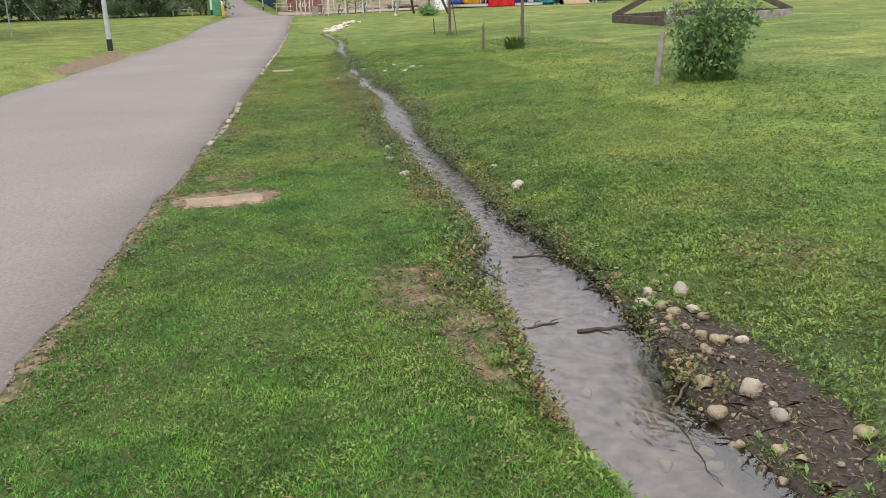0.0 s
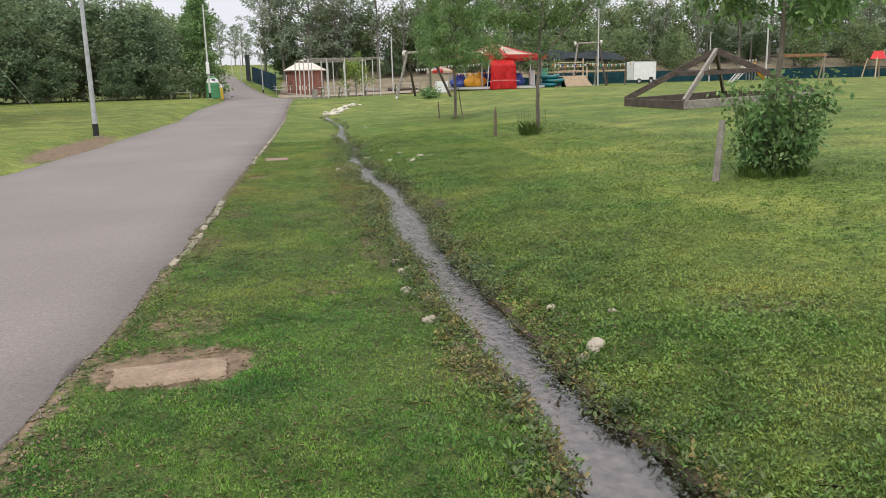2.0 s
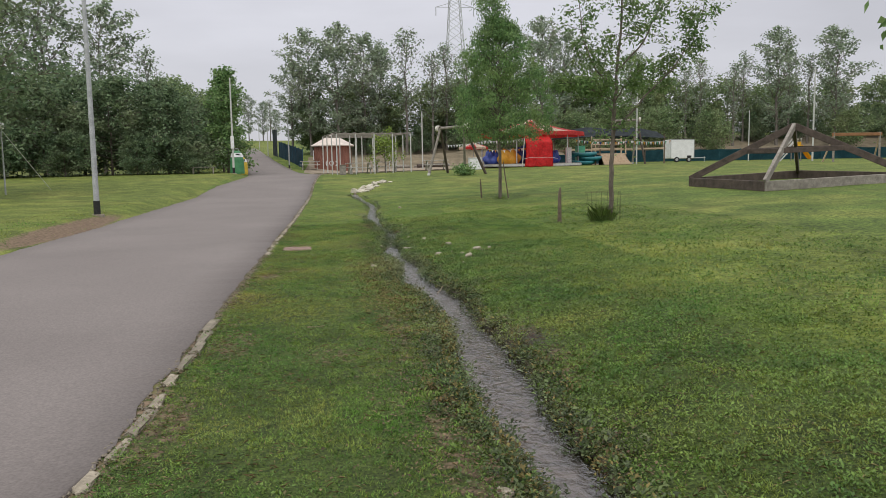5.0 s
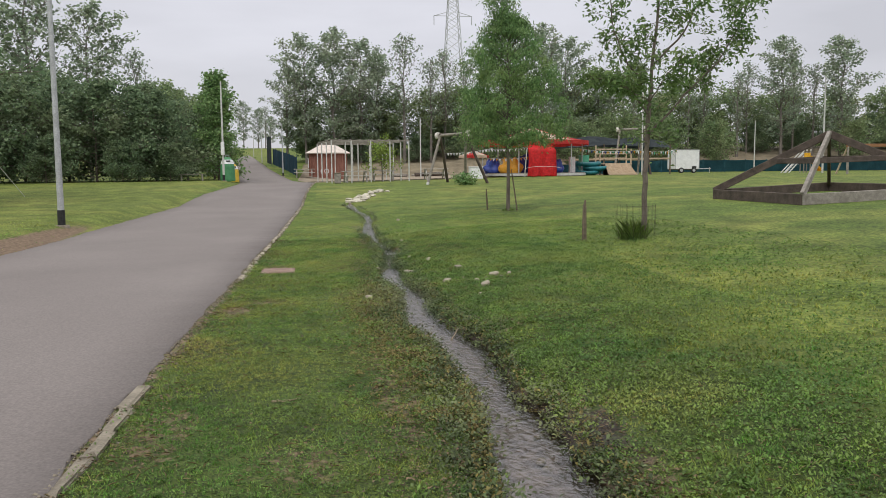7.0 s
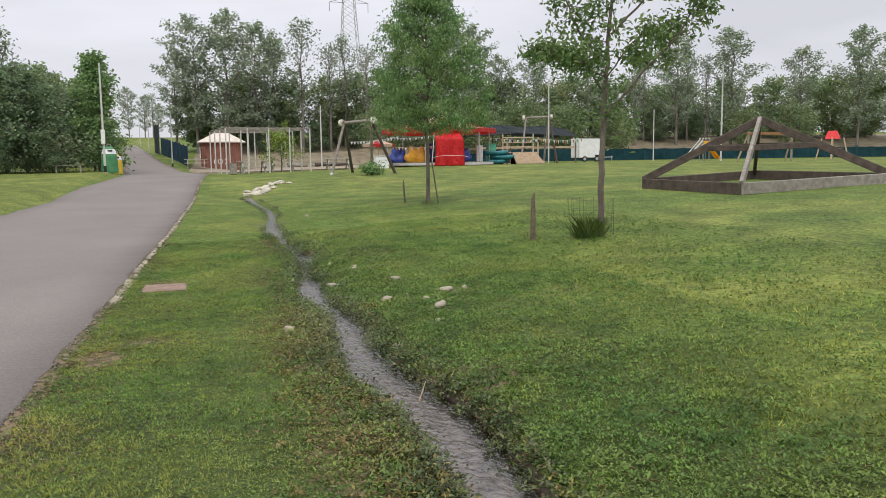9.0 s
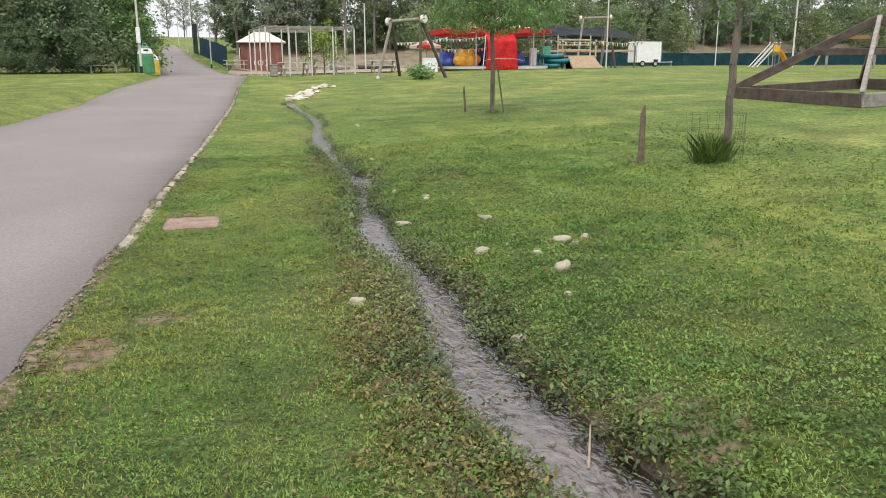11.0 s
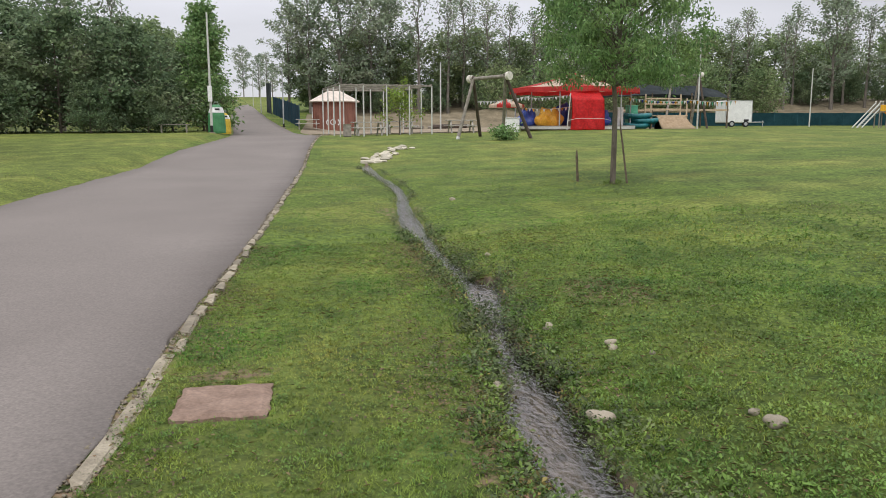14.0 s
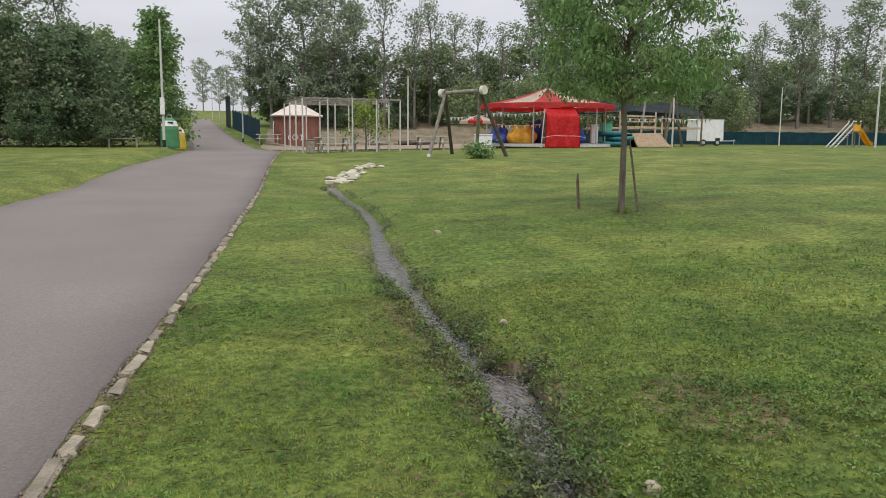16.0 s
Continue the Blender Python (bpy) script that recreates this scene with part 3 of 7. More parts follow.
def build_water():
    ys = np.arange(0.0, 41.9, 0.1)
    a, b = stream_edges(ys)
    u = np.linspace(0, 1, 5)
    x = (a - 0.12)[:, None] * (1 - u) + (b + 0.12)[:, None] * u
    y = np.repeat(ys[:, None], 5, 1)
    z = rise(y) - 0.095
    i = (np.arange(len(ys) - 1)[:, None] * 5 + np.arange(4)[None, :]).ravel()
    ob = raw("water", np.stack([x.ravel(), y.ravel(), z.ravel()], 1), np.stack([i, i + 1, i + 6, i + 5], 1), WATER, smooth=True)
    ob.visible_shadow = False
    tagged(ob, "shallow rippling water of a narrow stream reflecting sky", "stream", kind="structure")


build_water()

# ---- grass, weeds and stream plants ----
rng = np.random.default_rng(7)


def free_of_hard(x, y):
    """Where plants can root: off the path, out of the water, off the slabs."""
    a, b = stream_edges(y)
    ok = ~((x > road_left(y) - 0.03) & (x < road_right(y) + 0.02 + 0.05 * field(x, y, 0.3, 14)) & (y < 75))
    ok &= ~((x > a - 0.02) & (x < b + 0.02) & (y < 41.8))
    ok &= ~((np.abs(x + 0.43) < 0.26) & (np.abs(y - 20.3) < 0.28))
    ok &= ~((np.abs(x + 0.68) < 0.36) & (np.abs(y - 6.62) < 0.2))
    return ok


def scatter(x0, x1, y0, y1, per_m2, tuft=1, loose=0.0):
    """Random places over a stretch of the plan, singly or in tufts."""
    k = int((x1 - x0) * (y1 - y0) * per_m2 / tuft)
    x, y = rng.uniform(x0, x1, k), rng.uniform(y0, y1, k)
    if tuft > 1:
        x = np.repeat(x, tuft) + rng.normal(0, loose, k * tuft)
        y = np.repeat(y, tuft) + rng.normal(0, loose, k * tuft)
    return x, y


def soft_ground(x, y):
    a, b = stream_edges(y)
    out = np.maximum(a - x, x - b)
    dip = 0.015 * (1 - smooth_step(out / 0.45)) * (out > 0) * (y < 41.8)
    bed = 0.125 * (1 - smooth_step((out + 0.04) / 0.12)) * (y < 41.8)
    return height(x, y) - dip - bed + 0.035 * (field(x, y, 0.9, 1) - 0.5) * (y < 90) * smooth_step((x - road_right(y)) / 0.5)


def blades(x, y, low, high, wide):
    """One bent-over triangle a blade."""
    keep = free_of_hard(x, y)
    s, _ = bare(x, y)
    s = s + 0.8 * (field(x, y, 0.1, 21) - 0.5) + 0.5 * (field(x, y, 0.28, 22) - 0.5)
    keep &= rng.random(len(x)) > np.clip((s - 0.25) * 1.9, 0, 0.95)
    keep &= rng.random(len(x)) > np.maximum(smooth_step((y - 26) / 16), smooth_step((x - 3.5) / 5))
    x, y = x[keep], y[keep]
    k = len(x)
    lush = 0.55 + 0.9 * field(x, y, 0.55, 5) * field(x, y, 2.6, 6) ** 0.5
    ln = rng.uniform(low, high, k) * lush
    az, tilt = rng.uniform(0, 2 * np.pi, k), rng.uniform(0.55, 1.4, k)
    dx, dy, dz = np.sin(tilt) * np.cos(az), np.sin(tilt) * np.sin(az), np.cos(tilt)
    w = rng.uniform(0.6, 1.2, k) * wide
    face = az + rng.uniform(0.9, 2.2, k)
    sx, sy2 = np.cos(face) * w / 2, np.sin(face) * w / 2
    z = soft_ground(x, y) - 0.004
    v = np.empty((k, 3, 3), dtype=np.float32)
    v[:, 0] = np.stack([x - sx, y - sy2, z], 1)
    v[:, 1] = np.stack([x + sx, y + sy2, z], 1)
    v[:, 2] = np.stack([x + dx * ln, y + dy * ln, z + dz * ln], 1)
    return v.reshape(-1, 3), np.arange(3 * k).reshape(-1, 3)


def leaves_at(p, ln, wide, tilt_lo, tilt_hi, az=None):
    """Folded lance-shaped leaves, two triangles each, rooted at p."""
    k = len(p)
    az = rng.uniform(0, 2 * np.pi, k) if az is None else az
    tilt = rng.uniform(tilt_lo, tilt_hi, k)
    d = np.stack([np.cos(tilt) * np.cos(az), np.cos(tilt) * np.sin(az), np.sin(tilt)], 1)
    side = np.stack([-np.sin(az), np.cos(az), rng.uniform(-0.5, 0.5, k)], 1)
    ln, w = np.asarray(ln)[:, None], np.asarray(wide)[:, None]
    v = np.empty((k, 4, 3), dtype=np.float32)
    v[:, 0], v[:, 2] = p, p + d * ln
    v[:, 1], v[:, 3] = p + d * ln * 0.45 + side * w / 2, p + d * ln * 0.45 - side * w / 2
    v[:, 1, 2] += (0.12 * ln)[:, 0]
    v[:, 3, 2] += (0.12 * ln)[:, 0]
    i = np.arange(k)[:, None] * 4
    return v.reshape(-1, 3), np.concatenate([i + (0, 1, 2), i + (0, 2, 3)])


def joined(pieces):
    vs, fs, base = [], [], 0
    for v, f in pieces:
        vs.append(v), fs.append(f + base)
        base += len(v)
    return np.concatenate(vs), np.concatenate(fs)


def lawn():
    near = [blades(*scatter(-1.45, 1.0, 1.6, 8.5, 8000, 9, 0.02), 0.016, 0.042, 0.0055),
            blades(*scatter(1.5, 3.6, 1.8, 8.5, 5000, 9, 0.02), 0.016, 0.040, 0.0060),
            blades(*scatter(-1.45, 1.2, 1.6, 26, 8800, 11, 0.013), 0.018, 0.046, 0.0062),
            blades(*scatter(1.35, 3.2, 1.6, 26, 6000, 11, 0.015), 0.018, 0.046, 0.0066),
            blades(*scatter(3.2, 8.5, 3.5, 27, 1500, 6, 0.02), 0.025, 0.055, 0.010),
            blades(*scatter(-1.3, 7, 26, 46, 800, 5, 0.03), 0.022, 0.045, 0.010),
            blades(*scatter(-8, -5.5, 12, 45, 220), 0.03, 0.07, 0.014)]
    v, f = joined(near)
    v = v.reshape(-1, 3, 3)
    x, y = v[:, 0, 0], v[:, 0, 1]
    lush = rng.random(len(v)) < np.clip((1 - smooth_step((y - 5.5) / 6)) * (1 - smooth_step((x - 0.3) / 1.2)) + 0.9 * smooth_step((field(x, y, 1.1, 15) - 0.55) / 0.2), 0, 1)
    yellowed = rng.random(len(v)) < np.clip(dry_grass(x, y) * 0.9, 0, 0.8)
    lush &= ~yellowed
    for name, mat, pick, label in (("yellowed_grass", YELLOWED, yellowed, "yellowed dry patches of mown grass"), ("grass", GRASS, ~lush & ~yellowed, "short yellowish-green mown grass blades over the lawn"), ("lush_grass", LUSH, lush, "lush deep green grass in the verge")):
        part_v = v[pick].reshape(-1, 3)
        tagged(raw(name, part_v, np.arange(len(part_v)).reshape(-1, 3), mat), label, "grass", kind="stuff")
    pieces = []
    for x0, x1, y0, y1, d, lo, hi in ((-1.3, 1.1, 1.6, 26, 2600, 0.009, 0.019), (1.45, 4.4, 1.6, 26, 4300, 0.012, 0.027), (4.4, 8, 4, 27, 600, 0.018, 0.036)):
        x, y = scatter(x0, x1, y0, y1, d, 13, 0.03 if x0 > 1 else 0.02)
        keep = free_of_hard(x, y) & (rng.random(len(x)) < 0.35 + 1.3 * field(x, y, 0.5, 31) * field(x, y, 1.7, 32)) & (bare(x, y)[0] < 0.6)
        x, y = x[keep], y[keep]
        ln = rng.uniform(lo, hi, len(x))
        pieces.append(leaves_at(np.stack([x, y, soft_ground(x, y) + rng.uniform(0.005, 0.03, len(x))], 1), ln, ln * 0.6, 0.0, 1.0))
    v, f = joined(pieces)
    tagged(raw("clover", v, f, WEED), "small clover and weed leaves in the lawn", "weeds", kind="stuff")


def rosettes():
    """Leafy weeds along the stream's banks, and dark cress in the water's edge."""
    weeds, cress = [], []
    for k in range(3600):
        y = rng.uniform(1.7, 27)
        a, b = stream_edges(np.array(y))
        right = rng.random() < 0.62
        off = abs(rng.normal(0, 0.26)) + 0.03
        x = float(b) + off * (1.5 if right else 1) if right else float(a) - off
        if not free_of_hard(np.array(x), np.array(y)) or float(bare(x, y)[0]) > 0.8:
            continue
        if float(field(x, y, 0.8, 41)) < 0.38:
            continue
        m = rng.integers(6, 14)
        size = rng.uniform(0.025, 0.065) * 0.8
        p = np.repeat([[x, y, float(soft_ground(np.array(x), np.array(y)))]], m, 0) + rng.normal(0, size * 0.35, (m, 3)) * (1, 1, 0.25)
        p[:, 2] += rng.uniform(0, size * 0.7, m)
        ln = rng.uniform(0.5, 1.0, m) * size
        weeds.append(leaves_at(p, ln, ln * 0.36, 0.1, 1.1))
    for k in range(2600):
        y = rng.uniform(4.0, 41) if rng.random() < 0.75 else rng.uniform(8.5, 24)
        if float(field(y, 0, 1.3, 52)) < 0.3:
            continue
        a, b = stream_edges(np.array(y))
        x = float(a) - rng.normal(0.07, 0.07) if rng.random() < 0.58 else float(b) + rng.normal(0.06, 0.06)
        if y > 25 and (rng.random() < 0.3 or float(a) - 0.06 < x < float(b) + 0.06):
            continue
        m = rng.integers(10, 22)
        size = rng.uniform(0.018, 0.038)
        z0 = max(float(soft_ground(np.array(x), np.array(y))), float(rise(y)) - 0.095)
        p = np.repeat([[x, y, z0]], m, 0) + rng.normal(0, 0.035, (m, 3)) * (1, 1, 0)
        p[:, 2] += np.abs(rng.normal(0, 0.03, m))
        ln = rng.uniform(0.7, 1.3, m) * size
        cress.append(leaves_at(p, ln, ln * 0.55, -0.1, 0.9))
    for k in range(1500):
        y = rng.uniform(7.5, 25)
        if float(field(y, 3, 1.6, 55)) < 0.3 or rng.random() < 0.5 * (y > 18):
            continue
        a, b = stream_edges(np.array(y))
        left = rng.random() < 0.72
        x = float(a) - abs(rng.normal(0.05, 0.2)) if left else float(b) + abs(rng.normal(0.03, 0.12))
        m = rng.integers(8, 16)
        size = rng.uniform(0.014, 0.028)
        p = np.repeat([[x, y, float(soft_ground(np.array(x), np.array(y)))]], m, 0) + rng.normal(0, 0.028, (m, 3)) * (1, 1, 0)
        p[:, 2] += np.abs(rng.normal(0, 0.028, m))
        ln = rng.uniform(0.7, 1.3, m) * size
        cress.append(leaves_at(p, ln, ln * 0.6, -0.1, 0.9))
    olive = []
    for k in range(3400):
        y = rng.uniform(2.6, 27)
        a, b = stream_edges(np.array(y))
        left = rng.random() < 0.68
        reach = 0.05 + (0.46 if left else 0.16) * float(smooth_step((field(y, 0.0 if left else 40.0, 1.1, 57) - 0.25) / 0.6))
        off = rng.uniform(0.0, reach + 0.05) * (1 if y < 18.5 else 0.6)
        x = float(a) - off if left else float(b) + off
        m = rng.integers(7, 15)
        size = rng.uniform(0.016, 0.034)
        p = np.repeat([[x, y, float(soft_ground(np.array(x), np.array(y)))]], m, 0) + rng.normal(0, 0.026, (m, 3)) * (1, 1, 0)
        p[:, 2] += np.abs(rng.normal(0, 0.03, m)) * (1.3 if off < 0.15 else 0.8)
        ln = rng.uniform(0.7, 1.3, m) * size
        (olive if rng.random() < (0.62 if left else 0.4) * (1 if y < 18.5 else 0.3) else cress if rng.random() < 0.55 else weeds).append(leaves_at(p, ln, ln * 0.55, -0.1, 1.0))
    for k in range(1500):
        x, y = 1.12 - abs(rng.normal(0, 0.3)), rng.uniform(12.6, 18.2)
        if x < 0.35 or float(field(x, y, 0.5, 58)) < 0.3 or x > float(stream_edges(np.array(y))[0]):
            continue
        m = rng.integers(6, 13)
        size = rng.uniform(0.013, 0.028)
        p = np.repeat([[x, y, float(soft_ground(np.array(x), np.array(y)))]], m, 0) + rng.normal(0, 0.03, (m, 3)) * (1, 1, 0)
        p[:, 2] += np.abs(rng.normal(0, 0.022, m)) + 0.006
        ln = rng.uniform(0.7, 1.3, m) * size
        (olive if rng.random() < 0.7 else weeds).append(leaves_at(p, ln, ln * 0.55, -0.1, 0.9))
    v, f = joined(olive)
    tagged(raw("bank_plants", v, f, OLIVE), "olive-brown low plants on the stream banks", "weeds", kind="stuff")
    # overhanging clumps where the stream bends
    for cx, cy in ((1.82, 22.2), (1.90, 23.9), (2.02, 23.75), (1.68, 25.3), (1.74, 24.6), (1.66, 26.9), (1.70, 29.2), (1.84, 31.6), (1.97, 34.6), (2.0, 37.0), (1.62, 20.6), (1.58, 16.9), (1.72, 9.6), (1.0, 16.95), (0.98, 17.55), (1.03, 17.2), (0.93, 16.4), (1.05, 13.3), (1.08, 12.7), (1.02, 12.3), (1.0, 11.4), (1.66, 16.4), (1.72, 15.9), (1.62, 18.6), (1.66, 19.6), (1.44, 22.4), (1.40, 21.95), (1.0, 7.6), (0.98, 6.9), (1.6, 7.9), (1.62, 8.7)):
        m = 320
        d = rng.normal(0, 1, (m, 3)) * (0.09, 0.13, 0.05)
        p = np.array([cx, cy, float(rise(cy)) - 0.06]) + d
        p[:, 2] = np.maximum(p[:, 2], float(rise(cy)) - 0.095)
        ln = rng.uniform(0.018, 0.04, m)
        cress.append(leaves_at(p, ln, ln * 0.55, -0.2, 0.9))
    v, f = joined(weeds)
    tagged(raw("weeds", v, f, WEED), "bright leafy weeds along the stream bank", "weeds", kind="stuff")
    v, f = joined(cress)
    tagged(raw("cress", v, f, CRESS), "dark small-leaved plants at the water's edge", "water plants", kind="stuff")


def straws():
    x, y = scatter(-1.3, 3.4, 1.7, 26, 330)
    keep = free_of_hard(x, y) & (rng.random(len(x)) < 0.1 + bare(x, y)[0] + 0.4 * (field(x, y, 0.7, 61) > 0.6))
    x, y = x[keep], y[keep]
    ln = rng.uniform(0.02, 0.07, len(x))
    v, f = leaves_at(np.stack([x, y, soft_ground(x, y) + 0.012], 1), ln, np.full(len(x), 0.004), -0.1, 0.35)
    tagged(raw("dry_grass", v, f, STRAW), "dry straw and dead stalks lying in the grass", "dry grass", kind="stuff")


def litter():
    """Brown dead leaves and crumbs along the banks and the path's edge."""
    x, y = scatter(-1.3, 3.0, 1.7, 26, 1500)
    a, b = stream_edges(y)
    near = np.exp(-((x - a + 0.35) / 0.32) ** 2) * 0.8 + np.exp(-((x - b - 0.2) / 0.2) ** 2) * 0.6 + 0.7 * np.exp(-((x - road_right(y) - 0.2) / 0.22) ** 2)
    chance = (0.03 + 1.5 * near * smooth_step((field(x, y, 0.7, 91) - 0.3) / 0.4) + 0.5 * (bare(x, y)[0] > 0.3))
    keep = free_of_hard(x, y) & (rng.random(len(x)) < chance * 0.75)
    x, y = x[keep], y[keep]
    ln = rng.uniform(0.010, 0.028, len(x))
    v, f = leaves_at(np.stack([x, y, soft_ground(x, y) + rng.uniform(0.006, 0.026, len(x))], 1), ln, ln * 0.6, -0.2, 0.6)
    tagged(raw("leaf_litter", v, f, LITTER), "brown dead leaf litter in the verge and banks", "leaf litter", kind="stuff")


def gravel():
    """Crumbs of broken asphalt and kerb at the path's ragged edge."""
    k = 2600
    y = rng.uniform(2, 34, k)
    x = road_right(y) + np.abs(rng.normal(0, 0.055, k)) - 0.03
    r = rng.uniform(0.004, 0.014, k)
    p = np.stack([x, y, height(x, y) + 0.004 + r * 0.4], 1)
    d = rng.normal(0, 0.25, (k, 6, 3)) + np.array([(1, 0, 0), (-1, 0, 0), (0, 1, 0), (0, -1, 0), (0, 0, 0.8), (0, 0, -0.8)])
    v = (p[:, None] + d * r[:, None, None]).reshape(-1, 3)
    tri = np.array([(0, 2, 4), (2, 1, 4), (1, 3, 4), (3, 0, 4), (2, 0, 5), (1, 2, 5), (3, 1, 5), (0, 3, 5)])
    f = (np.arange(k)[:, None, None] * 6 + tri).reshape(-1, 3)
    tagged(raw("gravel", v, f, KERB), "loose grey crumbs along the ragged path edge", "gravel", kind="stuff")


def bar_debris():
    """Dead twigs and leaves washed up on the mud bar, and brown dead stalks on the bank across."""
    k = 620
    y = rng.uniform(1.9, 4.6, k)
    right = rng.random(k) < 0.62
    a, b = stream_edges(y)
    x = np.where(right, b + np.abs(rng.normal(0.05, 0.2, k)), a - np.abs(rng.normal(0.0, 0.09, k)) + 0.03)
    keep = right | ((y > 2.9) & (y < 4.8))
    x, y, right = x[keep], y[keep], right[keep]
    ln = np.where((rng.random(len(x)) < 0.3) & right, rng.uniform(0.04, 0.11, len(x)), rng.uniform(0.008, 0.024, len(x)))
    wide = np.where(ln > 0.035, 0.0025, ln * 0.6)
    p = np.stack([x, y, soft_ground(x, y) + rng.uniform(0.004, 0.03, len(x)) * np.where(right, 0.5, 1.6)], 1)
    v, f = leaves_at(p, ln, wide, -0.1, 0.5)
    tagged(raw("bank_debris", v, f, DEAD), "dark brown dead twigs and leaves on the stream mud", "plant debris", kind="stuff")


lawn()
bar_debris()
litter()
gravel()
rosettes()
straws()

# ---- trees ----


def skeleton_tree(seed, tall, first, spread, limbs, twigs, rise_angle=0.9, lean=0.0, taper=0.9, stout=0.0):
    """Limb segments and twig tips of a tree at the origin."""
    r = random.Random(seed)
    segs, tips = [], []
    base = stout or tall * 0.014 + 0.01
    trunk, n = [], 9
    for i in range(n + 1):
        u = i / n
        trunk.append((Vector((lean * u + r.uniform(-1, 1) * tall * 0.008 * i / 3, r.uniform(-1, 1) * tall * 0.008 * i / 3, tall * 0.94 * u)), base * (1 - taper * u)))
    segs += [(trunk[i][0], trunk[i + 1][0], trunk[i][1], trunk[i + 1][1]) for i in range(n)]
    for k in range(limbs):
        u = first + (0.97 - first) * (k + r.random() * 0.8) / limbs
        i = min(int(u * n), n - 1)
        f = u * n - i
        a = trunk[i][0].lerp(trunk[i + 1][0], f)
        az = k * 2.4 + r.uniform(-0.5, 0.5)
        prof = spread((u - first) / (1 - first))
        ln = prof * r.uniform(0.7, 1.15)
        el = rise_angle * r.uniform(0.5, 1.2)
        d = Vector((math.cos(az) * math.cos(el), math.sin(az) * math.cos(el), math.sin(el)))
        rad = trunk[i][1] * 0.45
        last, lr = a, rad
        for s in range(4):
            d = (d + Vector((r.uniform(-.3, .3), r.uniform(-.3, .3), r.uniform(-.15, .2)))).normalized()
            nxt = last + d * ln / 4
            segs.append((last, nxt, lr, lr * 0.7))
            last, lr = nxt, lr * 0.7
            for t in range(twigs):
                e = (d + Vector((r.uniform(-1, 1), r.uniform(-1, 1), r.uniform(-.6, .7)))).normalized()
                q = last + e * ln * r.uniform(0.12, 0.34)
                segs.append((last, q, lr * 0.5, lr * 0.15))
                tips.append((q, s))
        tips.append((last, 4))
    tips.append((trunk[-1][0], 4))
    return segs, tips


def limb_mesh(name, segs, mat, parent, sides=5, thin=0.004):
    vs, fs, base = [], [], 0
    ang = np.linspace(0, 2 * np.pi, sides, endpoint=False)
    for a, b, r0, r1 in segs:
        d = b - a
        if d.length < 1e-4:
            continue
        x = d.orthogonal().normalized()
        y = d.normalized().cross(x)
        ring = np.cos(ang)[:, None] * np.array(x) + np.sin(ang)[:, None] * np.array(y)
        vs += [np.array(a) + ring * max(r0, thin), np.array(b) + ring * max(r1, thin)]
        i = np.arange(sides)
        j = (i + 1) % sides
        fs.append(np.stack([i, j, j + sides, i + sides], 1) + base)
        base += 2 * sides
    return raw(name, np.concatenate(vs), np.concatenate(fs), mat, parent, smooth=True)


def crown_mesh(name, tips, per_tip, blur, ln, wide, mat, parent, droop=0.0, keep=1.0, seed=0, fat=1.0):
    g = np.random.default_rng(seed)
    p = np.array([t[0] for t in tips])
    p = p[g.random(len(p)) < keep]
    k = len(p) * per_tip
    c = np.repeat(p, per_tip, 0) + g.normal(0, blur, (k, 3)) * (1, 1, 0.8 * fat)
    az, el = g.uniform(0, 2 * np.pi, k), g.uniform(-0.9, 0.6, k) - droop
    d = np.stack([np.cos(el) * np.cos(az), np.cos(el) * np.sin(az), np.sin(el)], 1)
    side = np.cross(d, g.normal(0, 1, (k, 3)))
    side /= np.linalg.norm(side, axis=1)[:, None] + 1e-6
    s = g.uniform(0.6, 1.3, k)[:, None]
    v = np.empty((k, 4, 3), dtype=np.float32)
    v[:, 0], v[:, 2] = c, c + d * ln * s
    mid = c + d * ln * s * 0.45 + np.array((0, 0, 0.08)) * ln
    v[:, 1], v[:, 3] = mid + side * wide * s / 2, mid - side * wide * s / 2
    i = np.arange(k)[:, None] * 4
    return raw(name, v.reshape(-1, 3), np.concatenate([i + (0, 1, 2), i + (0, 2, 3)]), mat, parent)


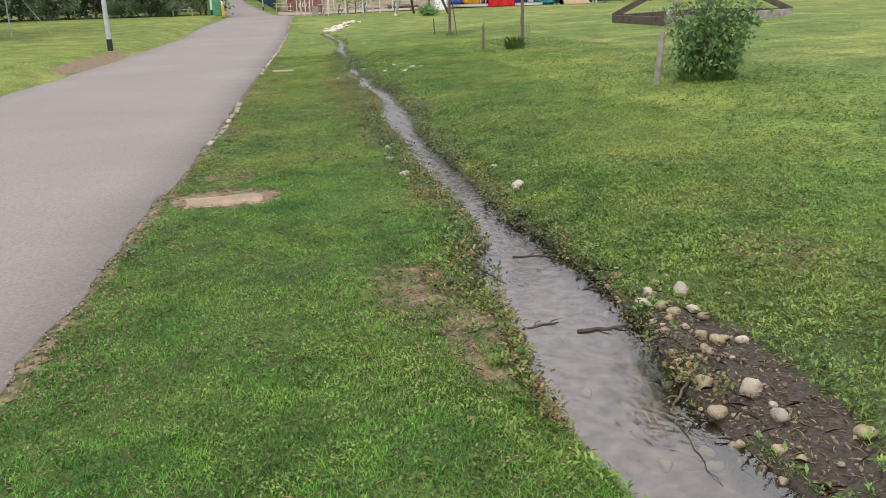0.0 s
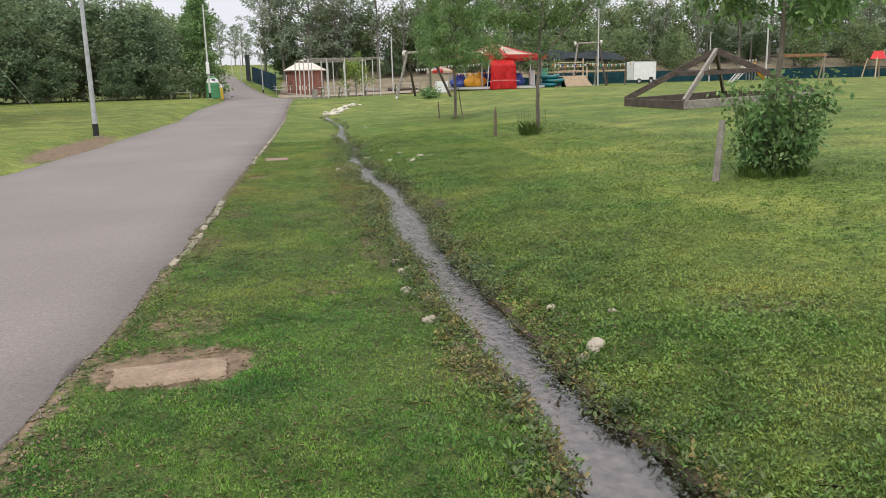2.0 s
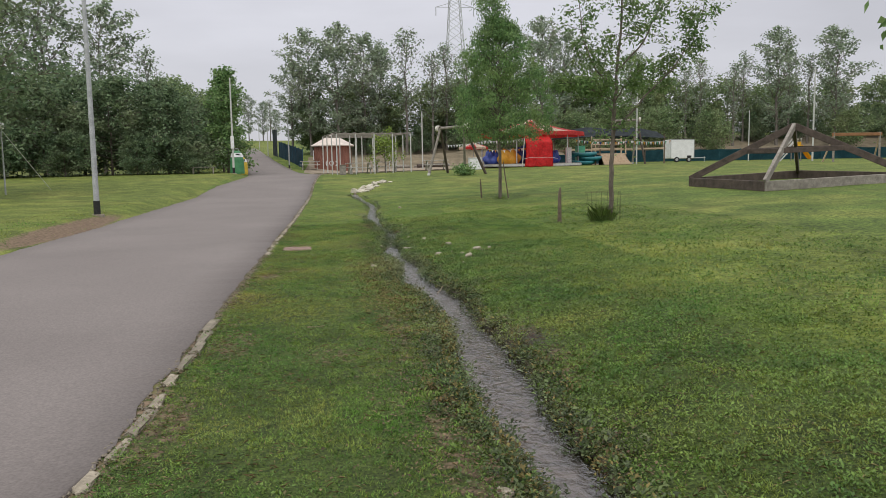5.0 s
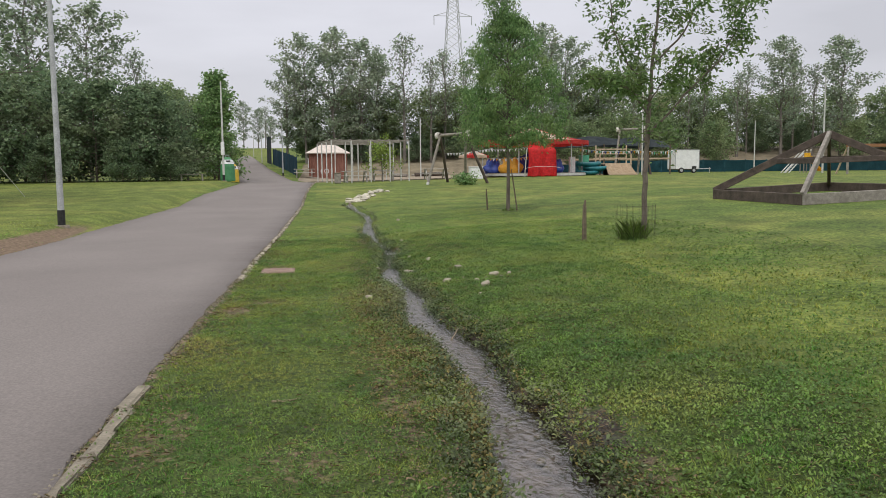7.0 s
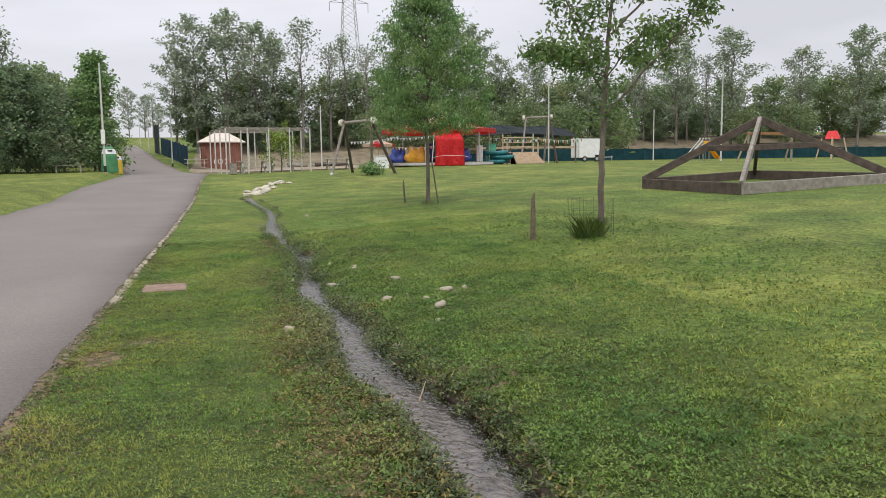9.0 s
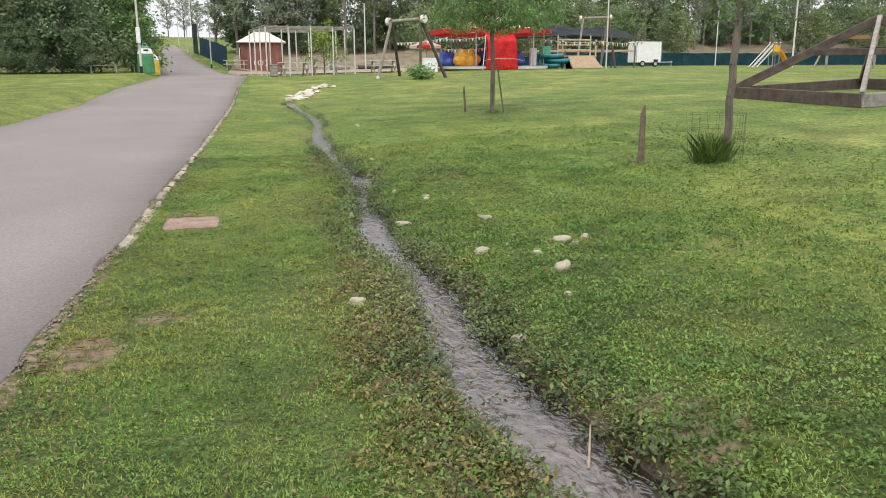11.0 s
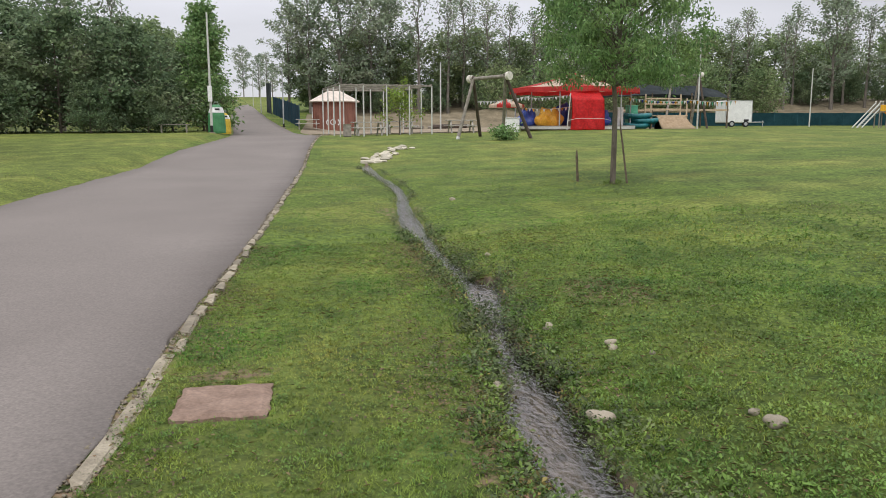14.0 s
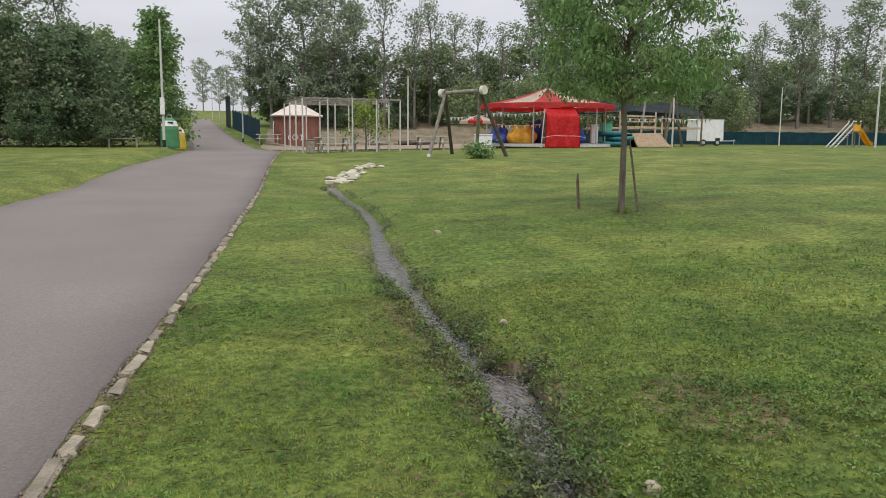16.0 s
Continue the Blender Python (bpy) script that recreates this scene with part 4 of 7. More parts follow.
def young_tree():
    """The leafy young tree on the lawn: a dense drooping oval with a loose leader above it."""
    t = thing("lawn_tree", "young leafy green tree with a straight slim trunk", "tree", 5.8, 31.1)
    segs, _ = skeleton_tree(5, 6.9, 0.34, lambda u: 0.9 * (1 - u) + 0.2, 20, 1, 0.5, stout=0.060)
    r = random.Random(15)
    tips = []
    for k in range(330):
        u = r.random() ** 1.05
        z = 2.2 + 3.5 * u
        wide = 1.52 * (1 - u ** 3.4) ** 0.6 * min(1.0, 0.75 + 2.2 * u)
        az = k * 2.4 + r.uniform(-0.4, 0.4)
        wide *= 1 + 0.16 * math.sin(3 * az + 5 * u) + 0.12 * math.sin(7 * az - 9 * u)
        rad = wide * r.random() ** 0.35
        tip = Vector((math.cos(az) * rad, math.sin(az) * rad, z - 0.18 * rad))
        tips.append((tip, 0))
        if k % 2 == 0:
            root = Vector((0, 0, max(1.9, z - 0.55 * rad - 0.15)))
            knee = root.lerp(tip, 0.55) + Vector((0, 0, 0.12 * rad))
            segs += [(root, knee, 0.014, 0.009), (knee, tip, 0.009, 0.004)]
    for k in range(26):
        z = 5.5 + 1.3 * k / 26
        az = k * 2.4
        rad = 0.42 * r.uniform(0.3, 1.0)
        tip = Vector((math.cos(az) * rad - 0.35 * (z - 5.2) / 1.5, math.sin(az) * rad, z))
        tips.append((tip, 0))
        segs.append((Vector((-0.35 * (z - 5.2) / 1.5, 0, z - 0.2)), tip, 0.007, 0.003))
    limb_mesh("trunk", segs, BARK, t, 7)
    crown_mesh("crown", tips, 105, 0.115, 0.095, 0.034, LEAF, t, droop=0.6, seed=3)


def forked_tree():
    """The thin tree with open forking limbs, grass and a wire guard at its foot."""
    t = thing("lawn_tree", "slim sparse tree with open forking limbs on the lawn", "tree", 5.98, 21.43)
    r = random.Random(12)
    segs, tips = [], []

    def limb(points, r0, r1, leafy, reach, twigs):
        pts = [Vector(p) for p in points]
        n = len(pts) - 1
        fine = []
        for i in range(n):
            for j in range(4):
                fine.append(pts[i].lerp(pts[i + 1], j / 4) + Vector((r.gauss(0, 0.012), r.gauss(0, 0.012), 0)) * (1 if i + j else 0))
        fine.append(pts[-1])
        m = len(fine) - 1
        for i in range(m):
            segs.append((fine[i], fine[i + 1], r0 + (r1 - r0) * i / m, r0 + (r1 - r0) * (i + 1) / m))
            if i / m < leafy:
                continue
            for k in range(twigs):
                az, el = r.uniform(0, 6.28), r.uniform(-0.35, 0.75)
                d = Vector((math.cos(az) * math.cos(el), math.sin(az) * math.cos(el), math.sin(el)))
                q = fine[i] + d * reach * r.uniform(0.5, 1.1)
                segs.append((fine[i], q, 0.006, 0.003))
                tips.append((q, 0))
                tips.append((fine[i].lerp(q, 0.7) + Vector((0, 0, -0.04)), 0))
        tips.append((fine[-1], 0))

    limb(((0, 0, -0.05), (0.02, 0, 1.0), (0.03, 0, 1.75), (0.07, 0, 2.35)), 0.052, 0.038, 2.0, 0.0, 0)
    limb(((0.07, 0, 2.35), (0.12, 0.05, 3.0), (0.22, 0.0, 4.1), (0.25, 0.1, 5.0), (0.3, 0.1, 5.9)), 0.036, 0.010, 0.25, 0.42, 3)
    limb(((0.04, 0, 1.85), (0.45, 0.1, 2.2), (0.75, 0.1, 2.55), (1.4, 0.1, 3.15), (1.85, 0.2, 3.8), (2.1, 0.2, 4.5)), 0.026, 0.008, 0.42, 0.40, 3)
    limb(((0.06, 0, 2.2), (-0.3, -0.1, 2.6), (-0.75, -0.2, 2.78), (-1.1, -0.2, 2.85)), 0.018, 0.006, 0.35, 0.32, 3)
    limb(((0.1, 0, 2.7), (-0.25, 0.2, 3.1), (-0.5, 0.3, 3.7), (-0.6, 0.3, 4.6)), 0.020, 0.007, 0.35, 0.36, 2)
    limb(((0.15, 0, 3.1), (0.55, -0.3, 3.6), (0.85, -0.4, 4.3), (0.95, -0.5, 5.0)), 0.020, 0.007, 0.35, 0.36, 2)
    limb(((0.08, 0, 2.45), (0.1, -0.5, 2.75), (0.2, -1.0, 3.1)), 0.014, 0.006, 0.4, 0.3, 2)
    limb(((0.08, 0, 2.45), (-0.1, 0.5, 2.7), (-0.3, 1.1, 3.0)), 0.014, 0.006, 0.4, 0.3, 2)
    for k in range(9):
        z = r.uniform(1.5, 2.3)
        a = Vector((0.04, 0, z))
        b = a + Vector((r.uniform(-0.45, 0.45), r.uniform(-0.3, 0.3), r.uniform(0.05, 0.3)))
        segs.append((a, b, 0.005, 0.003))
        tips.append((b, 0))
    limb_mesh("trunk", segs, BARK, t, 7, 0.003)
    crown_mesh("crown", tips, 30, 0.11, 0.092, 0.040, LEAF_PALE, t, droop=0.3, seed=8)


def shoot_tree():
    """The tree with a dense skirt of shoots round its foot."""
    t = thing("lawn_tree", "small tree with a dense bush of shoots at its foot", "tree", 6.2, 11.6)
    segs, tips = skeleton_tree(21, 5.4, 0.35, lambda u: 0.85 * (1 - 0.4 * u) + 0.15, 20, 3, 0.3, stout=0.048)
    limb_mesh("trunk", segs, BARK, t, 7)
    crown_mesh("crown", tips, 46, 0.16, 0.11, 0.05, LEAF, t, droop=0.5, seed=4)
    r = random.Random(4)
    s2, t2 = [], []
    for k in range(60):
        az, out, up = r.uniform(0, 6.28), r.uniform(0.1, 0.74) * r.uniform(0.7, 1.0), r.uniform(0.35, 1.25)
        out *= min(1.0, 0.45 + 0.75 * (up - 0.2))
        a = Vector((math.cos(az) * 0.12, math.sin(az) * 0.12, 0.0))
        b = Vector((math.cos(az) * out * (1.15 - 0.4 * abs(up - 0.7)), math.sin(az) * out * (1.15 - 0.4 * abs(up - 0.7)), up))
        s2.append((a, b, 0.008, 0.004))
        for f in (0.45, 0.65, 0.82, 1.0):
            t2.append((a.lerp(b, f), 0))
    limb_mesh("shoots", s2, BARK, t, 4)
    crown_mesh("shoot_leaves", t2, 32, 0.095, 0.085, 0.046, LEAF, t, droop=0.35, keep=0.9, seed=9)


def woodland_master(seed, name, label, tall, first, spread, limbs, twigs, per_tip, blur, ln, wide, leaf, bark, droop=0.1, keep=1.0, rise_angle=0.8):
    t = new(name)
    tagged(t, label, "tree", "trees behind the play area")
    segs, tips = skeleton_tree(seed, tall, first, spread, limbs, twigs, rise_angle)
    limb_mesh("trunk", segs, bark, t, 4, 0.015)
    crown_mesh("crown", tips, per_tip, blur, ln, wide, leaf, t, droop=droop, keep=keep, seed=seed)
    return t


def plant(master, places):
    """Sets the master at the first place and copies at the others: x, y, turn, size."""
    for k, (x, y, turn, size) in enumerate(places):
        m = pose(x, y, level(x, y) - 0.05, 0, 0, turn) @ Matrix.Diagonal((size, size, size, 1))
        if k == 0:
            first = m
        else:
            ob = copy_thing(master, pose(x, y, level(x, y) - 0.05, 0, 0, turn))
            ob.scale = (size,) * 3
    master.matrix_world = first


def woods():
    oval = lambda w: (lambda u: w * (0.35 + 1.3 * math.sin(math.pi * min(max(u * 0.92 + 0.08, 0), 1)) * 0.7))
    tall = woodland_master(31, "poplar_tree", "tall thin grey-green poplar with airy crown", 15.0, 0.16, oval(2.8), 34, 4, 10, 0.26, 0.36, 0.20, LEAF_GREY, BARK_PALE, keep=0.62, rise_angle=0.7)
    plant(tall, [(-1.2, 99, 0, 0.98), (1.9, 98, 80, 1.04), (5.0, 100, 200, 0.97), (-3.4, 101, 150, 0.74), (7.2, 103, 260, 0.86), (26.6, 100, 40, 1.08), (30.0, 102, 140, 0.98), (58, 101, 20, 1.02), (65.5, 100, 250, 1.05), (35, 104, 300, 0.74), (-21.5, 73, 60, 1.05), (-17.5, 74, 190, 0.95), (-13.6, 160, 10, .6), (-11.2, 163, 120, .52), (-9.0, 165, 220, .42), (41, 108, 95, .8), (83, 97, 30, 1.1), (77, 101, 150, .9), (92, 99, 250, 1.15)])
    thin = woodland_master(37, "bare_tree", "thin half-bare tree with few leaves", 11.5, 0.3, oval(1.7), 22, 3, 5, 0.3, 0.28, 0.15, LEAF_GREY, BARK_PALE, keep=0.5, rise_angle=1.1)
    plant(thin, [(9.9, 99, 0, 1.32), (13.0, 99, 50, 1.08), (15.0, 101, 120, 1.15), (17.2, 99, 200, 1.05), (20, 101, 310, 1.0), (22.5, 100, 210, 0.95), (48.5, 103, 130, 1.0), (55, 104, 240, 1.05), (61.5, 104, 80, 1.1), (38, 100, 30, 0.85), (46, 102, 160, 0.9), (52, 101, 290, 0.95), (63, 102, 10, 1.05), (-13.5, 72, 90, 0.9), (-27, 70, 30, 1.1), (-24, 71, 200, 1.2), (-9.5, 158, 30, .7)])
    mid = woodland_master(41, "woodland_tree", "dense broad green woodland tree", 8.0, 0.05, oval(2.7), 32, 3, 14, 0.34, 0.34, 0.2, LEAF_WOOD, BARK, rise_angle=0.4)
    plant(mid, [(-1, 103, 0, .9), (4, 104, 70, 1.0), (9, 104, 20, .9), (13.5, 103, 200, .95), (17, 105, 100, 1.0), (21.5, 104, 260, .9), (26, 106, 310, 1.0), (31, 104, 150, 1.02), (36, 105, 10, .95), (41, 103, 230, .9),
               (45.5, 106, 80, 1.0), (50, 107, 330, .92), (55, 108, 120, 1.0), (61, 110, 45, .9), (66, 112, 270, 1.0), (73, 112, 190, 1.0), (80, 110, 15, 1.05), (88, 112, 100, 1.1), (97, 112, 210, 1.1), (85, 104, 40, 1.1), (93, 106, 140, 1.2), (-19, 118, 300, 1.0), (-16, 100, 220, 1.0), (-15, 88, 70, 1.0)])
    pale = woodland_master(43, "orchard_tree", "low round yellowish-green tree by the fence", 5.6, 0.1, oval(2.2), 24, 3, 13, 0.42, 0.28, 0.17, LEAF_WOOD, BARK, rise_angle=0.35)
    plant(pale, [(17.5, 93.5, 0, .95), (23, 94, 100, 1.0), (29, 94, 220, .95), (34, 95, 40, 1.05), (40, 96, 140, 1.0), (46.5, 96, 300, .9), (66, 98, 60, .9), (74, 98, 180, 1.0)])
    shrub = woodland_master(47, "thicket_shrub", "dense dark green shrub of the thicket", 6.6, 0.03, lambda u: 3.0 * (1 - u) ** 0.6 + 0.6, 40, 4, 15, 0.27, 0.24, 0.14, LEAF_HEDGE, BARK, rise_angle=0.15)
    tagged(shrub, group="thicket beside the path")
    plant(shrub, [(-10.6, 63.5, 0, .92), (-14, 62, 100, 1.02), (-17.8, 60.5, 210, 1.05), (-21.8, 59, 40, 1.02), (-26, 57.5, 150, 1.1), (-31, 56, 300, 1.1), (-12.5, 67, 60, 1.05), (-17, 66.5, 250, 1.15), (-22.5, 65, 10, 1.2), (-28, 64, 120, 1.2), (-36, 57, 20, 1.2), (-9.6, 70, 170, .9), (1, 99, 20, .5), (6, 100, 130, .55), (11.5, 100, 250, .5), (16, 101, 10, .55), (21, 101, 80, .5), (26, 102, 200, .55), (31.5, 101, 300, .55), (37, 102, 60, .6), (43, 103, 170, .55), (49, 103, 260, .6), (56, 104, 20, .6), (63, 105, 140, .6), (70, 105, 230, .65), (78, 106, 70, .7), (-1, 107, 0, 0.72), (4, 109, 77, 0.8), (9, 111, 154, 0.66), (14, 107, 231, 0.76), (19, 109, 308, 0.72), (24, 111, 25, 0.8), (29, 107, 102, 0.66), (34, 109, 179, 0.76), (39, 111, 256, 0.72), (44, 107, 333, 0.8), (49, 109, 50, 0.66), (54, 111, 127, 0.76), (59, 107, 204, 0.72), (64, 109, 281, 0.8), (69, 111, 358, 0.66), (74, 107, 75, 0.76), (79, 109, 152, 0.72), (84, 111, 229, 0.8), (89, 107, 306, 0.66), (94, 109, 23, 0.76), (99, 111, 100, 0.72), (104, 107, 177, 0.8), (-12, 60.3, 20, .42), (-16, 58.6, 120, .45), (-20, 57.2, 230, .45), (-24.5, 55.6, 310, .5), (-9.4, 61.8, 75, .36)])
    cone = woodland_master(53, "conical_tree", "tall dense conical green tree beside the path", 8.2, 0.05, lambda u: 1.55 * (1 - u) ** 0.7 + 0.25, 44, 3, 15, 0.24, 0.22, 0.12, LEAF, BARK, rise_angle=0.35)
    tagged(cone, group="thicket beside the path")
    plant(cone, [(-6.9, 66.5, 0, 1.0), (-7.9, 72, 100, .95), (-9.2, 78, 220, .9)])
    big = woodland_master(59, "field_tree", "large leafy tree beside the open grass", 11.5, 0.12, oval(3.6), 38, 4, 22, 0.36, 0.22, 0.13, LEAF_HEDGE, BARK, rise_angle=0.3)
    plant(big, [(-15.4, 40, 0, 1.0)])


young_tree()
forked_tree()
shoot_tree()
woods()

# ---- things on the lawn ----


def stake(label, x, y, tall, r, lean=(0.0, 0.0), mat=None):
    t = thing("stake", label, "stake", x, y, group="stakes on the lawn")
    bm = bmesh.new()
    n = 6
    pts = [Vector((lean[0] * i / n, lean[1] * i / n, -0.05 + (tall + 0.05) * i / n)) for i in range(n + 1)]
    rod(bm, pts[0], pts[-2], r, r * 0.85, 7)
    flat = mat is not None
    rod(bm, pts[-2], pts[-1] + Vector((0 if flat else r * 0.4, 0, 0)), r * 0.85, r * (0.8 if flat else 0.35), 7)
    for v in bm.verts:
        v.co += Vector((random.uniform(-1, 1), random.uniform(-1, 1), 0)) * r * 0.15
    part("shaft", bm, mat or STAKE, t)


stake("short weathered brown stake with a split top", 4.98, 21.75, 0.74, 0.045)
stake("thin dark stake standing in the lawn", 5.36, 31.95, 0.66, 0.03, (-0.05, 0))
stake("thin prop leaning against the young tree", 6.07, 31.0, 1.25, 0.022, (-0.17, 0.1))
stake("thick grey stake beside the shoot-covered tree", 5.36, 11.55, 0.78, 0.05, (0.06, 0), WOOD_GREY)


def wire_guard(x, y):
    t = thing("wire_guard", "round rusty wire mesh guard around the tree foot", "tree guard", x, y)
    bm = bmesh.new()
    for k in range(18):
        a = k / 18 * 2 * math.pi
        lean = 0.03 * math.sin(3 * a)
        rod(bm, (0.33 * math.cos(a), 0.33 * math.sin(a), 0), ((0.36 + lean) * math.cos(a), (0.36 + lean) * math.sin(a), 0.62), 0.0018, n=3, caps=False)
    for h in (0.12, 0.28, 0.44, 0.6):
        for k in range(18):
            a, b = k / 18 * 2 * math.pi, (k + 1) / 18 * 2 * math.pi
            rod(bm, (0.345 * math.cos(a), 0.345 * math.sin(a), h), (0.345 * math.cos(b), 0.345 * math.sin(b), h), 0.0018, n=3, caps=False)
    part("mesh", bm, WIRE, t)


def tussock(x, y, r, tall, count, seed):
    g = np.random.default_rng(seed)
    a, d = g.uniform(0, 6.28, count), np.sqrt(g.random(count)) * r
    px, py = x + d * np.cos(a), y + d * np.sin(a)
    ln = tall * g.uniform(0.35, 1.1, count) * (1.15 - 0.5 * d / r)
    v, f = leaves_at(np.stack([px, py, height(px, py)], 1), ln, g.uniform(0.003, 0.007, count), 0.8, 1.5)
    tagged(raw("grass_tuft", v, f, WEED), "long uncut grass tuft around a tree foot", "grass tuft", kind="stuff")


wire_guard(5.85, 21.45)
wire_guard(6.2, 11.6)
tussock(5.8, 21.45, 0.24, 0.44, 360, 3)
tussock(5.72, 21.4, 0.2, 0.24, 240, 13)
tussock(6.2, 11.6, 0.45, 0.28, 900, 5)
tussock(5.8, 31.1, 0.18, 0.14, 160, 6)


def pyramid_frame():
    """Timber pyramid: ground frame, four rafters, a ring of ties below the apex."""
    c = Vector((15.25, 29.5, level(15.25, 29.5)))
    t = thing("timber_pyramid", "dark weathered timber pyramid frame on the lawn", "play frame", c.x, c.y)
    a, b = 2.72, 1.85
    feet = [Vector((-a, b, 0)), Vector((-b - 0.6, -a + 0.35, 0)), Vector((a, -b, 0)), Vector((b, a, 0))]
    feet = [f + Vector((0, 0, level(c.x + f.x, c.y + f.y) - c.z + 0.14)) for f in feet]
    apex = Vector((0.15, 0.35, 1.86))
    for k in range(4):
        p, q = feet[k], feet[(k + 1) % 4]
        bm = bmesh.new()
        beam(bm, p, q, 0.09, 0.30, 0.012)
        part("sill_beam", bm, WOOD_GREY if k == 1 else WOOD_DARK, t)
        bm = bmesh.new()
        beam(bm, p + Vector((0, 0, 0.1)), apex, 0.10, 0.22, 0.012)
        part("rafter", bm, WOOD_GREY if k == 1 else WOOD_DARK, t)
        bm = bmesh.new()
        beam(bm, p.lerp(apex, 0.56), q.lerp(apex, 0.56), 0.06, 0.16, 0.01)
        part("tie", bm, WOOD_DARK, t)
    bm = bmesh.new()
    box(bm, apex.x, apex.y, apex.z + 0.02, 0.16, 0.16, 0.14, 0.02)
    part("cap", bm, WOOD_GREY, t)


pyramid_frame()


def slab(name, label, x, y, w, d, turn, mat, seed):
    bm = bmesh.new()
    bmesh.ops.create_grid(bm, x_segments=14, y_segments=14, size=0.5)
    r = random.Random(seed)
    top = list(bm.verts)
    for v in top:
        edge = max(abs(v.co.x), abs(v.co.y)) > 0.49
        v.co.x, v.co.y = v.co.x * w, v.co.y * d
        v.co.z = 0.006 + 0.010 * noise.noise(v.co * 9 + Vector((seed, 0, 0)))
        if edge:
            v.co += Vector((r.uniform(-1, 1), r.uniform(-1, 1), 0)) * 0.012
            v.co.z -= 0.014
    ext = bmesh.ops.extrude_edge_only(bm, edges=[e for e in bm.edges if e.is_boundary])
    for v in (g for g in ext["geom"] if isinstance(g, bmesh.types.BMVert)):
        v.co.z = -0.06
    ob = part(name, bm, mat, None, label)
    ob.matrix_world = pose(x, y, level(x, y) + 0.016, 0, 0, turn)
    tagged(ob, category="slab")


slab("paving_slab", "square pink concrete slab sunk in the verge", -0.43, 20.32, 0.50, 0.52, 1, SLAB, 2)
slab("stone_slab", "flat sandy stone slab in bare soil by the path", -0.70, 6.60, 0.62, 0.34, 4, SANDSTONE, 7)

# stones: x, y, radius
STONES_BAR = ((1.91, 3.67, .05), (1.77, 3.76, .036), (1.69, 3.66, .034), (1.75, 3.57, .035), (1.77, 3.47, .035), (1.86, 3.44, .03), (1.86, 3.33, .03), (1.76, 3.16, .03), (1.80, 3.08, .034), (1.89, 3.02, .025),
              (1.57, 2.76, .036), (1.71, 2.64, .052), (1.51, 2.54, .034), (1.23, 2.39, .026), (1.41, 2.42, .03), (1.40, 2.34, .028), (1.14, 3.0, .026), (1.70, 2.41, .035), (1.87, 2.18, .034), (1.49, 3.92, .032))
STONES_NEAR = ((1.73, 6.35, .05), (0.77, 2.97, .022), (1.55, 2.88, .02), (1.41, 11.6, .03), (0.84, 8.03, .04), (0.90, 9.16, .055), (0.90, 8.78, .055), (0.85, 8.12, .045), (0.99, 7.84, .05), (0.89, 7.22, .06),
               (1.75, 7.25, .05), (1.76, 6.41, .075), (2.06, 6.90, .04), (1.66, 6.33, .045), (1.57, 8.6, .035), (0.92, 7.86, .035), (1.0, 9.88, .04), (0.89, 9.2, .05))
STONES_FAR = ((1.90, 18.32, .065), (2.25, 17.50, .075), (2.51, 18.18, .065), (2.37, 18.05, .035), (2.58, 18.08, .04), (2.71, 18.22, .045), (0.79, 17.33, .065), (1.60, 16.50, .055), (2.08, 16.98, .035), (1.58, 17.55, .04),
              (1.53, 19.84, .05), (2.22, 19.5, .035), (2.0, 20.9, .04), (2.13, 18.38, .03), (0.84, 16.5, .02), (1.54, 19.80, .075), (1.98, 20.82, .035), (1.11, 20.36, .05), (2.15, 20.58, .025), (2.23, 19.33, .06),
              (1.74, 21.5, .05), (1.92, 24.55, .05), (1.66, 23.05, .06), (2.36, 29.8, .06), (2.24, 18.0, .04))


def stone_mesh(seed):
    bm = bmesh.new()
    bmesh.ops.create_icosphere(bm, subdivisions=3, radius=1.0)
    for v in bm.verts:
        v.co *= 1 + 0.5 * noise.noise(v.co * 0.8 + Vector((seed * 7.1, seed, 0))) + 0.12 * noise.noise(v.co * 3.0 + Vector((seed, 3, seed)))
        v.co.z *= 0.85
    me = bpy.data.meshes.new("stone")
    bm.to_mesh(me)
    bm.free()
    me.polygons.foreach_set("use_smooth", [True] * len(me.polygons))
    return me


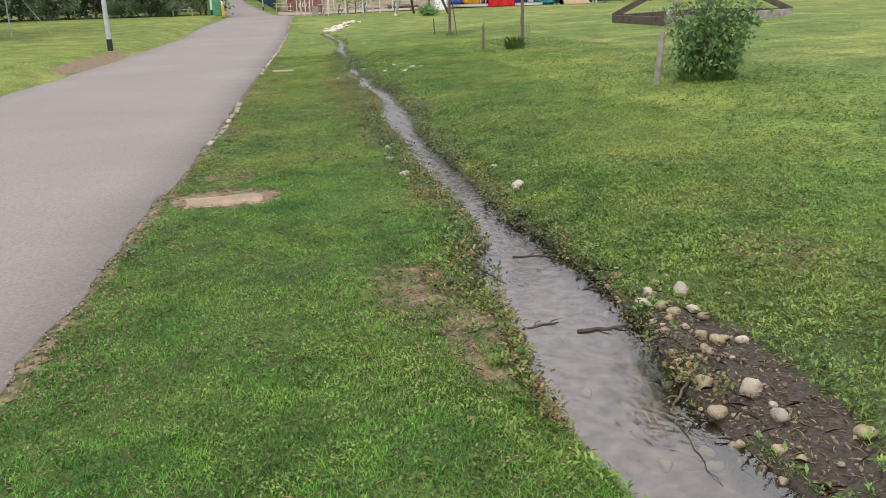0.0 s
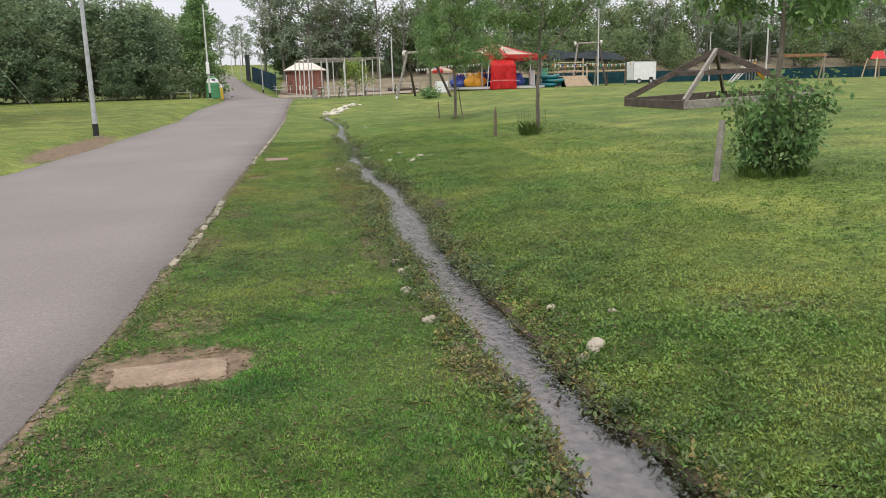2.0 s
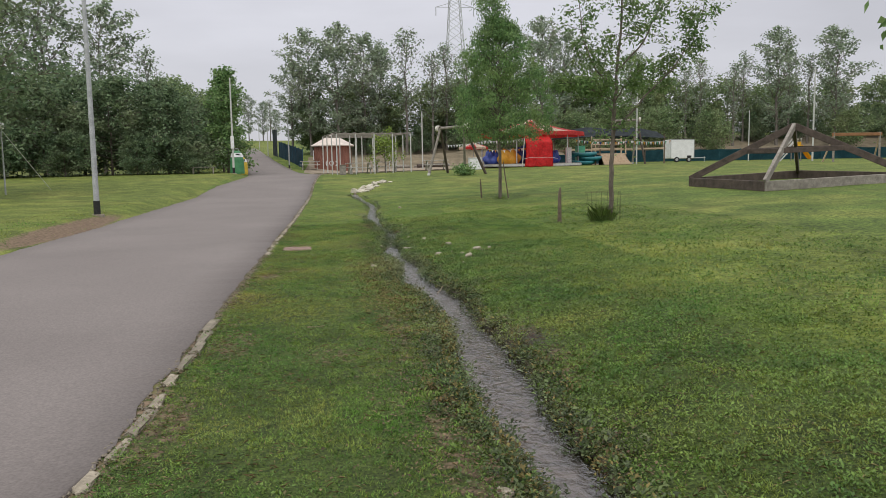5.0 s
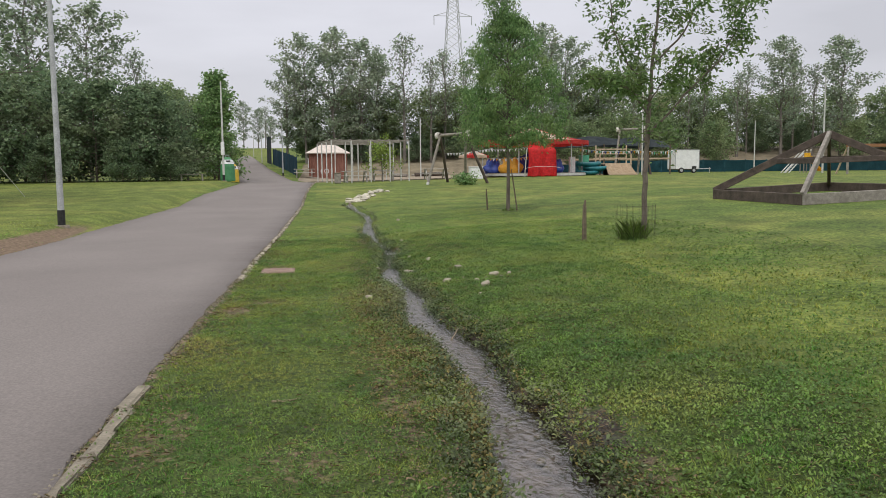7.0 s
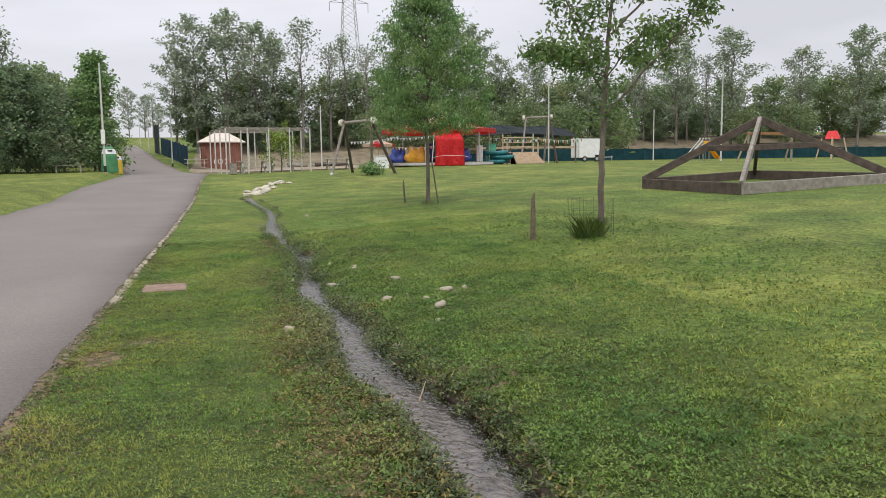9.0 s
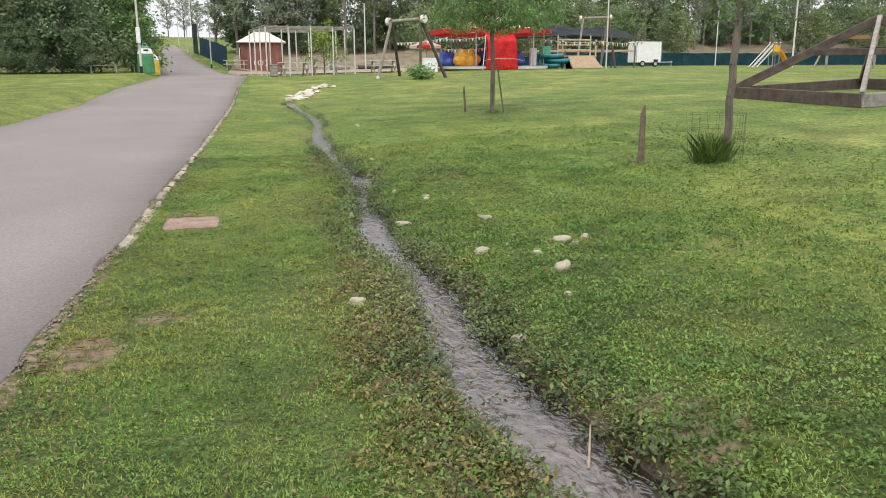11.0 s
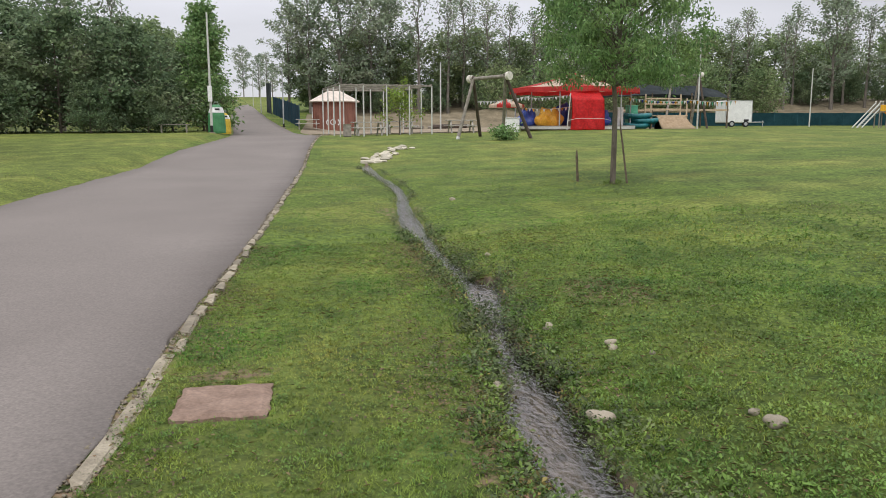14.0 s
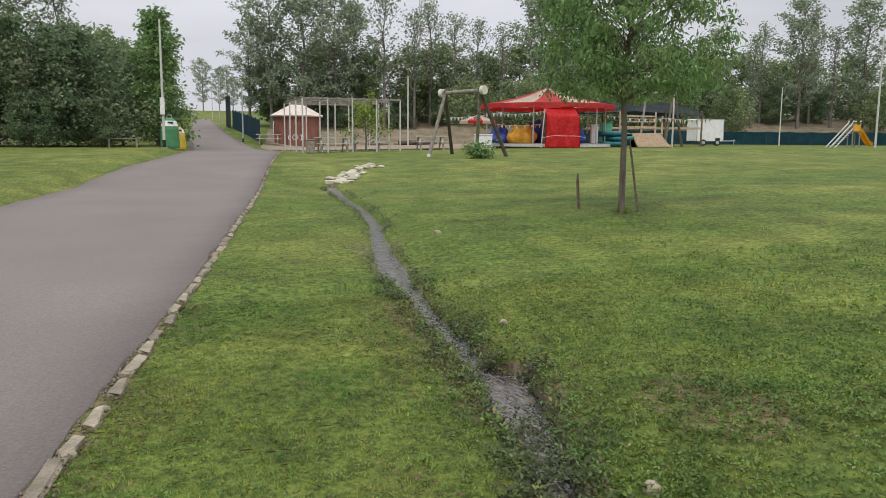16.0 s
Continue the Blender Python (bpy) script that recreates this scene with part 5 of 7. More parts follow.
def stones():
    shapes = [stone_mesh(k) for k in range(10)]
    dry, wet, pale = shapes[:4], shapes[4:7], shapes[7:]
    for me in pale:
        me.materials.append(STONE_PALE)
    for me in dry:
        me.materials.append(STONE)
    for me in wet:
        me.materials.append(STONE_WET)
    r = random.Random(5)

    def lay(x, y, rad, kind, label, group, flat=1.0):
        ob = new("stone", r.choice(kind))
        g = float(soft_ground(np.array(x), np.array(y)))
        ob.matrix_world = pose(x, y, g + rad * 0.24, r.uniform(-12, 12), r.uniform(-12, 12), r.uniform(0, 360)) @ Matrix.Diagonal((rad * r.uniform(1.0, 1.3), rad, rad * flat * r.uniform(.9, 1.1), 1))
        tagged(ob, label, "stone", group)
    for x, y, rad in STONES_BAR:
        lay(x, y, rad, wet if x < 1.6 or r.random() < 0.3 else dry, "wet rounded cobble on the muddy stream bar", "cobbles on the mud bar")
    for x, y, rad in STONES_NEAR:
        lay(x, y, rad * 0.68, dry, "pale rounded stone in the stream bank grass", "stones along the stream")
    for x, y, rad in STONES_FAR:
        lay(x, y, rad * 0.78, dry, "pale rounded stone lying in the lawn", "stones along the stream")
    for k in range(52):
        u = r.random()
        x, y = 1.55 + 1.7 * u + r.gauss(0, 0.20), 41.9 + 5.2 * u + r.uniform(-0.4, 0.4)
        lay(x, y, r.uniform(0.06, 0.16), pale, "pale flat stone of the cascade above the stream", "cascade stones", 0.6)
    for k in range(60):
        y = r.uniform(2.0, 24)
        a, b = stream_edges(np.array(y))
        x = r.uniform(float(a) + 0.05, float(b) - 0.02)
        lay(x, y, r.uniform(0.012, 0.03), wet, "small wet pebble on the stream bed", "pebbles in the stream")
    for k in range(60):
        y = r.uniform(1.9, 4.2)
        x = float(stream_edges(np.array(y))[1]) + abs(r.gauss(0.02, 0.16))
        lay(x, y, r.uniform(0.008, 0.022), wet if r.random() < 0.7 else dry, "small pebble on the muddy stream bar", "pebbles on the mud bar")
    cap = bmesh.new()
    box(cap, 0, 0, 0, 0.85, 0.3, 0.12, 0.02)
    ob = part("sill_stone", cap, STONE_PALE, None, "flat pale sill stone where the water drops")
    ob.matrix_world = pose(1.72, 42.0, level(1.72, 42.0) + 0.02, 0, 0, 6)
    tagged(ob, category="stone")


stones()


def sweep(bm, pts, radii, n=6):
    """One closed tube along the points."""
    rings = []
    for k, p in enumerate(pts):
        d = (pts[min(k + 1, len(pts) - 1)] - pts[max(k - 1, 0)]).normalized()
        x = d.cross(Vector((0.2, 0.1, 1))).normalized()
        y = d.cross(x)
        rings.append([bm.verts.new(p + (x * math.cos(a) + y * math.sin(a)) * radii[k]) for a in (2 * math.pi * i / n for i in range(n))])
    for a, b in zip(rings, rings[1:]):
        for i in range(n):
            bm.faces.new((a[i], a[(i + 1) % n], b[(i + 1) % n], b[i]))
    bm.faces.new(rings[0][::-1]), bm.faces.new(rings[-1])


def stick(a, b, r, mat, label, seed, up=0.0):
    t = random.Random(seed)
    a, b = Vector((*a, 0)), Vector((*b, 0))
    on = lambda p: max(float(soft_ground(np.array(p.x), np.array(p.y))), float(rise(p.y)) - 0.095)
    za, zb = on(a) + r * 0.15, on(b) + r * 0.15 + up
    pts = []
    for k in range(9):
        u = k / 8
        p = a.lerp(b, u) + Vector((t.gauss(0, 0.006), t.gauss(0, 0.006), 0)) * (0 if up else 1)
        p.z = za * (1 - u) + zb * u + t.gauss(0, 0.002)
        pts.append(p)
    bm = bmesh.new()
    sweep(bm, pts, [0.5 * r * (1.15 - 0.6 * k / 8) * t.uniform(0.85, 1.15) for k in range(9)])
    ob = part("stick", bm, mat, None, label, True)
    tagged(ob, category="stick", group="sticks in the stream")
    if r > 0.009 and not up:
        for k in (3, 6):
            d = (pts[k + 1] - pts[k]).normalized()
            s1 = t.choice((-0.8, 0.8))
            e = Vector((d.x * 0.7 - d.y * s1, d.y * 0.7 + d.x * s1, 0.15))
            bm = bmesh.new()
            sweep(bm, [pts[k], pts[k] + e * 0.035, pts[k] + e * 0.05 + d * 0.04], [r * 0.35, r * 0.25, r * 0.1], 5)
            part("twig", bm, mat, ob)


STICKS = (((1.26, 4.74), (1.55, 4.69), .014), ((1.0, 4.6), (1.09, 4.26), .012), ((1.0, 3.58), (1.22, 3.62), .013), ((1.27, 3.48), (1.54, 3.5), .02), ((1.58, 4.24), (1.6, 3.85), .01),
          ((1.66, 3.12), (1.80, 2.84), .02), ((1.65, 2.97), (1.37, 2.64), .016), ((1.68, 2.44), (1.82, 2.2), .008), ((1.34, 2.5), (1.3, 2.12), .006), ((0.85, 2.7), (0.94, 2.58), .006), ((1.5, 4.05), (1.75, 4.1), .008), ((1.62, 2.8), (1.75, 2.95), .01))
for k, (p, q, rad) in enumerate(STICKS):
    stick(p, q, rad, STICK if k not in (5, 6, 7) else material("damp_stick", (0.055, 0.040, 0.030), (0.13, 0.098, 0.072), 20, 0.75, 0.5), "dark wet fallen stick lying in the stream", k)
stick((1.42, 15.13), (1.53, 15.37), 0.012, STICK_PALE, "pale dry stick standing out of the water", 31, 0.06)
stick((-0.11, 13.21), (0.03, 13.22), 0.02, STICK_PALE, "short dry piece of branch on the grass", 32)
stick((2.88, 21.4), (3.09, 21.46), 0.008, STICK_PALE, "thin pale stick lying on the lawn", 33)
stick((2.07, 26.0), (2.24, 26.2), 0.009, STICK_PALE, "thin pale stick lying on the lawn", 34)

# ---- path side: lamps, net post, bins ----


def pole(name, label, category, x, y, tall, r0, r1, mat, foot=None, group="", head=False):
    t = thing(name, label, category, x, y, group=group)
    bm = bmesh.new()
    rod(bm, (0, 0, -0.1), (0, 0, tall), r0, r1, 12)
    part("shaft", bm, mat, t, smooth=False)
    if foot:
        bm = bmesh.new()
        rod(bm, (0, 0, -0.05), (0, 0, foot), r0 + 0.012, r0 + 0.010, 12)
        part("foot_sleeve", bm, BLACK, t, "black sleeve at the foot")
        bm = bmesh.new()
        rod(bm, (0, 0, -0.1), (0, 0, 0.03), r0 + 0.13, r0 + 0.10, 10)
        part("footing", bm, KERB, t, "crumbled concrete footing")
    if head:
        bm = bmesh.new()
        rod(bm, (0, 0, tall), (-0.25, 0, tall + 0.05), 0.03, 0.025, 8)
        box(bm, -0.38, 0, tall + 0.06, 0.34, 0.16, 0.07, 0.02)
        part("lamp_head", bm, GALV, t)
    return t


pole("street_lamp", "tall galvanised lamp post with black foot sleeve", "lamp post", -6.38, 29.6, 7.4, 0.085, 0.05, GALV, 0.42, "lamps along the path")
pole("street_lamp", "tall pale lamp post beside the recycling bins", "lamp post", -5.95, 61.2, 6.4, 0.075, 0.045, WHITE_POLE, 0.4, "lamps along the path")
pole("street_lamp", "grey lamp post with a small head by the blue fence", "lamp post", -3.0, 80, 4.6, 0.06, 0.04, GALV, 0.3, "lamps along the path", head=True)
pole("street_lamp", "distant lamp post on the hill path", "lamp post", -6.2, 100, 4.6, 0.05, 0.035, WHITE_POLE, None, "lamps along the path")
pole("street_lamp", "distant lamp post on the hill path", "lamp post", -9.0, 124, 4.6, 0.05, 0.035, WHITE_POLE, None, "lamps along the path")
for px, py, tall in ((25.6, 68, 6.4), (45.7, 86, 5.4), (8.73, 75, 5.0)):
    pole("flood_pole", "plain slim pale pole at the play area", "pole", px, py, tall, 0.06, 0.045, WHITE_POLE, None, "poles of the play area")


def net_post():
    t = thing("net_post", "thin dark post with white cap and stay", "net post", -13.56, 42.4)
    bm = bmesh.new()
    rod(bm, (0, 0, -0.1), (0, 0, 2.95), 0.035, 0.035, 8)
    part("shaft", bm, GALV, t)
    bm = bmesh.new()
    box(bm, 0, 0, 2.95, 0.22, 0.2, 0.26, 0.02)
    part("cap", bm, WHITE, t, "white padded cap")
    bm = bmesh.new()
    rod(bm, (0, 0, 2.8), (1.25, 1.9, level(-12.3, 44.3) - level(-13.56, 42.4) + 0.02), 0.014, n=6)
    part("stay", bm, WHITE_POLE, t)


def recycling_bin(x, y, turn, body_mat, tall, r, label):
    t = thing("recycling_bin", label, "bin", x, y, turn, "recycling bins")
    bm = bmesh.new()
    rows = ((0.0, 0.96), (0.12, 1.0), (tall * 0.62, 0.92), (tall * 0.72, 0.86), (tall * 0.88, 0.68), (tall, 0.34))
    for (z0, s0), (z1, s1) in zip(rows, rows[1:]):
        rod(bm, (0, 0, z0), (0, 0, z1), r * s0, r * s1, 16, z0 == 0.0 or z1 == tall)
    part("body", bm, body_mat, t, smooth=False)
    bm = bmesh.new()
    rod(bm, (0, 0, tall * 0.72), (0, 0, tall * 0.90), r * 0.89, r * 0.69, 16, False)
    part("collar", bm, WHITE, t, "white collar with openings")
    bm = bmesh.new()
    box(bm, 0.1, -r * 0.72, tall * 0.84, 0.26, 0.12, 0.09, 0.02)
    part("opening", bm, BLACK, t)
    bm = bmesh.new()
    rod(bm, (-0.12, 0, tall), (-0.1, 0, tall + 0.14), 0.018, n=6)
    rod(bm, (0.12, 0, tall), (0.1, 0, tall + 0.14), 0.018, n=6)
    rod(bm, (-0.11, 0, tall + 0.14), (0.11, 0, tall + 0.14), 0.018, n=6)
    part("lifting_ring", bm, GALV, t)


def post_box(x, y, z):
    t = thing("meter_box", "slim white service box strapped to the lamp post", "service box", x, y, lift=z)
    bm = bmesh.new()
    box(bm, 0, -0.12, 0, 0.22, 0.12, 0.85, 0.015)
    part("case", bm, WHITE, t)
    bm = bmesh.new()
    for h in (-0.3, 0.3):
        box(bm, 0, -0.02, h, 0.2, 0.14, 0.03)
    part("strap", bm, GALV, t)


post_box(-5.95, 61.2, 2.1)
net_post()
recycling_bin(-5.85, 62.6, 0, BIN_GREEN, 1.6, 0.5, "green bottle bank with white collar beside the path")
recycling_bin(-5.78, 65.4, 0, BIN_YELLOW, 1.25, 0.4, "yellow recycling bin behind the green bank")


def park_bench(x, y, turn, mat, label):
    t = thing("bench", label, "bench", x, y, turn)
    for k, off in enumerate((-0.13, 0.02, 0.17)):
        bm = bmesh.new()
        box(bm, 0, off, 0.45, 1.7, 0.13, 0.045, 0.008)
        part("seat_slat", bm, mat, t)
    for s in (-0.65, 0.65):
        bm = bmesh.new()
        box(bm, s, 0, 0.21, 0.09, 0.4, 0.43, 0.01)
        part("leg", bm, mat, t)


park_bench(-8.0, 61.5, 10, WOOD_GREY, "plain grey wooden bench beside the thicket")


def picnic_table(x, y, turn, label):
    t = thing("picnic_table", label, "picnic table", x, y, turn, "picnic tables")
    for k in range(5):
        bm = bmesh.new()
        box(bm, 0, -0.34 + 0.17 * k, 0.74, 1.8, 0.155, 0.045, 0.006)
        part("table_board", bm, WOOD_SILVER, t)
    for s in (-0.72, 0.72):
        for o in (-0.09, 0.09):
            bm = bmesh.new()
            box(bm, 0, s + o, 0.44, 1.8, 0.15, 0.045, 0.006)
            part("seat_board", bm, WOOD_SILVER, t)
    for s in (-0.65, 0.65):
        for d in (-1, 1):
            bm = bmesh.new()
            beam(bm, (s, d * 0.68, 0.0), (s, d * 0.25, 0.72), 0.09, 0.045, 0.005)
            part("leg", bm, WOOD_SILVER, t)
        bm = bmesh.new()
        box(bm, s + 0.05, 0, 0.40, 0.045, 1.6, 0.10, 0.005)
        part("bearer", bm, WOOD_SILVER, t)


picnic_table(2.55, 60.5, 8, "weathered grey picnic table by the pole frame")
picnic_table(4.6, 63.4, 0, "weathered grey picnic table under the pole frame")
picnic_table(8.2, 63.0, 0, "weathered grey picnic table behind the swing")
picnic_table(-1.1, 78.5, 0, "weathered grey picnic table beside the hut")


def plinth(x, y):
    t = thing("litter_bin", "low square concrete litter bin at the verge end", "bin", x, y)
    bm = bmesh.new()
    box(bm, 0, 0, 0.32, 0.42, 0.42, 0.64, 0.03)
    part("body", bm, WOOD_GREY, t)
    bm = bmesh.new()
    box(bm, 0, 0, 0.655, 0.47, 0.47, 0.05, 0.012)
    part("rim", bm, KERB, t)


plinth(1.35, 58.6)


def pole_frame():
    """The open cage of pale posts and roof bars."""
    t = thing("pole_frame", "open frame of pale steel posts and roof bars", "climbing frame", 1.0, 59.0)
    u, v = Vector((5.05, 0.95, 0)), Vector((-0.9, 7.0, 0))
    tall = 2.72
    for i in range(5):
        for j in range(4):
            if i in (1, 2, 3) and j in (1, 2) and (i + j) % 2:
                continue
            p = u * i / 4 + v * j / 3
            bm = bmesh.new()
            rod(bm, (p.x, p.y, -0.1), (p.x, p.y, tall), 0.04, 0.04, 8)
            part("post", bm, WHITE_POLE, t)
    for j in range(4):
        bm = bmesh.new()
        a = v * j / 3
        beam(bm, a + Vector((0, 0, tall)), a + u + Vector((0, 0, tall)), 0.06, 0.09)
        part("roof_beam", bm, WOOD_GREY, t)
    for i in range(9):
        bm = bmesh.new()
        a = u * i / 8
        beam(bm, a + Vector((0, 0, tall + 0.07)), a + v + Vector((0, 0, tall + 0.07)), 0.05, 0.05)
        part("roof_bar", bm, WOOD_GREY, t)


pole_frame()


def sapling():
    t = thing("sapling", "small bright green sapling inside the pole frame", "tree", 4.35, 60.9)
    segs, tips = skeleton_tree(71, 2.6, 0.2, lambda u: 1.25 * (1 - 0.5 * u), 14, 3, 0.7)
    limb_mesh("trunk", segs, BARK, t, 5)
    crown_mesh("crown", tips, 9, 0.14, 0.14, 0.08, SAPLING, t, seed=6)


sapling()


def hut():
    t = thing("kiosk_hut", "octagonal red-brown wooden kiosk with cream conical roof", "kiosk", 1.0, 82.0)
    n, r, tall = 8, 1.85, 2.45
    ang = [radians(22.5 + 45 * k) for k in range(n)]
    for k in range(n):
        a = Vector((r * math.cos(ang[k]), r * math.sin(ang[k]), 0))
        b = Vector((r * math.cos(ang[(k + 1) % n]), r * math.sin(ang[(k + 1) % n]), 0))
        for j in range(6):
            bm = bmesh.new()
            p, q = a.lerp(b, (j + 0.03) / 6), a.lerp(b, (j + 0.97) / 6)
            m = (p + q) / 2
            yaw = math.atan2(q.y - p.y, q.x - p.x)
            box(bm, 0, 0, tall / 2, (q - p).length, 0.05, tall, 0.006, Matrix.Translation(m) @ Matrix.Rotation(yaw, 4, "Z"))
            part("wall_board", bm, BRICK_RED, t)
    bm = bmesh.new()
    rod(bm, (0, 0, tall - 0.06), (0, 0, 3.45), 2.2, 0.12, 8)
    rod(bm, (0, 0, tall - 0.14), (0, 0, tall - 0.06), 2.16, 2.2, 8)
    bmesh.ops.rotate(bm, verts=bm.verts, matrix=Matrix.Rotation(radians(22.5), 3, "Z"))
    part("roof", bm, ROOF_WHITE, t)
    bm = bmesh.new()
    rod(bm, (0, 0, 3.4), (0, 0, 3.58), 0.1, 0.04, 8)
    part("finial", bm, ROOF_WHITE, t)
    bm = bmesh.new()
    box(bm, -1.78, -0.75, 1.5, 0.06, 0.5, 0.9, 0.01)
    part("notice_panel", bm, WHITE, t, "white notice panel")
    # painted emblem: two arcs about a ring
    bm = bmesh.new()
    y0 = -1.85 * math.cos(radians(22.5)) - 0.035
    for sgn in (-1, 1):
        for k in range(7):
            a, b = radians(-65 + 130 * k / 7), radians(-65 + 130 * (k + 1) / 7)
            beam(bm, (-0.15 + sgn * (0.30 + 0.2 * math.cos(a)), y0, 0.72 + 0.24 * math.sin(a)), (-0.15 + sgn * (0.30 + 0.2 * math.cos(b)), y0, 0.72 + 0.24 * math.sin(b)), 0.02, 0.075, 0)
    for k in range(10):
        a, b = k / 10 * 6.283, (k + 1) / 10 * 6.283
        beam(bm, (-0.15 + 0.2 * math.cos(a), y0, 0.74 + 0.2 * math.sin(a)), (-0.15 + 0.2 * math.cos(b), y0, 0.74 + 0.2 * math.sin(b)), 0.02, 0.05, 0)
    part("painted_emblem", bm, WHITE, t, "white painted round emblem")


hut()


def log_swing(b0, b1, feet, label, seats=2):
    """A log swing: beam with whitened ends, two A-frames, hanging seats."""
    cx, cy = (b0[0] + b1[0]) / 2, (b0[1] + b1[1]) / 2
    t = thing("log_swing", label, "swing", cx, cy, group="log swings")
    o = Vector((cx, cy, level(cx, cy)))
    p, q = Vector(b0) - o, Vector(b1) - o
    d = (q - p).normalized()
    bm = bmesh.new()
    rod(bm, p, q, 0.085, 0.085, 12)
    part("top_beam", bm, WOOD_GREY, t)
    for e, s in ((p, -1), (q, 1)):
        bm = bmesh.new()
        rod(bm, e + d * s * 0.0, e + d * s * 0.16, 0.19, 0.19, 16)
        part("beam_end_disc", bm, LOG_END, t, "round whitened end disc")
    for k, f in enumerate(feet):
        top = (p if k < 2 else q) + d * (0.12 if k < 2 else -0.12)
        foot = Vector((f[0], f[1], level(f[0], f[1]) - 0.08)) - o
        bm = bmesh.new()
        rod(bm, foot, top + (top - foot).normalized() * 0.12, 0.085, 0.07, 10)
        part("leg", bm, WOOD_GREY if k % 2 == 0 else WOOD_DARK, t)
        bm = bmesh.new()
        if k % 2 == 0:
            rod(bm, foot, foot.lerp(top, 0.07), 0.088, 0.086, 10)
            part("leg_foot", bm, WHITE_POLE, t, "pale painted foot")
        else:
            bm.free()
    side = Vector((-d.y, d.x, 0))
    for k in range(seats):
        c = p.lerp(q, (k + 1) / (seats + 1))
        bm = bmesh.new()
        for s in (-0.22, 0.22):
            rod(bm, c + d * s, c + d * s + Vector((0, 0, -2.05)), 0.009, n=4)
        part("chain", bm, GALV, t)
        bm = bmesh.new()
        a = c + Vector((0, 0, -2.08))
        beam(bm, a - d * 0.25, a + d * 0.25, 0.18, 0.04, 0.01)
        part("swing_seat", bm, BLACK, t)


z1 = level(7.7, 53) + 2.78
log_swing((7.1, 53.6, z1), (8.4, 51.7, z1 + 0.05), ((6.3, 52.9), (7.9, 55.4), (8.65, 53.6), (9.75, 52.4)), "weathered log swing frame with whitened beam ends", 0)
z2 = level(25, 69) + 3.6
log_swing((24.1, 69.3, z2), (26.05, 68.7, z2 + 0.05), ((23.45, 68.5), (24.3, 70.3), (26.0, 69.9), (26.45, 68.2)), "weathered tall log swing frame near the timber ramp", 0)


def low_bush(x, y, r, tall, label):
    t = thing("low_bush", label, "bush", x, y)
    g = random.Random(3)
    s, tips = [], []
    for k in range(26):
        a, o, u = g.uniform(0, 6.28), g.uniform(0.1, r), g.uniform(0.3, 1) * tall
        b = Vector((math.cos(a) * o, math.sin(a) * o, u))
        s.append((Vector((0, 0, 0)), b, 0.01, 0.005))
        tips.append((b, 0)), tips.append((b * 0.65, 0))
    limb_mesh("stems", s, BARK, t, 4)
    crown_mesh("leaves", tips, 20, 0.13, 0.13, 0.08, LEAF, t, seed=12)


low_bush(8.15, 51.2, 0.62, 0.55, "low round green bush at the swing")

# ---- the covered carousel and its surroundings ----
TENT = (16.1, 66.0)


def carousel():
    t = thing("carousel_tent", "round red and cream striped carousel canopy on poles", "carousel", *TENT)
    n, r, eave, peak = 12, 4.1, 2.55, 3.62
    pt = lambda k, rad, z: Vector((rad * math.cos(2 * math.pi * k / n), rad * math.sin(2 * math.pi * k / n), z))
    for k in range(n):
        bm = bmesh.new()
        ring = []
        for s in range(5):
            f = s / 4
            sag = -0.12 * math.sin(math.pi * f)
            ring.append([bm.verts.new(pt(k + j / 2, r * f + 0.02, peak + (eave - peak) * f + sag + (0.0 if j != 1 else -0.03 * f))) for j in range(3)])
        for s in range(4):
            for j in range(2):
                bm.faces.new((ring[s][j], ring[s + 1][j], ring[s + 1][j + 1], ring[s][j + 1]))
        bmesh.ops.solidify(bm, geom=bm.faces[:], thickness=0.02)
        part("canopy_panel", bm, CANOPY_WHITE if k % 2 else CANOPY_RED, t)
        bm = bmesh.new()
        a = [bm.verts.new(pt(k + j / 3, r + 0.01, eave + 0.02)) for j in range(4)]
        b = [bm.verts.new(pt(k + j / 3, r + 0.04, eave - 0.30 + (0.06 if j in (0, 3) else 0.0))) for j in range(4)]
        for j in range(3):
            bm.faces.new((a[j], b[j], b[j + 1], a[j + 1]))
        bmesh.ops.solidify(bm, geom=bm.faces[:], thickness=0.015)
        part("valance", bm, CANOPY_RED, t)
    for k in range(0, n, 2):
        bm = bmesh.new()
        p = pt(k, r - 0.25, 0)
        rod(bm, p, p + Vector((0, 0, eave + 0.05)), 0.045, n=8)
        part("canopy_pole", bm, GALV, t)
    bm = bmesh.new()
    rod(bm, (0, 0, 0), (0, 0, peak), 0.35, 0.2, 10)
    part("centre_column", bm, WOOD_GREY, t)
    bm = bmesh.new()
    rod(bm, (0, 0, 0.0), (0, 0, 0.24), 3.9, 3.9, 24)
    part("deck", bm, WOOD_GREY, t, "grey timber deck")
    bm = bmesh.new()
    rod(bm, (0, 0, 0.04), (0, 0, 0.2), 3.94, 3.94, 24, False)
    part("deck_rim", bm, WHITE_POLE, t)


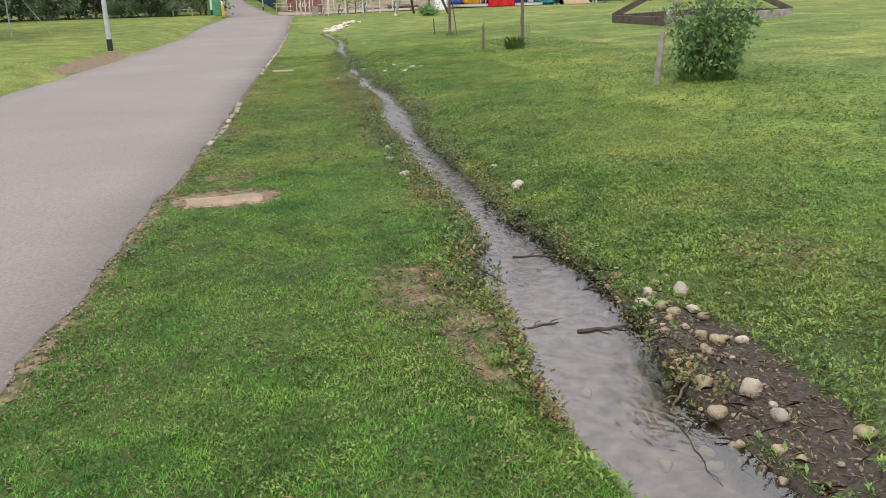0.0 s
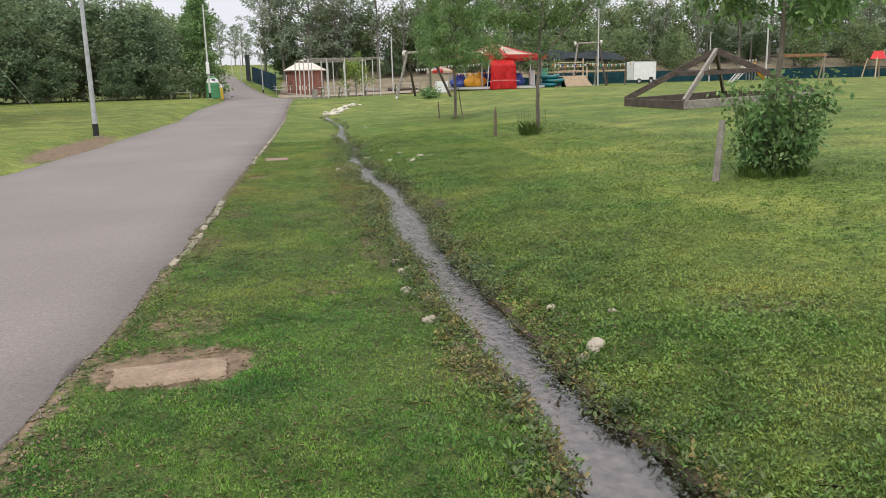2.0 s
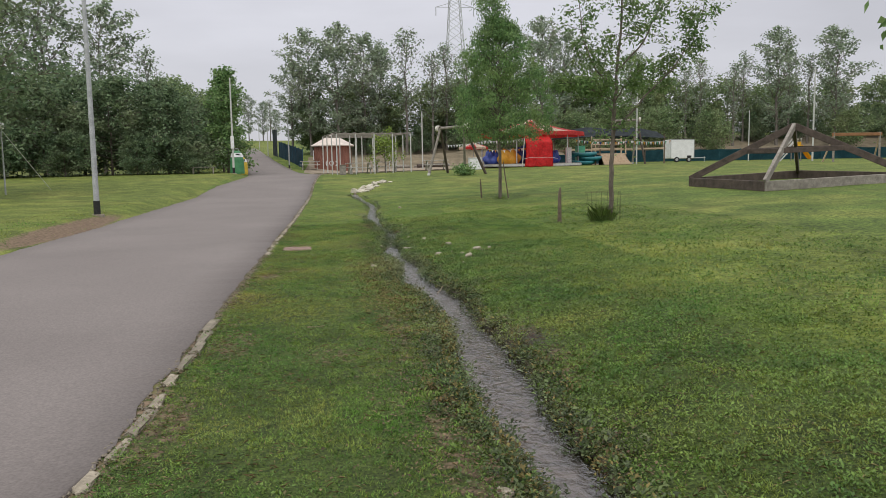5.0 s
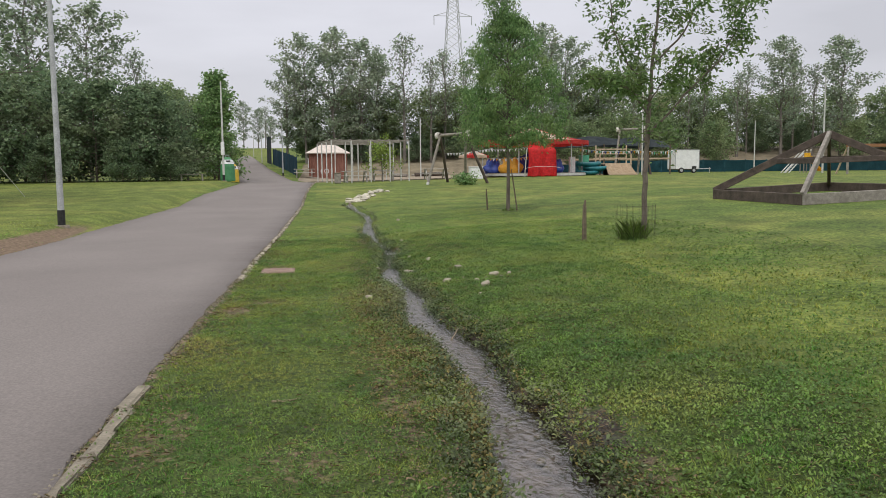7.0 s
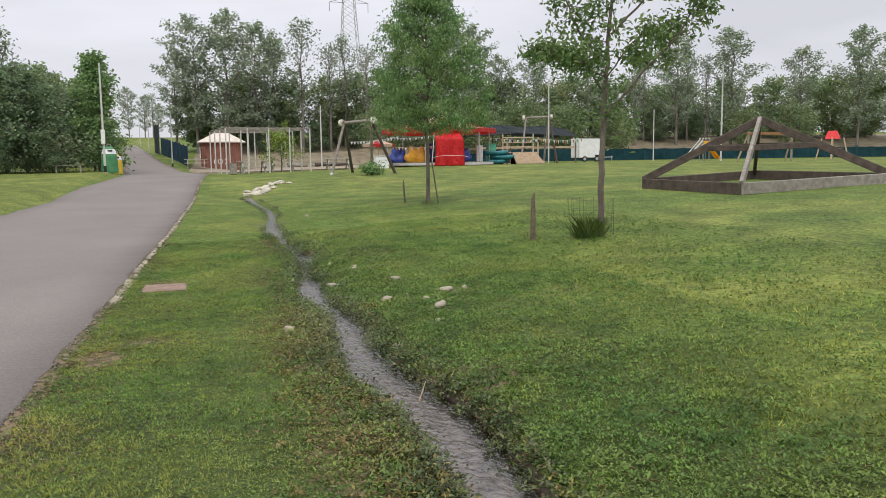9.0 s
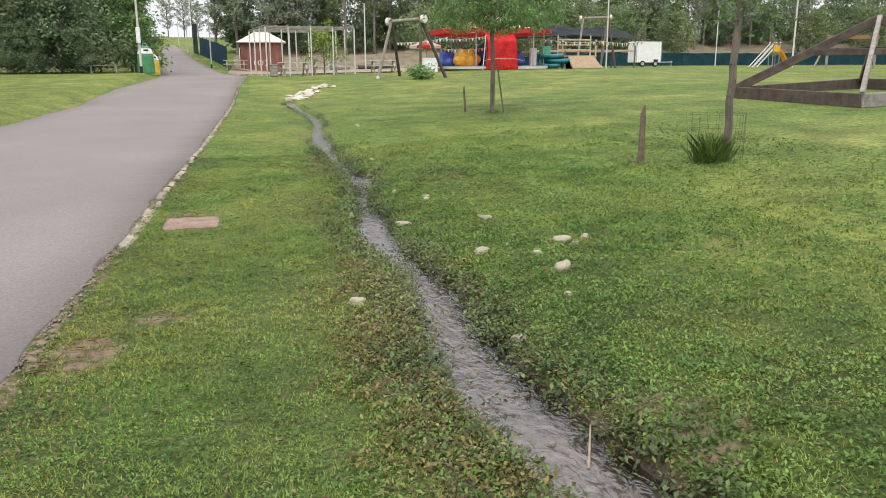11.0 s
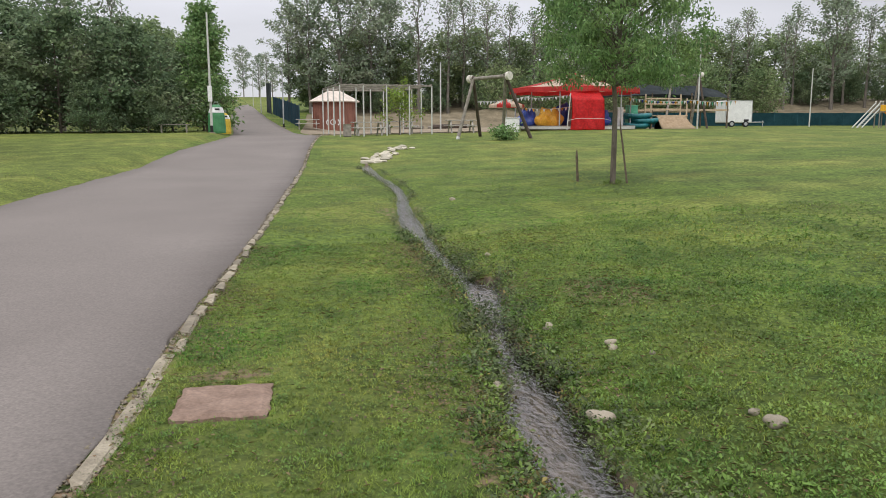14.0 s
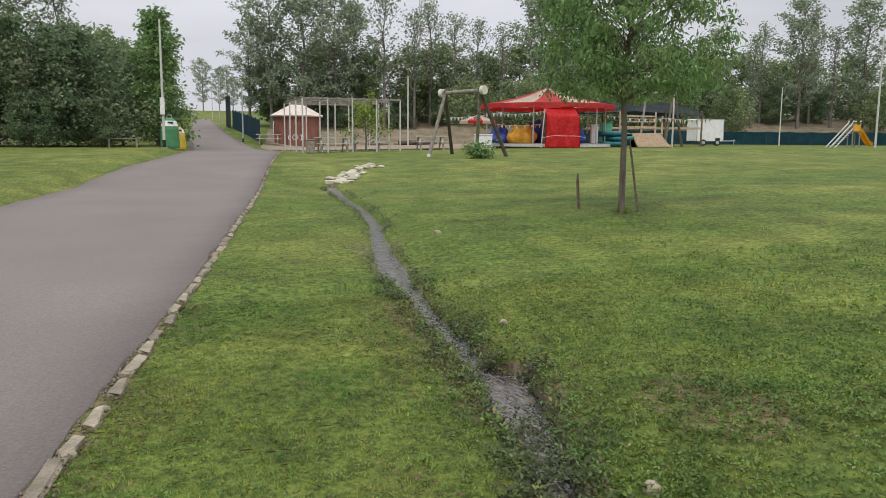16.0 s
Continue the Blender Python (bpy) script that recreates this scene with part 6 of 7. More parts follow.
def hanging_tarp():
    """The red sheet that hangs from the eave to the ground, with folds."""
    bm = bmesh.new()
    nx, nz = 26, 22
    grid = []
    for j in range(nz + 1):
        f = j / nz
        row = []
        for i in range(nx + 1):
            u = i / nx
            fold = 0.05 * math.sin(u * 17 + f * 2.0) * f + 0.04 * noise.noise(Vector((u * 4, f * 4, 2)))
            out = 0.75 * min(f / 0.28, 1.0) + 0.12 * max(0, f - 0.28)
            z = 2.36 - (0.55 * f / 0.28 if f < 0.28 else 0.55 + 1.81 * (f - 0.28) / 0.72)
            x = (u - 0.5) * (1.85 + 0.15 * min(f / 0.28, 1) + 0.35 * max(0, f - 0.6)) + 0.06 * math.sin(f * 3)
            row.append(bm.verts.new((x, -out - fold, max(z, 0.02 + 0.02 * math.sin(u * 20)))))
        grid.append(row)
    for j in range(nz):
        for i in range(nx):
            bm.faces.new((grid[j][i], grid[j + 1][i], grid[j + 1][i + 1], grid[j][i + 1]))
    bmesh.ops.solidify(bm, geom=bm.faces[:], thickness=0.012)
    t = thing("red_tarpaulin", "bright red tarpaulin hanging over the carousel entrance", "tarpaulin", 15.5, 62.25)
    part("sheet", bm, RED, t, smooth=True)
    bm = bmesh.new()
    rod(bm, (-1.2, -0.7, 0.0), (-1.02, -0.72, 2.15), 0.035, 0.03, 6)
    part("edge_rope", bm, WHITE_POLE, t, "pale rope along the sheet edge")
    bm = bmesh.new()
    last = None
    for k in range(13):
        u = k / 12
        p = Vector((-1.25 + 2.6 * u, -1.02, 0.55 + 0.16 * math.sin(u * 3.1) + 0.03 * math.sin(u * 9)))
        if last:
            rod(bm, last, p, 0.014, n=5, caps=False)
        last = p
    part("tie_rope", bm, WHITE_POLE, t)


def covered_ride(x, y, w, d, h, mat, label, seed):
    """A ride car under a tied-down cover: a draped, creased mound."""
    bm = bmesh.new()
    bmesh.ops.create_icosphere(bm, subdivisions=4, radius=1.0)
    for v in bm.verts:
        p = v.co.copy()
        k = 1 + 0.3 * noise.noise(p * 1.5 + Vector((seed, 0, 0))) + 0.10 * noise.noise(p * 5 + Vector((0, seed, 0)))
        flare = 1.0 + 0.25 * max(0.0, 0.2 - p.z)
        v.co = Vector((p.x * w / 2 * k * flare, p.y * d / 2 * k * flare, max(-0.0, (p.z * 0.62 + 0.42) * h * k)))
    t = thing("covered_ride", label, "ride cover", x, y, group="covered carousel rides", lift=0.22)
    part("cover", bm, mat, t, smooth=True)


carousel()
hanging_tarp()
covered_ride(13.95, 64.2, 1.45, 1.3, 1.15, YELLOW, "yellow tarpaulin tied over a carousel ride", 2)
covered_ride(12.85, 65.3, 1.15, 1.2, 1.05, BLUE, "blue tarpaulin tied over a carousel ride", 5)
covered_ride(17.3, 64.4, 1.2, 1.2, 1.05, BLUE, "blue tarpaulin tied over a carousel ride", 9)
covered_ride(15.8, 67.4, 1.6, 1.5, 1.3, BLUE, "blue tarpaulin tied over a carousel ride", 11)


def umbrella(x, y, tall, r):
    t = thing("striped_parasol", "small red and white striped parasol by the carousel", "parasol", x, y)
    bm = bmesh.new()
    rod(bm, (0, 0, 0), (0, 0, tall), 0.025, n=8)
    part("pole", bm, GALV, t)
    for k in range(8):
        bm = bmesh.new()
        a, b = 2 * math.pi * k / 8, 2 * math.pi * (k + 1) / 8
        v = [bm.verts.new((0, 0, tall)), bm.verts.new((r * math.cos(a), r * math.sin(a), tall - 0.35)), bm.verts.new((r * math.cos(b), r * math.sin(b), tall - 0.35)),
             bm.verts.new((r * math.cos(a), r * math.sin(a), tall - 0.52)), bm.verts.new((r * math.cos(b), r * math.sin(b), tall - 0.52))]
        bm.faces.new((v[0], v[1], v[2])), bm.faces.new((v[1], v[3], v[4], v[2]))
        bmesh.ops.solidify(bm, geom=bm.faces[:], thickness=0.012)
        part("canopy_panel", bm, CANOPY_RED if k % 2 else CANOPY_WHITE, t)


umbrella(11.1, 63.5, 1.95, 1.1)


def bunting(a, b, sag, count, mats, label):
    t = thing("bunting", label, "bunting", a[0], a[1], z=a[2], group="strings of bunting")
    o = Vector(a)
    at = lambda u: Vector(a).lerp(Vector(b), u) - o - Vector((0, 0, sag * 4 * u * (1 - u)))
    bm = bmesh.new()
    for k in range(20):
        rod(bm, at(k / 20), at((k + 1) / 20), 0.01, n=4, caps=False)
    part("cord", bm, WHITE_POLE, t)
    for k in range(count):
        p, q = at((k + 0.12) / count), at((k + 0.88) / count)
        bm = bmesh.new()
        tip = (p + q) / 2 - Vector((0, random.uniform(-0.06, 0.06), (q - p).length * 1.25))
        bm.faces.new([bm.verts.new(p), bm.verts.new(tip), bm.verts.new(q)])
        bmesh.ops.solidify(bm, geom=bm.faces[:], thickness=0.006)
        part("pennant", bm, mats[k % len(mats)], t)


GB = level(11, 62)
bunting((8.9, 62.0, GB + 1.75), (12.2, 62.2, GB + 2.1), 0.1, 16, (WHITE, WHITE, GALV), "string of white pennants between swing and carousel")
bunting((11.8, 63.0, GB + 2.05), (15.0, 62.3, GB + 2.25), 0.14, 16, (WHITE, GALV), "string of white pennants along the carousel eave")
bunting((12.0, 63.6, GB + 1.45), (15.0, 63.0, GB + 1.5), 0.12, 14, (WHITE, YELLOW), "string of pale pennants under the canopy")
bunting((19.4, 65.0, GB + 2.1), (24.6, 66.4, GB + 2.0), 0.15, 22, (YELLOW, WHITE, GREEN_BOX, WHITE, BLUE), "string of coloured pennants by the climbing timber")
bunting((24.6, 66.6, GB + 2.0), (29.5, 70.0, GB + 2.1), 0.12, 18, (WHITE, YELLOW, WHITE, GREEN_BOX), "string of coloured pennants by the climbing timber")


def plain_box(name, label, category, x, y, w, d, h, mat, lid=None, turn=0):
    t = thing(name, label, category, x, y, turn)
    bm = bmesh.new()
    box(bm, 0, 0, h / 2, w, d, h, 0.03)
    part("body", bm, mat, t)
    bm = bmesh.new()
    box(bm, 0, 0, h + 0.02, w + 0.05, d + 0.05, 0.05, 0.012)
    part("lid", bm, lid or mat, t)


plain_box("storage_box", "white plastic storage box near the swing", "box", 10.45, 59.6, 0.85, 0.6, 0.78, WHITE)
plain_box("ticket_box", "mint green plastic box by the carousel", "box", 20.5, 67.2, 0.65, 0.6, 1.5, GREEN_BOX, GREEN_BOX)
plain_box("white_panel", "white folded panel beside the carousel", "panel", 18.9, 65.2, 0.45, 0.25, 1.35, WHITE)


def inflatable_boat():
    """Teal moulded play boats stacked in a heap."""
    for k, (x, y, z, turn, tip) in enumerate(((20.2, 66.0, 0.0, 15, 0), (21.0, 66.3, 0.32, -8, 3), (20.4, 66.4, 0.64, 5, -4))):
        t = thing("play_boat", "teal moulded plastic play boat in a stack", "play boat", x, y, turn, "stacked play boats", lift=z)
        bm = bmesh.new()
        ns, prev = 24, None
        for i in range(ns + 1):
            a = 2 * math.pi * i / ns
            p = Vector((1.0 * math.cos(a) * (1 + 0.12 * math.cos(a)), 0.5 * math.sin(a), 0.19 + 0.08 * math.cos(a) ** 2))
            if prev:
                rod(bm, prev, p, 0.15, n=8, caps=False)
            prev = p
        part("hull_rim", bm, TEAL, t, smooth=True)
        bm = bmesh.new()
        rod(bm, (0, 0, 0.02), (0, 0, 0.14), 0.5, 0.55, 20)
        bmesh.ops.scale(bm, verts=bm.verts, vec=(1.85, 0.85, 1))
        part("hull_floor", bm, TEAL, t)


inflatable_boat()


def timber_ramp():
    t = thing("timber_ramp", "pale timber skate ramp of wide planks", "ramp", 22.75, 65.6)
    n = 11
    for k in range(n):
        u0, u1 = k / n, (k + 0.94) / n
        bm = bmesh.new()
        z = lambda u: 0.05 + 0.85 * u ** 1.25
        w0 = 1.12 - 0.1 * u0
        beam(bm, (-w0 + 0.12 * u0, -0.9 + 1.5 * (u0 + u1) / 2, (z(u0) + z(u1)) / 2), (w0, -0.9 + 1.5 * (u0 + u1) / 2, (z(u0) + z(u1)) / 2), 0.15, 0.10, 0.005)
        part("plank", bm, WOOD_TAN, t)
    for s in (-1, 1):
        bm = bmesh.new()
        v = [bm.verts.new((s * 1.02, -0.9, 0)), bm.verts.new((s * 1.02, 0.6, 0)), bm.verts.new((s * 1.02, 0.6, 0.82))]
        bm.faces.new(v)
        bmesh.ops.solidify(bm, geom=bm.faces[:], thickness=0.05)
        part("cheek", bm, WOOD_TAN, t)
    bm = bmesh.new()
    box(bm, 0, 1.2, 0.86, 2.6, 1.1, 0.07, 0.01)
    part("platform", bm, WOOD_TAN, t)
    for s in (-1.25, 1.25):
        for y in (0.75, 1.7):
            bm = bmesh.new()
            rod(bm, (s, y, 0), (s, y, 2.3 if y > 1 else 2.0), 0.06, 0.055, 8)
            part("post", bm, WOOD_TAN, t)
    for h in (1.3, 1.65, 2.0):
        bm = bmesh.new()
        beam(bm, (-1.25, 1.7, h), (1.25, 1.7, h), 0.05, 0.09)
        part("rail", bm, WOOD_TAN, t)


timber_ramp()


def shade_roof():
    t = thing("shade_roof", "dark sagging shade net roof on timber posts", "shade roof", 25.0, 73.0)
    bm = bmesh.new()
    g = [[bm.verts.new((-4.5 + 9 * i / 12, -2.2 + 4.4 * j / 6, 2.45 + 0.75 * (1 - abs(j - 3) / 3) * (1 - 0.15 * math.cos(i)) - 0.25 * abs(i - 5) / 6)) for j in range(7)] for i in range(13)]
    for i in range(12):
        for j in range(6):
            bm.faces.new((g[i][j], g[i + 1][j], g[i + 1][j + 1], g[i][j + 1]))
    bmesh.ops.solidify(bm, geom=bm.faces[:], thickness=0.02)
    part("net", bm, SHADE, t)
    for x in (-4.3, -1.5, 1.5, 4.3):
        for y in (-2.1, 2.1):
            bm = bmesh.new()
            rod(bm, (x, y, 0), (x, y, 2.5), 0.07, 0.06, 8)
            part("post", bm, STAKE, t)
    for y in (-2.1, 2.1):
        bm = bmesh.new()
        beam(bm, (-4.4, y, 1.25), (4.4, y, 1.3), 0.06, 0.14)
        part("rail", bm, WOOD_TAN, t)


shade_roof()


def screen_fence(name, pts, tall, mat, label, every=2.5):
    """Windscreen mesh stretched between posts along a line over the land."""
    t = thing(name, label, "fence", pts[0][0], pts[0][1])
    o = Vector((pts[0][0], pts[0][1], level(*pts[0])))
    for (x0, y0), (x1, y1) in zip(pts, pts[1:]):
        k = max(1, round(math.hypot(x1 - x0, y1 - y0) / every))
        for i in range(k):
            a = Vector((x0 + (x1 - x0) * i / k, y0 + (y1 - y0) * i / k, 0))
            b = Vector((x0 + (x1 - x0) * (i + 1) / k, y0 + (y1 - y0) * (i + 1) / k, 0))
            a.z, b.z = level(a.x, a.y), level(b.x, b.y)
            a, b = a - o, b - o
            bm = bmesh.new()
            rows = 4
            g = []
            for j in range(rows + 1):
                f = j / rows
                g.append([bm.verts.new(a.lerp(b, u) + Vector((0, 0.03 * math.sin(u * 3.14) * math.sin(f * 3.1 + i), 0.06 + (tall - 0.06) * f - 0.05 * math.sin(u * 3.14) * f))) for u in (0, 0.25, 0.5, 0.75, 1)])
            for j in range(rows):
                for q in range(4):
                    bm.faces.new((g[j][q], g[j][q + 1], g[j + 1][q + 1], g[j + 1][q]))
            bmesh.ops.solidify(bm, geom=bm.faces[:], thickness=0.012)
            part("mesh_panel", bm, mat, t)
            bm = bmesh.new()
            rod(bm, a - Vector((0, 0, 0.1)), a + Vector((0, 0, tall + 0.08)), 0.03, n=6)
            part("fence_post", bm, mat, t)


screen_fence("screen_fence", ((26.5, 88), (42, 90), (62, 90), (90, 92)), 1.35, NET, "low dark green mesh fence behind the play area")
screen_fence("screen_fence", ((19.0, 70.5), (26.5, 71.5)), 0.9, NET, "low teal mesh fence behind the ramp")
screen_fence("path_fence", ((-1.75, 79.5), (-2.9, 86), (-4.7, 95)), 1.75, NET_BLUE, "blue mesh fence beside the hill path")
screen_fence("high_fence", ((-4.9, 95.5), (-5.6, 99.5)), 3.0, SHADE, "tall dark mesh fence on the hill edge")


def scrub_bank():
    """The rough dry bank behind the hut and the frame."""
    xs, ys = np.arange(-1.5, 30, 0.6), np.arange(87, 97, 0.6)
    x, y = np.meshgrid(xs, ys)
    z = height(x, y) + 1.5 * smooth_step((y - 87) / 5) * (1 - smooth_step((y - 93) / 4)) * (0.55 + 0.6 * field(x, y, 3.0, 71)) * smooth_step((x + 1.5) / 2) * smooth_step((30 - x) / 5) + 0.2 * field(x, y, 0.9, 72) - 0.1
    nx = len(xs)
    i = (np.arange(len(ys) - 1)[:, None] * nx + np.arange(nx - 1)[None, :]).ravel()
    ob = raw("earth_bank", np.stack([x.ravel(), y.ravel(), z.ravel()], 1), np.stack([i, i + 1, i + nx + 1, i + nx], 1), DRY_BANK, smooth=True)
    tagged(ob, "rough brown earth bank with dry scrub behind the hut", "earth bank", kind="structure")


scrub_bank()
by = np.arange(93.5, 118, 1.5)
ribbon("slope", by, 0 * by + 2.0, 0 * by + 110, DRY_BANK, 0.05, 60, "dry brown scrubby slope behind the fence", "slope", 0.3)


def logs():
    r = random.Random(9)
    for k in range(9):
        x, y = r.uniform(7.5, 13), r.uniform(83, 87)
        bm = bmesh.new()
        ln, rad = r.uniform(1.2, 2.6), r.uniform(0.1, 0.2)
        rod(bm, (-ln / 2, 0, rad), (ln / 2, 0, rad * 1.1), rad, rad * 0.8, 9)
        for v in bm.verts:
            v.co += Vector((r.uniform(-.03, .03), r.uniform(-.02, .02), r.uniform(-.02, .02)))
        ob = part("log", bm, WOOD_GREY if k % 3 else WOOD_DARK, None, "weathered felled log lying on the brown bank")
        ob.matrix_world = pose(x, y, level(x, y), 0, 0, r.uniform(-40, 40))
        tagged(ob, category="log", group="felled logs")


logs()


def trailer():
    t = thing("box_trailer", "white box trailer parked on the grass", "trailer", 35.8, 82.0)
    bm = bmesh.new()
    box(bm, 0, 0, 1.32, 2.5, 1.8, 1.9, 0.05)
    part("body", bm, WHITE, t)
    for x in (-1.23, 1.23):
        bm = bmesh.new()
        box(bm, x, -0.9, 1.32, 0.06, 0.03, 1.86, 0.005)
        part("corner_trim", bm, GALV, t)
    bm = bmesh.new()
    box(bm, 0, -0.91, 2.25, 2.4, 0.03, 0.05, 0.005)
    part("roof_trim", bm, GALV, t)
    bm = bmesh.new()
    box(bm, 0, 0, 0.34, 2.45, 1.6, 0.08, 0.01)
    part("chassis", bm, BLACK, t)
    for x in (-0.6, 0.7):
        bm = bmesh.new()
        rod(bm, (x, -0.92, 0.27), (x, -0.74, 0.27), 0.27, n=18)
        w = part("wheel", bm, BLACK, t)
        bm = bmesh.new()
        rod(bm, (x, -0.935, 0.27), (x, -0.92, 0.27), 0.15, n=14)
        part("rim", bm, GALV, w)
    bm = bmesh.new()
    box(bm, 0.72, -0.915, 0.58, 0.45, 0.02, 0.16)
    part("vent", bm, BLACK, t)
    bm = bmesh.new()
    rod(bm, (1.2, -0.4, 0.4), (2.9, 0, 0.42), 0.045, n=6)
    rod(bm, (1.2, 0.4, 0.4), (2.9, 0, 0.42), 0.045, n=6)
    rod(bm, (2.8, 0, 0.0), (2.8, 0, 0.55), 0.035, n=6)
    part("drawbar", bm, GALV, t)


trailer()


def play_slide():
    t = thing("play_slide", "yellow slide with steel ladder and tall handrails", "slide", 41.3, 70.8)
    t.scale = (0.79, 0.79, 0.79)
    for s in (-0.3, 0.3):
        for dx in (0.0, 0.55):
            bm = bmesh.new()
            rod(bm, (-2.3 + dx, s, 0), (0.0 + dx * 0.6, s, 2.35 - 0.2 * (dx > 0)), 0.06, n=8)
            part("handrail", bm, WHITE_POLE, t)
    for k in range(7):
        bm = bmesh.new()
        u = (k + 1) / 8
        beam(bm, (-1.75 + 1.75 * u, -0.3, 1.5 * u), (-1.75 + 1.75 * u, 0.3, 1.5 * u), 0.16, 0.04)
        part("step", bm, GALV, t)
    bm = bmesh.new()
    box(bm, 0.35, 0, 1.5, 0.8, 0.7, 0.08, 0.01)
    part("platform", bm, WOOD_GREY, t)
    for x in (0.0, 0.75):
        for s in (-0.33, 0.33):
            bm = bmesh.new()
            rod(bm, (x, s, 0), (x, s, 2.4), 0.055, n=8)
            part("post", bm, WOOD_GREY, t)
            bm = bmesh.new()
            rod(bm, (x, s, 2.4), (x, s, 2.52), 0.09, 0.08, 10)
            part("post_cap", bm, LOG_END, t)
    bm = bmesh.new()
    g = []
    for k in range(14):
        u = k / 13
        z = 1.55 * (1 - smooth_step(u) * 0.88) + (0.1 if u < 0.05 else 0)
        g.append([bm.verts.new((0.7 + 1.5 * u, y, z + h)) for y, h in ((-0.36, 0.32), (-0.33, 0.0), (0.33, 0.0), (0.36, 0.32))])
    for a, b in zip(g, g[1:]):
        for j in range(3):
            bm.faces.new((a[j], b[j], b[j + 1], a[j + 1]))
    bmesh.ops.solidify(bm, geom=bm.faces[:], thickness=0.06)
    part("chute", bm, SLIDE_YELLOW, t, "yellow moulded chute")
    bm = bmesh.new()
    box(bm, 0.36, -0.37, 1.85, 0.75, 0.04, 0.6, 0.01)
    part("side_panel", bm, SLIDE_YELLOW, t)


play_slide()


def far_swings():
    t = thing("timber_arch", "orange-brown timber frame at the far play area", "play frame", 37.8, 57.5)
    for x in (-1.8, 1.8):
        bm = bmesh.new()
        rod(bm, (x, 0, 0), (x, 0, 2.1), 0.08, 0.07, 8)
        part("post", bm, WOOD_GREY, t)
        bm = bmesh.new()
        rod(bm, (x * 1.12, 0.9, 0), (x, 0, 1.95), 0.06, 0.06, 8)
        part("brace", bm, WOOD_TAN, t)
    bm = bmesh.new()
    beam(bm, (-1.95, 0, 1.95), (1.95, 0, 1.95), 0.12, 0.22, 0.02)
    part("top_board", bm, ORANGE, t)
    h = thing("play_house", "small red-roofed play house on timber legs", "play house", 52.0, 67.3)
    bm = bmesh.new()
    rod(bm, (0, 0, 1.75), (0, 0, 2.45), 0.85, 0.5, 4)
    part("roof", bm, RED, h)
    for x in (-0.6, 0.6):
        for y in (-0.6, 0.6):
            bm = bmesh.new()
            rod(bm, (x * 1.5, y * 1.5, 0), (x, y, 1.85), 0.06, n=8)
            part("leg", bm, WOOD_TAN, h)
    bm = bmesh.new()
    box(bm, 0, 0, 0.95, 1.2, 1.2, 0.08, 0.01)
    part("deck", bm, ORANGE, h)


far_swings()
for px, py, tall in ((42.0, 69, 8.0), (82, 90, 6.5)):
    pole("flood_pole", "plain slim pale pole at the play area", "pole", px, py, tall, 0.08, 0.05, WHITE_POLE, None, "poles of the play area")


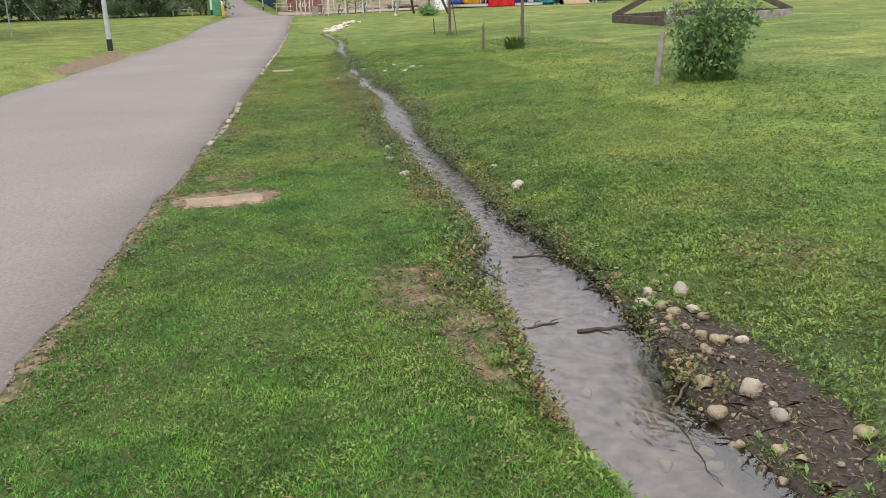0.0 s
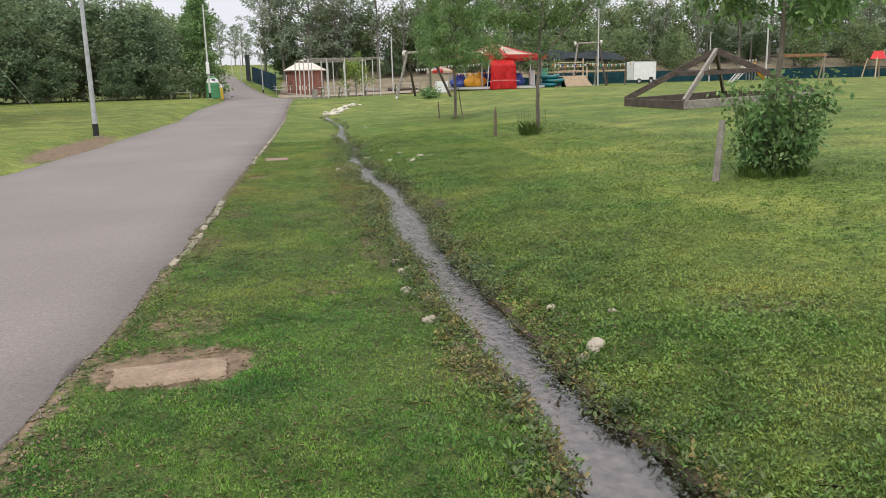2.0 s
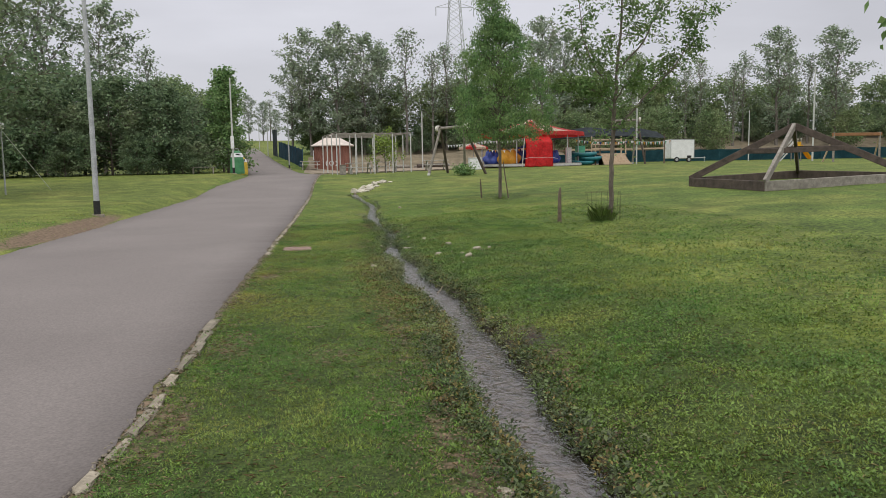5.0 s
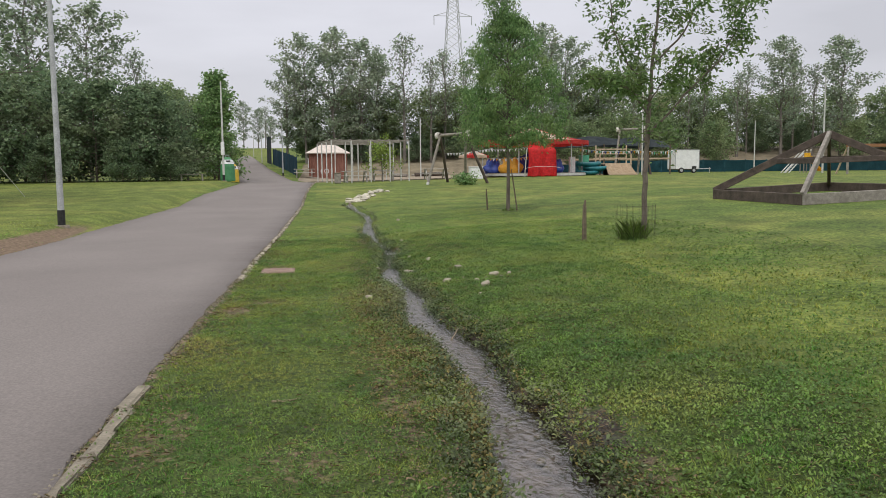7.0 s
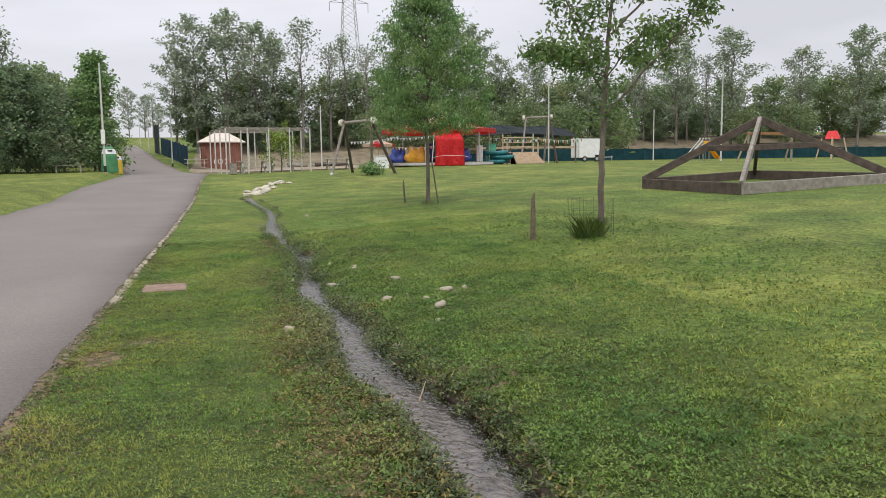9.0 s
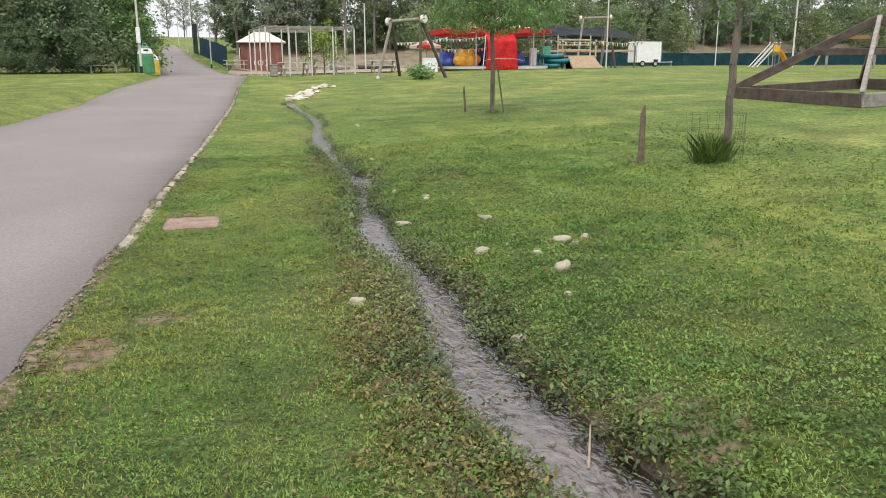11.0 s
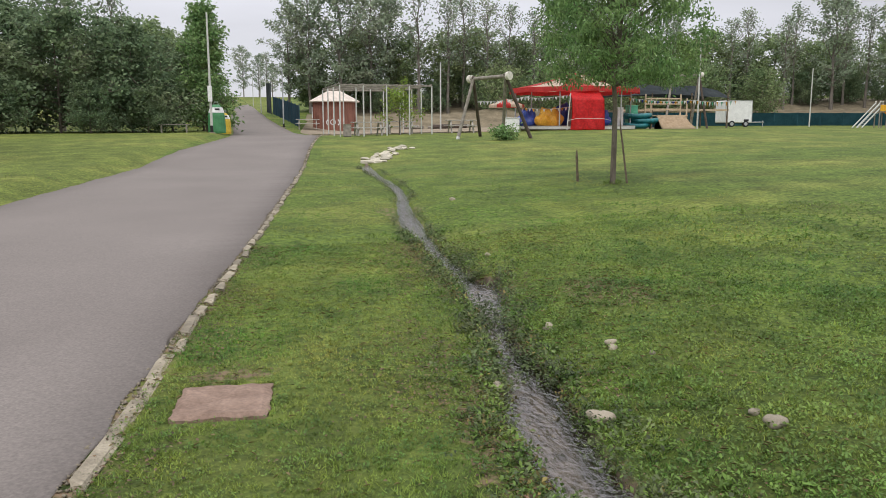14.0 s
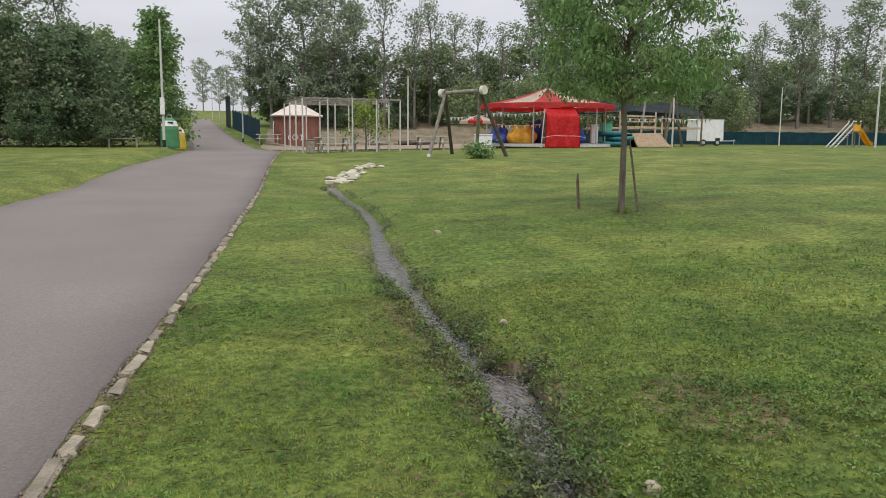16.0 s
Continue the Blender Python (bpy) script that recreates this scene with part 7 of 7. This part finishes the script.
def pylon():
    """The power line tower far behind the trees."""
    t = thing("power_pylon", "distant grey lattice power pylon above the trees", "pylon", 49.7, 300.0)
    tall, w0, w1 = 68.0, 5.0, 0.9
    half = lambda z: w0 + (w1 - w0) * z / tall
    bm = bmesh.new()
    for sx in (-1, 1):
        for sy in (-1, 1):
            rod(bm, (sx * w0, sy * w0, 0), (sx * w1, sy * w1, tall), 0.16, 0.12, 4)
    part("legs", bm, GALV, t)
    bm = bmesh.new()
    zs = [tall * (1 - 0.88 ** k) for k in range(17)]
    for a, b in zip(zs, zs[1:]):
        for s in (-1, 1):
            for sx in (-1, 1):
                rod(bm, (sx * half(a), s * half(a), a), (-sx * half(b), s * half(b), b), 0.09, n=3, caps=False)
                rod(bm, (s * half(a), sx * half(a), a), (s * half(b), -sx * half(b), b), 0.09, n=3, caps=False)
    part("lattice", bm, GALV, t)
    for z in (49.0, 58.0):
        for s in (-1, 1):
            bm = bmesh.new()
            rod(bm, (s * half(z), 0, z + 1.4), (s * 7.0, 0, z), 0.1, n=4)
            rod(bm, (s * half(z), 0, z), (s * 7.0, 0, z), 0.1, n=4)
            part("cross_arm", bm, GALV, t)
            bm = bmesh.new()
            rod(bm, (s * 7.0, 0, z), (s * 7.0, 0, z - 3.2), 0.14, n=4)
            part("insulator", bm, GALV, t)


pylon()

# ---- kerb stones, last ----


def kerb():
    t = tagged(new("kerb"), "broken pale concrete kerb stones along the path", "kerb", kind="structure")
    r = random.Random(11)
    meshes = []
    for k in range(6):
        bm = bmesh.new()
        box(bm, 0, 0, 0, 0.075, (0.24, 0.34, 0.42, 0.50, 0.56, 0.30)[k], 0.14, 0.012)
        for v in bm.verts:
            v.co += Vector((r.uniform(-1, 1) * 0.016, r.uniform(-1, 1) * 0.03, r.uniform(-1, 1) * 0.010))
        me = bpy.data.meshes.new("kerb_stone")
        bm.to_mesh(me)
        bm.free()
        me.materials.append(KERB)
        meshes.append(me)
    y = 2.0
    while y < 62:
        x = float(road_right(y + 0.3)) + 0.05
        slope = math.degrees(math.atan((float(road_right(y + 0.6)) - float(road_right(y))) / 0.6))
        sunk = 0.02 * (float(field(np.array(y), np.array(0.0), 2.2, 81)) - 0.35)
        there = 8.4 < y < 13.3 or y > 19.0
        proud = 0.016 if y > 22 else 0.0
        if there and r.random() < (0.97 if y > 22 else 0.9):
            ob = new("kerb_stone", r.choice(meshes))
            ob.parent = t
            ob.matrix_basis = pose(x + r.uniform(-.018, .018), y + 0.3, level(x, y + 0.3) - 0.052 + proud + sunk + r.uniform(-.008, .008), r.uniform(-1.5, 1.5), r.uniform(-6, 6), -slope + r.uniform(-3, 3))
        y += 0.46 + r.uniform(-0.06, 0.08)
    for k in range(20):
        x = -0.3 + 0.5 * k
        ob = new("kerb_stone", meshes[4])
        ob.parent = t
        ob.matrix_basis = pose(x, 63.5, level(x, 63.5) + 0.0, 0, r.uniform(-2, 2), 90 + r.uniform(-2, 2))


kerb()
